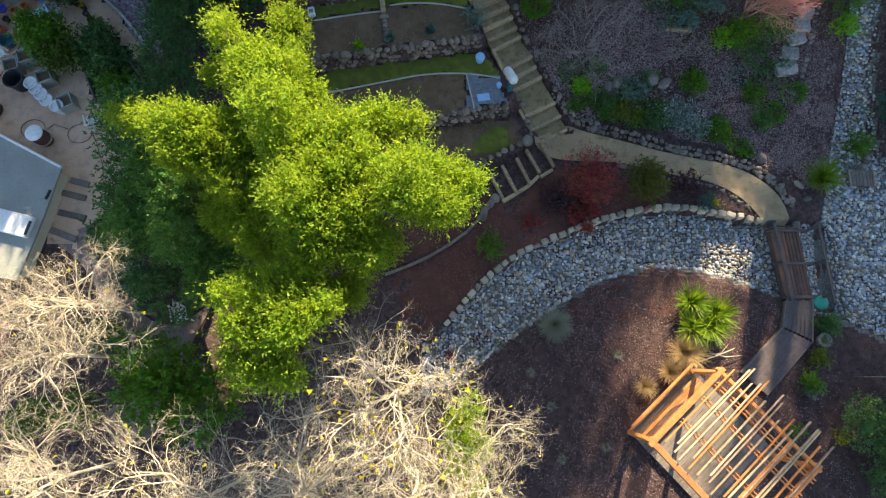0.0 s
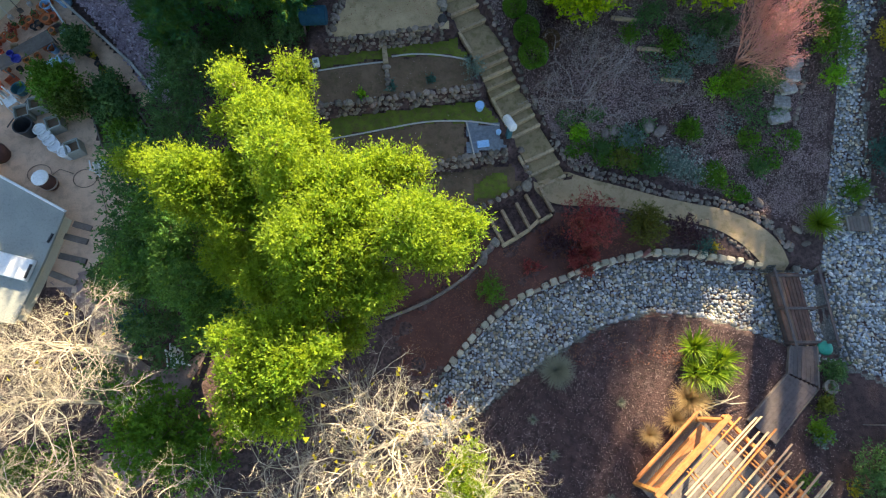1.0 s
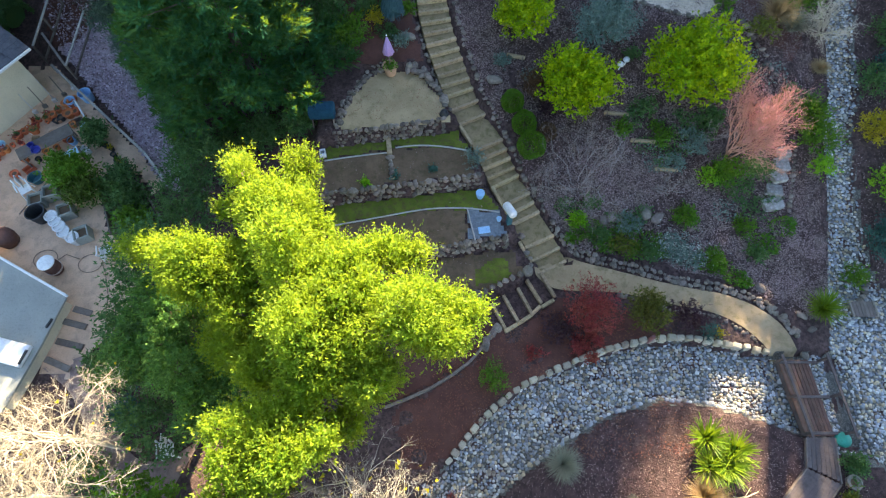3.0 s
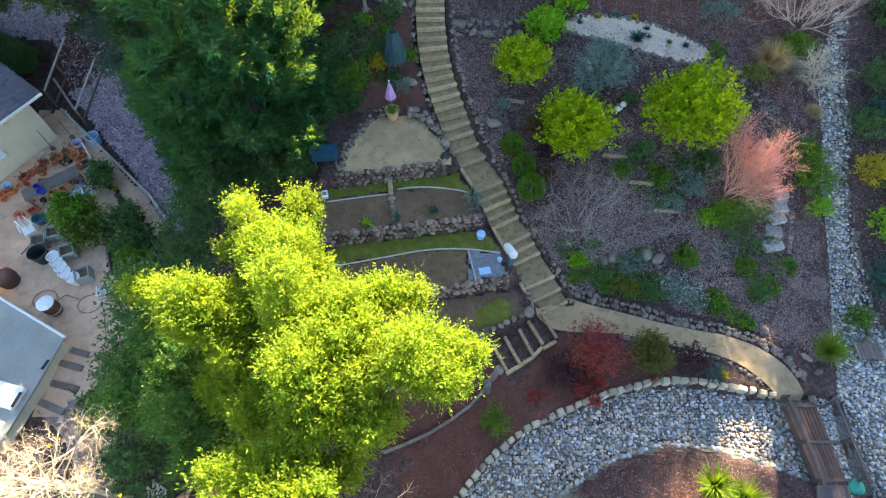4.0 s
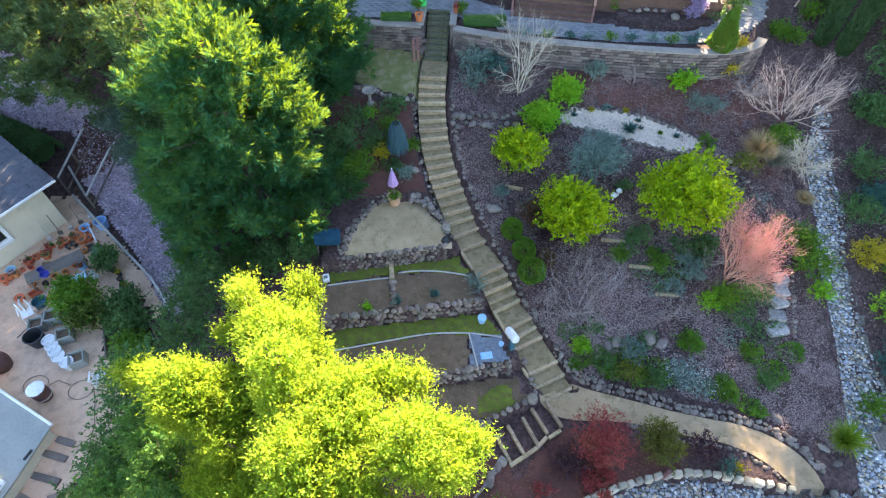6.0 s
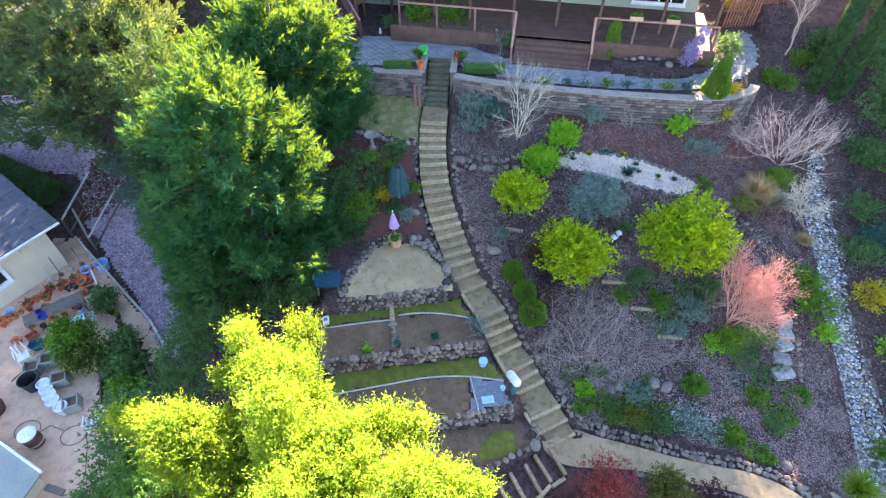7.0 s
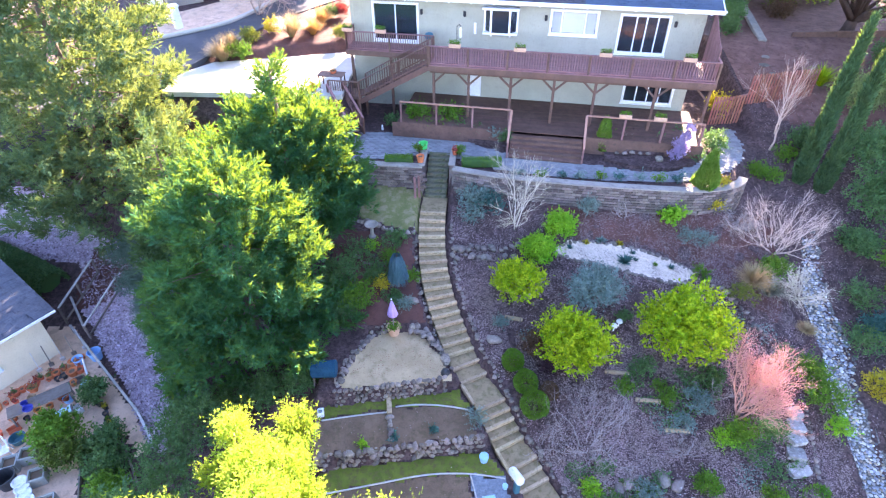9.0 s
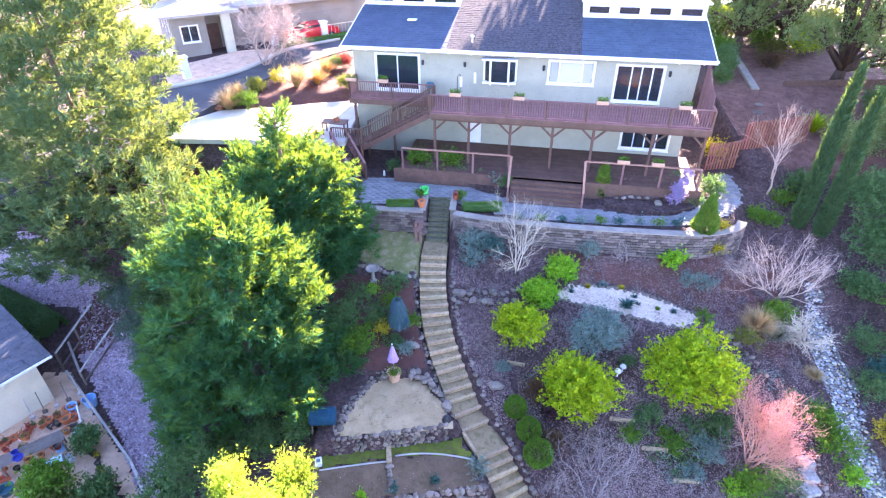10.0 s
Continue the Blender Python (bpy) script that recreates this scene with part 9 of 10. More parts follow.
carpet("bank", [(-15.4, 35.0), (-14.9, 34.7), (-11.7, 35.4), (-8.9, 36.1), (-5.7, 36.7), (-5.7, 47.4), (-8.6, 45.7), (-10.2, 43.8), (-12.2, 41.2), (-14.2, 36.9)], RED_MULCH, "red-brown mulched bank beside the driveway", lift=0.05)
for k, (x, y, r, h, m, lb) in enumerate((
        (-14.36, 35.0, 0.9, 1.5, STRAW, "pale plume grass on the bank"), (-13.35, 35.3, 0.8, 1.2, LEAF_MID, ""), (-13.17, 37.4, 0.7, 0.8, LEAF_OLIVE, ""),
        (-12.0, 39.0, 0.7, 0.9, YELLOW_LEAF, ""), (-10.6, 38.3, 0.95, 1.5, STRAW, "pale plume grass on the bank"), (-9.22, 38.7, 0.8, 1.1, ORANGE_GRASS, "orange-tan grass clump on the bank"),
        (-8.98, 40.7, 0.9, 1.2, ORANGE_GRASS, "orange-tan grass clump on the bank"), (-8.43, 42.0, 0.6, 0.8, LEAF_DARK, ""), (-7.06, 37.9, 0.6, 0.8, LEAF_OLIVE, ""),
        (-7.83, 42.2, 0.6, 0.9, RED_LEAF, ""), (-14.1, 36.1, 0.6, 1.1, STRAW, "pale plume grass on the bank"))):
    if lb:
        grass_tuft("bank_grass", x, y, r, h, m, lb, 620, 340 + k, 0.022)
    else:
        shrub("bank_shrub", x, y, r, h, m, "rounded garden shrub on the mulched bank", 2400, 0.09, 0.035, 340 + k)
bare_tree("bare_tree", (-14.0, 42.6, 9.1), 5.4, 0.45, PINK_TWIG, "pale weeping leafless tree across the road", 350, 5, 0.07, 4, 4, -0.1, first=0.4, fan=0.6)


def far_house():
    h = thing("neighbour_house", "taupe stucco house with tan hip roof across the road", "house", at=(-21.4, 44.4, 9.05), turn=31)
    # local x along the front to the right, y away
    e = 3.3
    holes = [(0.6, 2.0, 1.2, 2.5)]
    part("front_wall", wall_with_openings(Shape(), 0, 2.6, 0, e, 0, 0.2, holes), TAUPE, h)
    window(h, 0.6, 2.0, 1.2, 2.5, 0, [0.5, 0.5], "window", trim=0.1)
    part("side_wall", Shape().box((0.1, 4.6, e / 2), (0.2, 8.8, e)), TAUPE, h)
    for y in (1.6, 3.6, 5.8):
        win = new("window")
        win.parent = h
        part("frame", Shape().box((-0.02, y, 2.3), (0.08, 0.5, 1.5), 0, 0.01), WHITE, win)
        part("pane", Shape().box((-0.07, y, 2.3), (0.02, 0.36, 1.34)), GLASS, win)
    part("recess_wall", Shape().box((3.3, 1.6, e / 2), (1.6, 0.2, e)), TAUPE, h)
    part("entry_door", Shape().box((3.3, 1.46, 1.1), (0.95, 0.08, 2.15), 0, 0.02), DECK_BROWN, h)
    part("pillar", Shape().box((4.1, -0.3, e / 2), (0.7, 0.6, e), 0, 0.03), BEIGE, h)
    part("wing_wall", Shape().box((12.3, 1.4, e / 2), (16.0, 0.2, e)), TAUPE, h)
    part("wing_side", Shape().box((4.35, 0.8, e / 2), (0.2, 1.4, e)), TAUPE, h)
    part("garage_door", Shape().box((13.0, 1.27, 1.2), (4.8, 0.06, 2.3), 0, 0.02), TAUPE, h)
    def hip(x0, x1, y0, y1, z, rise, nm):
        m = (y1 - y0) / 2
        part(nm, Shape().add([(x0, y0, z), (x1, y0, z), (x1, y1, z), (x0, y1, z), (x0 + m, y0 + m, z + rise), (x1 - m, y0 + m, z + rise), (x0, y0, z - 0.2), (x1, y0, z - 0.2), (x1, y1, z - 0.2), (x0, y1, z - 0.2)],
                             [(0, 1, 5, 4), (1, 2, 5), (2, 3, 4, 5), (3, 0, 4), (0, 6, 7, 1), (1, 7, 8, 2), (2, 8, 9, 3), (3, 9, 6, 0), (9, 8, 7, 6)]), ROOF_TAN, h)
    hip(-0.7, 5.2, -0.8, 9.6, e + 0.1, 1.2, "roof")
    hip(3.0, 20.8, 0.6, 9.4, e + 0.13, 1.4, "roof")
    part("roof_vent", Shape().lathe([(0.08, 0), (0.08, 0.4), (0.16, 0.42), (0.02, 0.55)], 8, c=(1.2, 1.8, e + 0.5)), STEEL, h)


far_house()
# gate pillars and iron fence along the road
for x, y in ((-18.8, 39.6), (-14.67, 48.2), (-10.6, 49.3), (-20.4, 41.0), (-22.0, 43.2)):
    gp2 = thing("gate_pillar", "white stucco gate pillar with flat cap", "pillar", "pillars along the road")
    gp2.matrix_basis = pose(x, y, float(road_z(y)) - 0.12, 0, 0, 40)
    part("shaft", Shape().box((0, 0, 0.8), (0.5, 0.5, 1.6), 0, 0.03), WHITE, gp2)
    part("cap", Shape().box((0, 0, 1.66), (0.64, 0.64, 0.12), 0, 0.03), WHITE, gp2)
fe = thing("iron_fence", "thin white metal fence between pillars", "fence")
for p, q in (((-14.6, 47.0), (-10.6, 49.4)), ((-10.6, 49.4), (-6.5, 52.4)), ((-20.4, 41.0), (-18.8, 39.6))):
    z0 = float(road_z(p[1]))
    for z in (0.25, 1.2):
        part("rail", Shape().beam((*p, z0 + z), (*q, z0 + z), 0.05, 0.05), STEEL, fe)
    for k in range(16):
        x, y = p[0] + (q[0] - p[0]) * k / 15, p[1] + (q[1] - p[1]) * k / 15
        part("bar", Shape().box((x, y, z0 + 0.55), (0.025, 0.025, 1.35)), STEEL, fe)
hr = np.random.default_rng(9)
hu = hr.uniform(0, 1, 7000)
hp_ = np.stack([-13.7 + 6.7 * hu, 46.3 + 5.2 * hu + hr.uniform(-0.3, 0.3, 7000), 9.4 + hr.uniform(0.0, 0.55, 7000)], 1)
lh = thing("low_hedge", "low clipped green hedge along the road", "hedge")
part("core", Shape().beam((-13.7, 46.3, 9.6), (-7.0, 51.5, 9.6), 0.4, 0.6, 0.05), LEAF_DARK, lh)
tagged(part("foliage", quads_mesh("foliage", leaf_quads(hr, hp_, 0.1, 0.04), LEAF_MID), None, lh), kind="stuff")


def car(at, turn, paint, label):
    c = thing("car", label, "car", at=at, turn=turn)
    prof = [(-2.2, 0.35), (-2.25, 0.75), (-1.9, 0.95), (-1.35, 1.0), (-0.75, 1.42), (0.75, 1.45), (1.5, 1.02), (2.1, 0.92), (2.25, 0.7), (2.2, 0.35)]
    vs, fs = [], []
    n = len(prof)
    for y, k in ((-0.88, 0.96), (-0.8, 1.0), (0.8, 1.0), (0.88, 0.96)):
        vs += [(x * (0.99 if k < 1 else 1), y * (0.86 if z > 1.2 else 1), z * (0.98 if k < 1 else 1)) for x, z in prof]
    for j in range(3):
        fs += [(j * n + k, j * n + (k + 1) % n, (j + 1) * n + (k + 1) % n, (j + 1) * n + k) for k in range(n)]
    fs += [tuple(range(n))[::-1], tuple(range(3 * n, 4 * n))]
    part("body", Shape().add(vs, fs), paint, c)
    part("windscreen", Shape().beam((-1.25, 0, 1.08), (-0.8, 0, 1.41), 1.35, 0.02), GLASS, c)
    part("rear_window", Shape().beam((0.82, 0, 1.42), (1.42, 0, 1.09), 1.35, 0.02), GLASS, c)
    for s in (-1, 1):
        part("side_window", Shape().box((0, s * 0.8, 1.2), (1.5, 0.06, 0.3), 0, 0.02), GLASS, c)
        for x in (-1.35, 1.4):
            wh = new("wheel")
            wh.parent = c
            m = Matrix.Translation((x, s * 0.8, 0.32)) @ Matrix.Rotation(radians(90), 4, "X")
            part("tyre", Shape().lathe([(0.2, -0.1), (0.32, -0.09), (0.32, 0.09), (0.2, 0.1)], 16, m), RUBBER, wh)
            part("rim", Shape().lathe([(0.02, -0.11), (0.2, -0.105), (0.2, 0.105), (0.02, 0.11)], 12, m), STEEL, wh)
    return c


car((-11.7, 49.6, 9.42), 40, RED_PAINT, "red saloon car parked beside the road")
car((27.0, 57.5, 9.62), 15, WHITE_CAR, "white car parked behind the house")
# ---- small things in the garden ----
def pot(x, y, z, r, h, mat, label, plant=None, name="flower_pot", category="pot", group="", n=120, ph=None, seed=1):
    p = thing(name, label, category, group, at=(x, y, z))
    part("pot", Shape().lathe([(r * 0.68, 0), (r * 0.74, h * 0.05), (r * 0.95, h * 0.86), (r * 1.06, h * 0.87), (r * 1.06, h), (r * 0.9, h), (r * 0.86, h * 0.86), (0.01, h * 0.84)], 16), mat, p, smooth=False)
    part("soil", Shape().lathe([(r * 0.85, h * 0.84), (0.01, h * 0.87)], 12), SOIL, p)
    if plant:
        rng = np.random.default_rng(seed)
        pos = np.stack([rng.normal(0, r * 0.5, n), rng.normal(0, r * 0.5, n), h + np.abs(rng.normal(0, (ph or h) * 0.4, n))], 1)
        tagged(part("plant", quads_mesh("plant", leaf_quads(rng, pos, 0.11, 0.035), plant), None, p), kind="stuff")
    return p


def bucket(x, y, z, r, h, mat, label, group="", lid=False, handle=False):
    b = thing("bucket", label, "bucket", group, at=(x, y, z))
    part("body", Shape().lathe([(r * 0.8, 0), (r, h), (r * 1.06, h), (r * 1.06, h * 0.94), (r * 1.0, h * 0.93)], 18) if lid else
         Shape().lathe([(r * 0.8, 0), (r, h * 0.97), (r * 1.06, h), (r * 0.94, h), (r * 0.76, 0.03), (0.01, 0.03)], 18), mat, b)
    if lid:
        part("lid", Shape().lathe([(r * 1.07, h), (r * 1.07, h + 0.03), (r * 0.9, h + 0.045), (0.01, h + 0.05)], 18), mat, b)
    return b


# closed lilac parasol standing in a pot
pr = thing("parasol", "closed lilac canvas parasol standing in a pot", "parasol", at=(-2.33, 16.75, 2.5))
part("pole", Shape().tube([(0, 0, 0.2), (0, 0, 2.1)], 0.025, 8), GREY_WOOD, pr)
folds = Shape()
for k in range(8):
    a = 2 * math.pi * k / 8
    folds.tube([(0, 0, 2.05), (0.06 * math.cos(a), 0.06 * math.sin(a), 1.75), (0.13 * math.cos(a), 0.13 * math.sin(a), 1.3), (0.17 * math.cos(a), 0.17 * math.sin(a), 1.2)], [0.02, 0.055, 0.1, 0.09], 6)
part("canopy", folds, LILAC, pr, smooth=True)
part("finial", Shape().lathe([(0.01, 2.05), (0.035, 2.1), (0.01, 2.16)], 8), WHITE, pr)
pot(-2.33, 16.72, 2.53, 0.3, 0.5, CLAY, "large tan clay pot holding a parasol", LEAF_MID, n=160, ph=0.15, seed=2)
# bird bath
bb = thing("bird_bath", "grey stone bird bath on a pedestal", "bird bath", at=(-3.63, 21.35, 4.45))
part("pedestal", Shape().lathe([(0.18, -0.05), (0.18, 0.06), (0.09, 0.12), (0.08, 0.55), (0.13, 0.62)], 14), PALE_CAP, bb)
part("bowl", Shape().lathe([(0.1, 0.6), (0.3, 0.7), (0.34, 0.76), (0.3, 0.76), (0.2, 0.68), (0.01, 0.66)], 18), PALE_CAP, bb)
# gazing stone and rocks beside the stairs
for x, y, r, lb in ((-1.55, 18.15, 0.26, "smooth pale grey boulder beside the stairs"), (2.05, 16.25, 0.27, "pale grey boulder above the clipped shrubs"), (8.3, 10.95, 0.3, "pale grey boulder on the slope"), (8.75, 10.75, 0.26, "pale grey boulder on the slope"), (6.55, 10.65, 0.22, "pale pinkish boulder on the slope"), (6.9, 10.8, 0.24, "grey boulder on the slope"), (12.6, 7.9, 0.2, "grey boulder beside the path"), (13.95, 6.75, 0.17, "dark boulder beside the path"), (14.2, 6.2, 0.15, "dark boulder beside the path"), (13.75, 5.25, 0.17, "reddish rock at the bridge")):
    ob = tagged(new("boulder", random.choice(ROCKS[:3])), lb, "boulder")
    ob.matrix_basis = pose(x, y, float(land(x, y)) + r * 0.3, 0, 0, random.uniform(0, 360)) @ Matrix.Diagonal((r * 1.2, r * 0.85, r * 0.75, 1))
# white stone slabs like steps beside the pink tree
sl = thing("stone_steps", "pale rough stone slabs stepping up the slope", "steps")
for k, (x, y, w) in enumerate(((13.5, 11.3, 0.8), (13.62, 11.85, 0.66), (13.8, 12.38, 0.62), (13.95, 12.85, 0.6), (14.05, 13.3, 0.55))):
    q = [(w * 0.5 * random.uniform(0.85, 1.1), 0.24 * random.uniform(0.85, 1.15)) for _ in range(4)]
    poly = [(-q[0][0], -q[0][1]), (q[1][0] * 0.2, -q[1][1] * 1.1), (q[1][0], -q[1][1]), (q[2][0] * 1.05, 0.02), (q[2][0], q[2][1]), (-q[3][0] * 0.1, q[3][1] * 1.1), (-q[3][0], q[3][1]), (-q[0][0] * 1.06, -0.03)]
    b = part("slab", Shape().slab(poly, -0.1, 0.1), WHITE_STONE, sl)
    b.matrix_basis = pose(x, y, float(land(x, y)) + 0.08, random.uniform(-5, 5), random.uniform(-5, 5), random.uniform(-14, 14))
stone_row("stone_edging", [(14.2, 10.9), (14.35, 11.7), (14.45, 12.6), (14.55, 13.4)], "small grey stones beside the slab steps", 0.1, step=2.0)
# timbers holding the slope
for x, y, ln, a in ((7.15, 14.85, 1.0, -8), (8.2, 13.7, 1.0, -6), (9.15, 12.6, 0.95, -4), (2.9, 18.6, 0.9, -14), (3.0, 17.3, 0.8, -14), (6.5, 15.6, 0.8, -20)):
    z = float(land(x, y))
    t = thing("slope_timber", "weathered timber staked across the slope", "timber", "timbers across the slope", at=(x, y, z), turn=a)
    part("timber", Shape().box((0, 0, 0.08), (ln, 0.12, 0.16), 0, 0.015), TIMBER, t)
    for s in (-1, 1):
        part("stake", Shape().box((s * ln * 0.38, -0.085, 0.02), (0.04, 0.04, 0.36), 0, 0.004), GREY_WOOD, t)
# white post box lying on its stand, blue pot, tray, lid
mb = thing("water_tank", "white plastic drum on a green stand beside the stairs", "drum", at=(2.5, 10.25, 1.1))
part("drum", Shape().lathe([(0.02, -0.36), (0.14, -0.35), (0.17, -0.3), (0.17, 0.3), (0.14, 0.35), (0.02, 0.36)], 16, Matrix.Translation((0.02, 0.15, 0.82)) @ Matrix.Rotation(radians(22), 4, "Z") @ Matrix.Rotation(radians(70), 4, "X")), PLASTIC_WHITE, mb, smooth=True)
part("stand", Shape().box((0.05, 0, 0.32), (0.2, 0.2, 0.64), 15, 0.02), DARK_TEAL, mb)
bucket(1.43, 11.45, 1.13, 0.17, 0.3, PLASTIC_PALE, "pale blue plastic bucket with lid on the terrace", lid=True)
bucket(2.15, 10.35, 1.15, 0.1, 0.16, PLASTIC_PALE, "small pale blue lidded tub on gravel", lid=True)
single("tray", Shape().box((1.55, 9.9, 1.19), (0.48, 0.3, 0.05), 8, 0.02).box((1.55, 9.9, 1.225), (0.4, 0.22, 0.03), 8, 0.01), PLASTIC_PALE, "pale blue plastic tray on blue-grey gravel", "tray")
wb = thing("white_lantern", "small white box with dark panel on the terrace", "box", at=(-5.0, 13.0, 1.85), turn=12)
part("case", Shape().box((0, 0, 0.12), (0.25, 0.34, 0.22), 0, 0.03), PLASTIC_WHITE, wb)
part("panel", Shape().box((0, -0.02, 0.235), (0.15, 0.14, 0.02), 0, 0.005), BLUE_GRAVEL, wb)
bx = thing("compost_bin", "dark teal composter drum on a timber frame", "composter", at=(-4.95, 14.3, 2.45), turn=2)
part("drum", Shape().lathe([(0.02, -0.5), (0.32, -0.5), (0.36, -0.46), (0.36, 0.46), (0.32, 0.5), (0.02, 0.5)], 12, Matrix.Translation((0, 0, 0.62)) @ Matrix.Rotation(radians(90), 4, "Y")), TEAL_BLUE, bx)
for s in (-1, 1):
    part("frame_leg", Shape().beam((s * 0.42, -0.35, 0), (s * 0.42, 0, 0.6), 0.06, 0.06), GREY_WOOD, bx)
    part("frame_leg", Shape().beam((s * 0.42, 0.35, 0), (s * 0.42, 0, 0.6), 0.06, 0.06), GREY_WOOD, bx)
part("hatch", Shape().box((0, -0.1, 0.98), (0.5, 0.36, 0.03), 0, 0.01), TEAL_BLUE, bx)
single("garden_ornament", Shape().lathe([(0.16, 0), (0.2, 0.1), (0.12, 0.28), (0.02, 0.36)], 12, c=(-0.05, 14.55, 2.45)), PLASTIC_DARK, "black round pot at the wall's end", "pot")
# red post in the creek edge, teal bowl and tyre ring by the bridge
single("red_post", Shape().box((7.85, 5.75, 0.1), (0.13, 0.13, 0.9), 10, 0.015), DECK_RED, "short red-brown timber post at the creek", "post")
single("teal_cover", Shape().lathe([(0.26, 0), (0.28, 0.1), (0.2, 0.2), (0.02, 0.24)], 14, c=(14.1, 2.15, 0.05)), TEAL_GREEN, "teal green round cover beside the bridge", "cover", smooth=True)
pot(14.0, 0.75, -0.15, 0.24, 0.4, PALE_CAP, "round grey stone planter beside the boardwalk", LEAF_DARK, n=30, ph=0.1, seed=3)
shrub("small_plant", 13.3, -1.0, 0.35, 0.3, SAGE, "small grey-green plant in red mulch", 400, 0.08, 0.03, 400, 3)
shrub("small_plant", 12.6, -2.4, 0.3, 0.25, LEAF_MID, "small green plant in dark mulch", 260, 0.08, 0.03, 401, 3)
shrub("small_plant", 14.2, -2.6, 0.3, 0.25, YELLOW_LEAF, "small yellow-flowered plant in mulch", 60, 0.07, 0.03, 402, 2)
for pts, r in (([(9.3, -0.05, 0.1), (10.0, 0.2, 0.2), (10.7, 0.45, 0.12)], 0.025), ([(9.8, 0.3, 0.12), (10.3, 0.15, 0.22), (10.9, 0.2, 0.1)], 0.02), ([(9.5, 0.15, 0.1), (10.2, 0.3, 0.15), (10.5, 0.6, 0.1)], 0.016)):
    single("fallen_branch", Shape().tube(pts, [r * 0.8, r, r * 0.6], 5), PALE_BARK, "pale dry branch lying on the mulch", "branch", "branches on the mulch")
# small garden flag on a thin pole, and bushes past the walkway
gf = thing("garden_flag", "small white and blue garden flag on a thin pole", "flag", at=(15.9, -0.55, 0.0))
part("pole", Shape().tube([(-0.9, 0.0, 0.5), (0.0, 0.0, 0.62)], 0.02, 6), GREY_WOOD, gf)
part("stake", Shape().tube([(-0.9, 0.0, -0.1), (-0.9, 0.0, 0.55)], 0.02, 6), GREY_WOOD, gf)
part("cloth", Shape().box((0.1, 0.05, 0.6), (0.3, 0.42, 0.025), 12, 0.01), PLASTIC_PALE, gf)
part("patch", Shape().box((0.08, 0.08, 0.62), (0.12, 0.2, 0.02), 12, 0.005), RED_PLASTIC, gf)
for k, (x, y, r, h, m) in enumerate(((14.7, -2.1, 1.0, 1.3, LEAF_DARK), (15.6, -2.6, 1.1, 1.5, LEAF_DARK), (15.4, -3.9, 1.0, 1.2, LEAF_DARK), (16.2, -1.7, 0.7, 0.8, SAGE_DARK), (14.2, 1.35, 0.45, 0.3, LEAF_DARK), (13.3, -0.75, 0.32, 0.4, LEAF_MID), (13.7, 0.15, 0.35, 0.2, LEAF_OLIVE))):
    shrub("shaded_shrub", x, y, r, h, m, "shaded shrub in dark mulch past the walkway", int(3000 * r), 0.09, 0.03, 730 + k, 6, "shrubs past the walkway")
# plank bench across the upper creek
bn = thing("plank_bridge", "small grey plank bridge across the dry creek", "bridge", at=(16.35, 7.0, 0))
for k in range(7):
    part("plank", Shape().box((-0.42 + k * 0.14, 0, 0.12), (0.13, 0.62, 0.05), 0, 0.006), GREY_WOOD, bn)
for s in (-1, 1):
    part("edge_bar", Shape().box((s * 0.47, 0, 0.17), (0.05, 0.66, 0.06), 0, 0.006), PALE_CAP, bn)
stone_row("stone_edging", [(16.6, 7.5), (16.9, 7.8), (17.1, 8.2)], "pale stones beside the plank bridge", 0.13)
# white garden lamps on the slope
for x, y in ((7.35, 16.75), (7.6, 16.95)):
    g = thing("path_lamp", "small white mushroom garden lamp", "garden lamp", "garden lamps", at=(x, y, float(land(x, y))))
    part("stem", Shape().tube([(0, 0, 0), (0, 0, 0.3)], 0.03, 8), PLASTIC_WHITE, g)
    part("cap", Shape().lathe([(0.14, 0.28), (0.12, 0.36), (0.02, 0.4)], 12), PLASTIC_WHITE, g)
# top of the stairs
bucket(-1.25, 26.2, 6.7, 0.24, 0.34, PLASTIC_GREEN, "bright green plastic bucket on the stair wall")
pot(-1.35, 24.75, 6.66, 0.2, 0.4, TERRACOTTA, "terracotta pot at the stair head", None)
pot(0.42, 25.5, 6.72, 0.15, 0.26, TERRACOTTA, "terracotta pot on the stair wall", RED_LEAF, n=60, seed=5)
for x, y in ((-1.62, 23.7), (-1.42, 23.85)):
    single("red_post", Shape().box((x, y, 5.75), (0.12, 0.12, 1.3), 0, 0.015), DECK_RED, "red-stained timber post at the stairs", "post")
pot(-1.0, 28.5, 6.46, 0.12, 0.2, RED_PLASTIC, "small red pot on the patio", None)
for k, (x, y) in enumerate(((1.2, 28.3), (1.5, 28.2), (1.75, 28.35), (1.35, 28.55), (-3.7, 28.9), (-2.6, 29.0))):
    single("white_ornament", Shape().lathe([(0.07, 0), (0.09, 0.08), (0.05, 0.2), (0.06, 0.26), (0.01, 0.33)], 10, c=(x, y, 6.46)), PLASTIC_WHITE, "small white garden ornament before the porch", "ornament", "white ornaments", smooth=True)
single("white_label", Shape().box((9.6, 26.15, 6.55), (0.28, 0.12, 0.12), 0, 0.02), PLASTIC_WHITE, "small white block at the rose's foot", "block")
# planters on railings
mh = Matrix.Translation(HOUSE_AT) @ Matrix.Rotation(radians(HOUSE_TURN), 4, "Z")


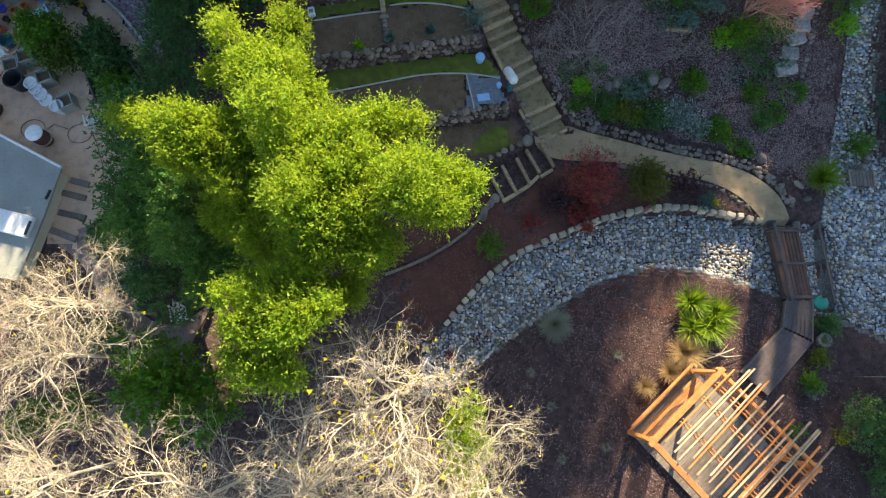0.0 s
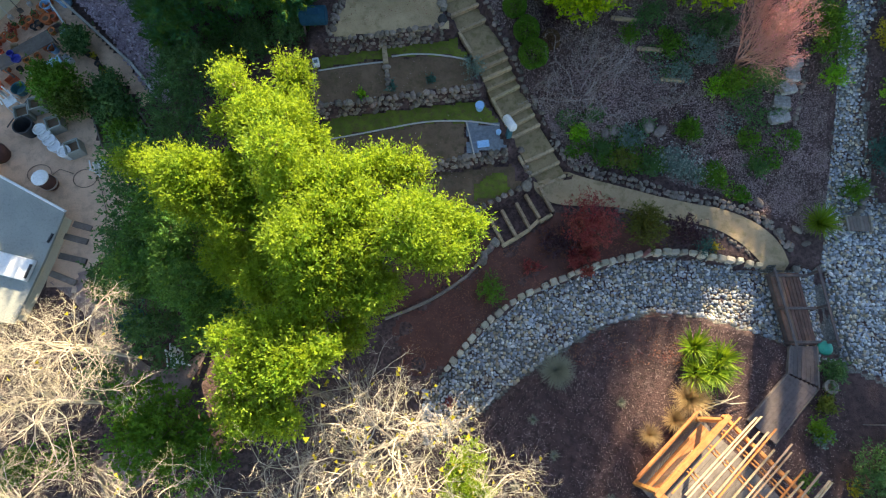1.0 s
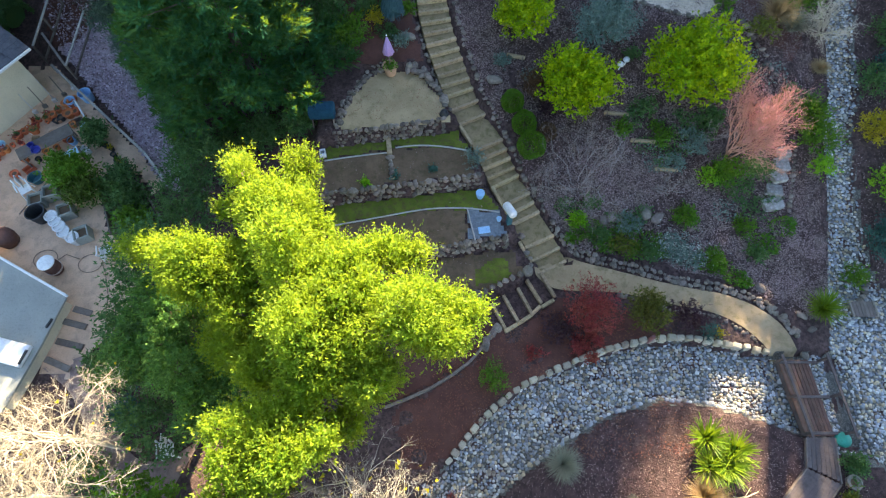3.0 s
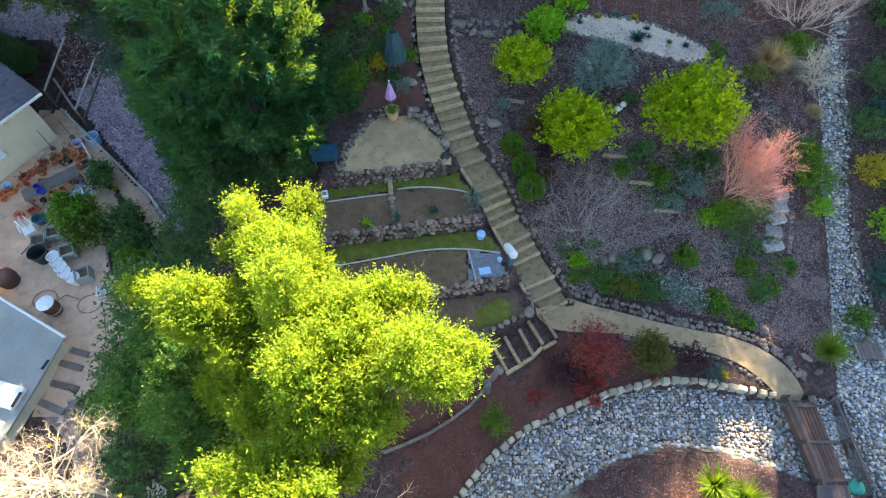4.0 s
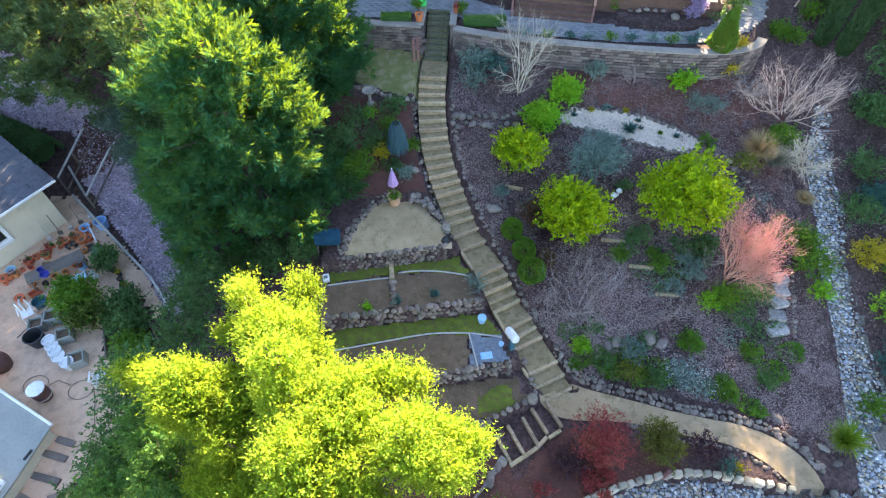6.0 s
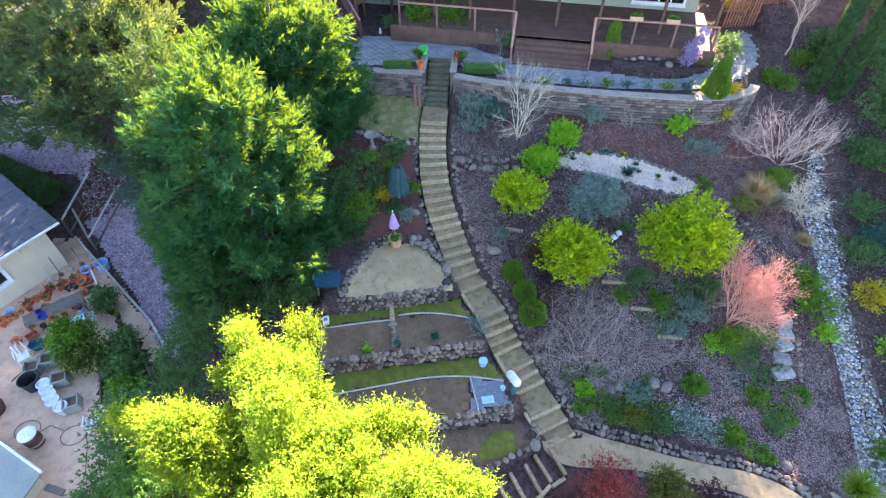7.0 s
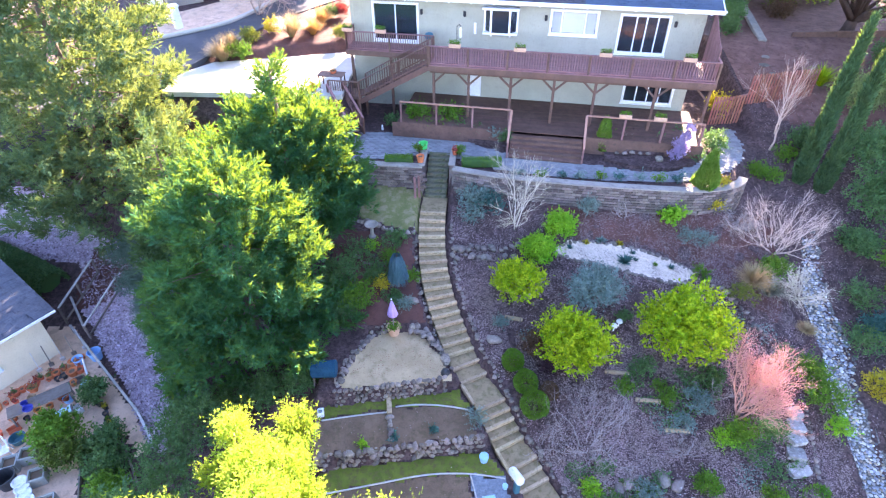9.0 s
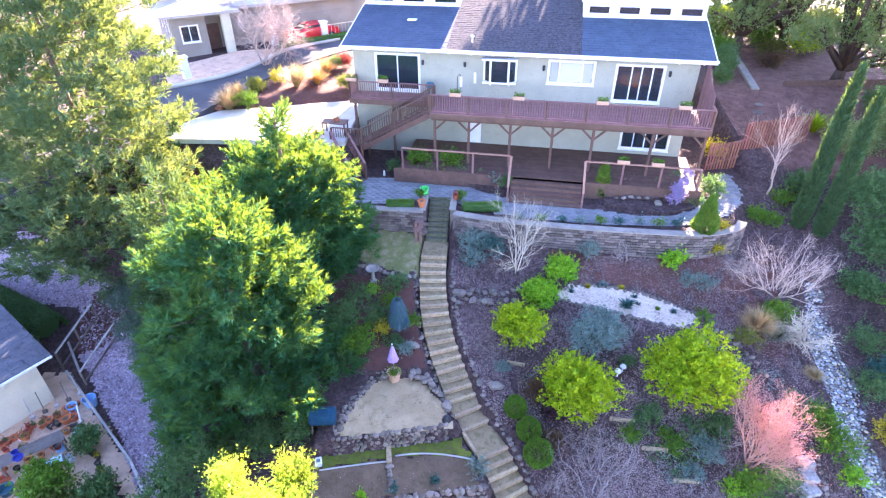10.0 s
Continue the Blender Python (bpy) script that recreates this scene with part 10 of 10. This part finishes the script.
def rail_planter(x, y, z, seed):
    p = mh @ Vector((x, y, z))
    t = thing("rail_planter", "terracotta trough planter hung on the railing", "planter", "planters on the railings", at=tuple(p), turn=HOUSE_TURN)
    part("trough", Shape().box((0, 0, 0.08), (0.62, 0.22, 0.2), 0, 0.03), CLAY, t)
    part("soil", Shape().box((0, 0, 0.175), (0.54, 0.15, 0.03)), SOIL, t)
    rng = np.random.default_rng(seed)
    n = 130
    pos = np.stack([rng.uniform(-0.28, 0.28, n), rng.uniform(-0.08, 0.08, n), rng.uniform(0.18, 0.36, n)], 1)
    tagged(part("plant", quads_mesh("plant", leaf_quads(rng, pos, 0.1, 0.03), LEAF_MID), None, t), kind="stuff")


for k, (x, y, z) in enumerate(((0.98, -3.12, 11.2), (4.35, -3.12, 11.2), (8.6, -3.12, 11.2), (12.6, -3.12, 11.2), (-3.5, -1.42, 11.2), (-5.4, -1.42, 11.2), (10.0, -4.24, 8.55), (11.7, -4.24, 8.55))):
    rail_planter(x, y, z, 420 + k)
# things on the upper deck
dk = lambda x, y, z: tuple(mh @ Vector((x, y, z)))
bbq = thing("grill", "small dark green round grill on the deck", "grill", at=dk(-0.9, -0.7, 10.2), turn=HOUSE_TURN)
part("bowl", Shape().lathe([(0.02, 0.55), (0.2, 0.6), (0.27, 0.75), (0.2, 0.9), (0.02, 0.96)], 14), DARK_TEAL, bbq, smooth=True)
for k in range(3):
    a = 2.1 * k
    part("leg", Shape().beam((0.1 * math.cos(a), 0.1 * math.sin(a), 0.62), (0.26 * math.cos(a), 0.26 * math.sin(a), 0), 0.025, 0.025), PLASTIC_DARK, bbq)
fd = thing("bird_feeder", "white bird feeder hanging on a pole", "bird feeder", at=dk(1.0, -2.6, 10.2), turn=HOUSE_TURN)
part("pole", Shape().tube([(0, 0, 0), (0, 0, 1.9), (0.12, 0, 2.0), (0.2, 0, 1.9)], 0.018, 6), PLASTIC_DARK, fd)
part("tube", Shape().lathe([(0.05, 1.35), (0.07, 1.38), (0.07, 1.8), (0.02, 1.88)], 10, c=(0.2, 0, 0)), PLASTIC_WHITE, fd)
single("thermometer", Shape().box((0, 0, 0), (0.14, 0.03, 0.62), 0, 0.01, Matrix.Translation(dk(1.6, -0.03, 11.3)) @ Matrix.Rotation(radians(HOUSE_TURN), 4, "Z")), PLASTIC_WHITE, "long white thermometer on the siding", "thermometer")
# outdoor furniture on the driveway's edge
tb = thing("patio_table", "dark timber table on the driveway", "table", at=(-6.6, 30.6, 8.37), turn=-8)
part("tabletop", Shape().box((0, 0, 0.72), (1.5, 0.8, 0.05), 0, 0.01), DECK_BROWN, tb)
for x, y in ((-0.65, -0.32), (0.65, -0.32), (-0.65, 0.32), (0.65, 0.32)):
    part("leg", Shape().box((x, y, 0.35), (0.07, 0.07, 0.7), 0, 0.008), DECK_BROWN, tb)
pot(-6.5, 30.7, 9.12, 0.2, 0.14, TERRACOTTA, "low terracotta bowl on the table", STRAW, n=50, seed=8)
pot(-7.6, 29.9, 8.37, 0.22, 0.3, TERRACOTTA, "terracotta pot with yellow flowers", YELLOW_LEAF, n=120, seed=9)

# ---- clutter of the neighbouring yard ----
def plastic_chair(x, y, turn, mat=None, z=0.04, label="white plastic garden chair on gravel"):
    c = thing("garden_chair", label, "chair", at=(x, y, z), turn=turn)
    m = mat or PLASTIC_WHITE
    part("seat", Shape().box((0, 0, 0.42), (0.48, 0.46, 0.04), 0, 0.018), m, c)
    part("backrest", Shape().beam((0, 0.22, 0.42), (0, 0.36, 0.88), 0.04, 0.46, 0.01).beam((-0.2, 0.22, 0.42), (-0.18, 0.36, 0.86), 0.06, 0.05).beam((0.2, 0.22, 0.42), (0.18, 0.36, 0.86), 0.06, 0.05), m, c)
    for sx in (-1, 1):
        part("armrest", Shape().beam((sx * 0.25, -0.2, 0.64), (sx * 0.25, 0.27, 0.66), 0.05, 0.03, 0.008), m, c)
        for sy in (-1, 1):
            part("leg", Shape().beam((sx * 0.22, sy * 0.2, 0.42), (sx * 0.27, sy * 0.25, 0), 0.045, 0.045, 0.006), m, c)
    return c


plastic_chair(-13.75, 9.3, 200)
plastic_chair(-9.6, 1.65, 15, label="white plastic garden chair under the trees")
plastic_chair(-18.0, 12.2, 40, label="white plastic garden chair in the yard")
lounger = thing("wooden_lounger", "old brown slatted wooden chair under trees", "lounger", at=(-10.1, 1.75, 0.02), turn=25)
for k in range(6):
    part("slat", Shape().box((-0.5 + 0.12 * k, 0, 0.3 + 0.02 * k), (0.1, 0.55, 0.03), 0, 0.005), DECK_BROWN, lounger)
for s in (-1, 1):
    part("side_rail", Shape().beam((-0.6, s * 0.28, 0.26), (0.3, s * 0.28, 0.38), 0.04, 0.06), DECK_BROWN, lounger)
    part("leg", Shape().box((-0.5, s * 0.28, 0.13), (0.05, 0.05, 0.26)), DECK_BROWN, lounger)
    part("leg", Shape().box((0.25, s * 0.28, 0.17), (0.05, 0.05, 0.34)), DECK_BROWN, lounger)
# white barrel lid on a dark barrel
br = thing("barrel", "dark barrel with a pale round lid", "barrel", at=(-15.75, 8.6, 0.04))
part("body", Shape().lathe([(0.24, 0), (0.31, 0.25), (0.31, 0.5), (0.26, 0.75)], 18), BARREL_WOOD, br)
part("lid", Shape().lathe([(0.33, 0.75), (0.33, 0.8), (0.2, 0.84), (0.02, 0.85)], 18), PLASTIC_WHITE, br)
part("hoop", Shape().lathe([(0.318, 0.2), (0.322, 0.22), (0.322, 0.26), (0.318, 0.28)], 18), STEEL, br)
# white stools in a row
for x, y in ((-16.5, 10.9), (-16.25, 10.65), (-16.0, 10.4), (-15.75, 10.15), (-15.3, 9.9)):
    s = thing("white_tub", "white round plastic tub on gravel", "tub", "row of white tubs", at=(x, y, 0.04))
    part("body", Shape().lathe([(0.2, 0), (0.25, 0.4), (0.27, 0.42), (0.27, 0.45), (0.22, 0.45), (0.2, 0.38), (0.02, 0.36)], 16), PLASTIC_WHITE, s)
for x, y, a in ((-16.0, 11.2, 25), (-15.0, 10.1, 25), (-17.4, 11.7, 20), (-16.9, 12.1, 20)):
    p = thing("square_planter", "square grey-green wooden planter box", "planter", "square planters in the yard", at=(x, y, 0.04), turn=a)
    for s in (-1, 1):
        part("side", Shape().box((s * 0.27, 0, 0.25), (0.05, 0.58, 0.5), 0, 0.008), SHED_ROOF, p)
        part("side", Shape().box((0, s * 0.27, 0.25), (0.49, 0.05, 0.5), 0, 0.008), SHED_ROOF, p)
    part("soil", Shape().box((0, 0, 0.2), (0.48, 0.48, 0.3)), SOIL, p)
bucket(-17.1, 11.0, 0.04, 0.38, 0.6, PLASTIC_DARK, "large black plastic tub on gravel")
bag = thing("dark_bin", "dark red-brown covered bin by the shed", "bin", at=(-18.1, 9.9, 0.04))
part("body", Shape().lathe([(0.36, 0), (0.42, 0.3), (0.4, 0.6), (0.2, 0.72), (0.02, 0.74)], 12), BARREL_WOOD, bag, smooth=True)
for pts in ([(-14.5 + 0.48 * math.cos(a), 8.9 + 0.4 * math.sin(a), 0.07) for a in np.linspace(0.6, 6.6, 26)] + [(-13.7, 8.3, 0.07), (-13.4, 7.5, 0.07), (-13.3, 6.7, 0.07)],
            [(-16.4 + 0.48 * math.cos(a), 9.1 + 0.4 * math.sin(a), 0.07) for a in np.linspace(0, 5.2, 22)] + [(-15.6, 9.3, 0.07), (-15.0, 9.1, 0.07)]):
    single("garden_hose", Shape().tube(pts, 0.014, 5), HOSE, "thin brown garden hose looped on gravel", "hose", "hoses on the gravel", smooth=True)
# potting table with stuff on it
pt_ = thing("work_table", "long wooden potting table in the yard", "table", at=(-17.6, 14.4, 0.04), turn=37)
part("tabletop", Shape().box((0, 0, 0.78), (2.4, 0.7, 0.05), 0, 0.01), GREY_WOOD, pt_)
for x in (-1.1, 1.1):
    for y in (-0.28, 0.28):
        part("leg", Shape().box((x, y, 0.38), (0.07, 0.07, 0.76), 0, 0.008), GREY_WOOD, pt_)
t2 = thing("work_table", "low wooden shelf table with pale blue sheet", "table", at=(-16.7, 13.7, 0.04), turn=37)
part("tabletop", Shape().box((0, 0, 0.55), (1.5, 0.5, 0.05), 0, 0.01), GREY_WOOD, t2)
for x in (-0.65, 0.65):
    for y in (-0.2, 0.2):
        part("leg", Shape().box((x, y, 0.27), (0.06, 0.06, 0.53), 0, 0.008), GREY_WOOD, t2)
cl_ = Shape()
for k in range(15):
    for y in (-0.22, -0.08, 0.07, 0.21):
        cl_.v.append((-0.65 + 0.095 * k, y + 0.02 * math.sin(k * 1.9), 0.61 + 0.03 * math.sin(k * 2.3 + y * 9)))
for k in range(14):
    cl_.f += [(4 * k + j, 4 * k + 4 + j, 4 * k + 5 + j, 4 * k + 1 + j) for j in range(3)]
tk = thing("plastic_sheet", "crumpled pale blue plastic sheet on a table", "sheet", at=(-16.7, 13.7, 0.04), turn=37)
part("sheet", cl_, SKY_PLASTIC, tk)
single("straw_tray", Shape().box((0, 0, 0), (0.75, 0.35, 0.06), 45, 0.02, Matrix.Translation((-17.2, 13.5, 0.1))), STRAW_MAT, "straw-coloured mat lying on gravel", "mat")
for x, y, z, r, h, m, lb in ((-18.0, 14.1, 0.84, 0.14, 0.2, PLASTIC_NAVY, "small dark blue pot on the table"), (-17.75, 13.9, 0.84, 0.2, 0.12, PLASTIC_NAVY, "dark blue tray on the table"), (-16.9, 17.4, 0.04, 0.3, 0.5, PLASTIC_PALE, "pale blue barrel in the yard"), (-17.6, 17.1, 0.04, 0.24, 0.35, PLASTIC_PALE, "pale blue tub in the yard"), (-17.9, 12.9, 0.04, 0.3, 0.3, DARK_TEAL, "dark teal round tub on gravel"), (-16.4, 15.6, 0.04, 0.25, 0.3, SKY_PLASTIC, "light blue crumpled bag in the yard"), (-16.9, 14.9, 0.04, 0.2, 0.25, PLASTIC_PALE, "pale plastic pot in the yard"), (-20.0, 14.6, 0.04, 0.22, 0.3, SKY_PLASTIC, "pale blue bucket by the cottage")):
    bucket(x, y, z, r, h, m, lb)
rp = random.Random(3)
for k in range(30):
    t = k / 29
    x, y = -20.6 + 2.4 * t + rp.uniform(-0.28, 0.28), 14.4 + 3.0 * t + rp.uniform(-0.3, 0.3)
    q = rp.uniform(0.1, 0.19)
    pot(x + 0.45, y - 0.3, 0.04, q, q * 1.5, TERRACOTTA, "terracotta flower pot beside the cottage", rp.choice([None, RED_LEAF, LEAF_DARK, None]), group="terracotta pots by the cottage", n=30, ph=0.2, seed=k)
for x, y, q in ((-17.5, 16.4, 0.24), (-17.25, 16.55, 0.2), (-17.3, 15.1, 0.22), (-17.1, 14.95, 0.2), (-18.9, 13.1, 0.2), (-17.55, 13.2, 0.16)):
    pot(x, y, 0.04, q, q * 1.3, TERRACOTTA, "terracotta bowl in the yard", None, group="terracotta bowls in the yard")
for k in range(13):
    t = k / 12
    x, y = -16.4 + 2.9 * t + rp.uniform(-0.08, 0.08), 16.0 - 3.1 * t + rp.uniform(-0.1, 0.1)
    pot(x - 0.15, y, 0.04, rp.uniform(0.11, 0.16), 0.24, PLASTIC_DARK, "black nursery pot along the fence", rp.choice([LEAF_DARK, YELLOW_LEAF, LEAF_MID, None]), group="nursery pots along the fence", n=30, ph=0.2, seed=40 + k)
for k in range(5):
    x, y = -19.2 + 0.35 * k, 16.6 + 0.35 * k
    single("garden_tool", Shape().beam((x, y, 0.1), (x - 0.15, y + 0.2, 1.1 + 0.1 * (k % 3)), 0.035, 0.035).box((x, y, 0.12), (0.2, 0.12, 0.2), 30, 0.02), GREY_WOOD if k % 2 else STEEL, "long-handled garden tool leaning on the wall", "garden tool", "garden tools by the cottage")
single("white_pipe", Shape().tube([(-17.15, 16.9, 0.6), (-16.6, 16.1, 0.3)], 0.04, 8), PLASTIC_WHITE, "short white pipe lying on tubs", "pipe")
single("leaning_pole", Shape().tube([(-18.2, 11.2, 0.05), (-16.6, 13.2, 0.7)], 0.025, 6), GREY_WOOD, "long thin pole leaning on a table", "pole")
# fallen border and fence in the lower yard
lb_ = thing("bed_rim", "dark timber rim of a bed below the yard", "bed rim")
for a, b in (((-12.2, -1.9), (-11.5, -3.0)), ((-11.5, -3.0), (-9.5, -2.2))):
    part("board", Shape().beam((*a, 0.1), (*b, 0.1), 0.06, 0.2, 0.01), GREY_WOOD, lb_)
carpet("earth_bed", [(-12.3, -1.9), (-11.5, -3.1), (-9.3, -2.2), (-10.2, -0.8)], YARD_PATH, "bare mauve-brown earth below the yard", lift=0.03)
for k, (x, y, m, lb) in enumerate(((-17.0, 16.0, GREY_WOOD, "grey wooden crate in the yard"), (-18.4, 13.4, TERRACOTTA, "terracotta trough in the yard"), (-16.1, 15.2, PLASTIC_DARK, "black plant tray in the yard"), (-18.6, 14.9, TIMBER, "weathered wooden box in the yard"), (-19.0, 15.6, PLASTIC_WHITE, "white plastic tray in the yard"), (-16.2, 14.4, PLASTIC_WHITE, "white plastic basin in the yard"))):
    cr8 = thing("open_box", lb, "box", "open boxes in the yard", at=(x, y, 0.04), turn=30 + 23 * k)
    part("base", Shape().box((0, 0, 0.02), (0.46, 0.3, 0.03), 0, 0.005), m, cr8)
    for sx in (-1, 1):
        part("side", Shape().box((sx * 0.22, 0, 0.12), (0.025, 0.3, 0.2), 0, 0.005), m, cr8)
        part("end", Shape().box((0, sx * 0.14, 0.12), (0.415, 0.025, 0.2), 0, 0.005), m, cr8)
for k in range(14):
    x, y = -17.9 + rp.uniform(-1.6, 1.5), 15.2 + rp.uniform(-1.4, 1.3)
    q = rp.uniform(0.09, 0.17)
    pot(x, y, 0.04, q, q * 1.4, (TERRACOTTA, PLASTIC_DARK, CLAY, TERRACOTTA)[k % 4], "small empty plant pot on the yard's gravel", None, group="loose pots in the yard", seed=90 + k)
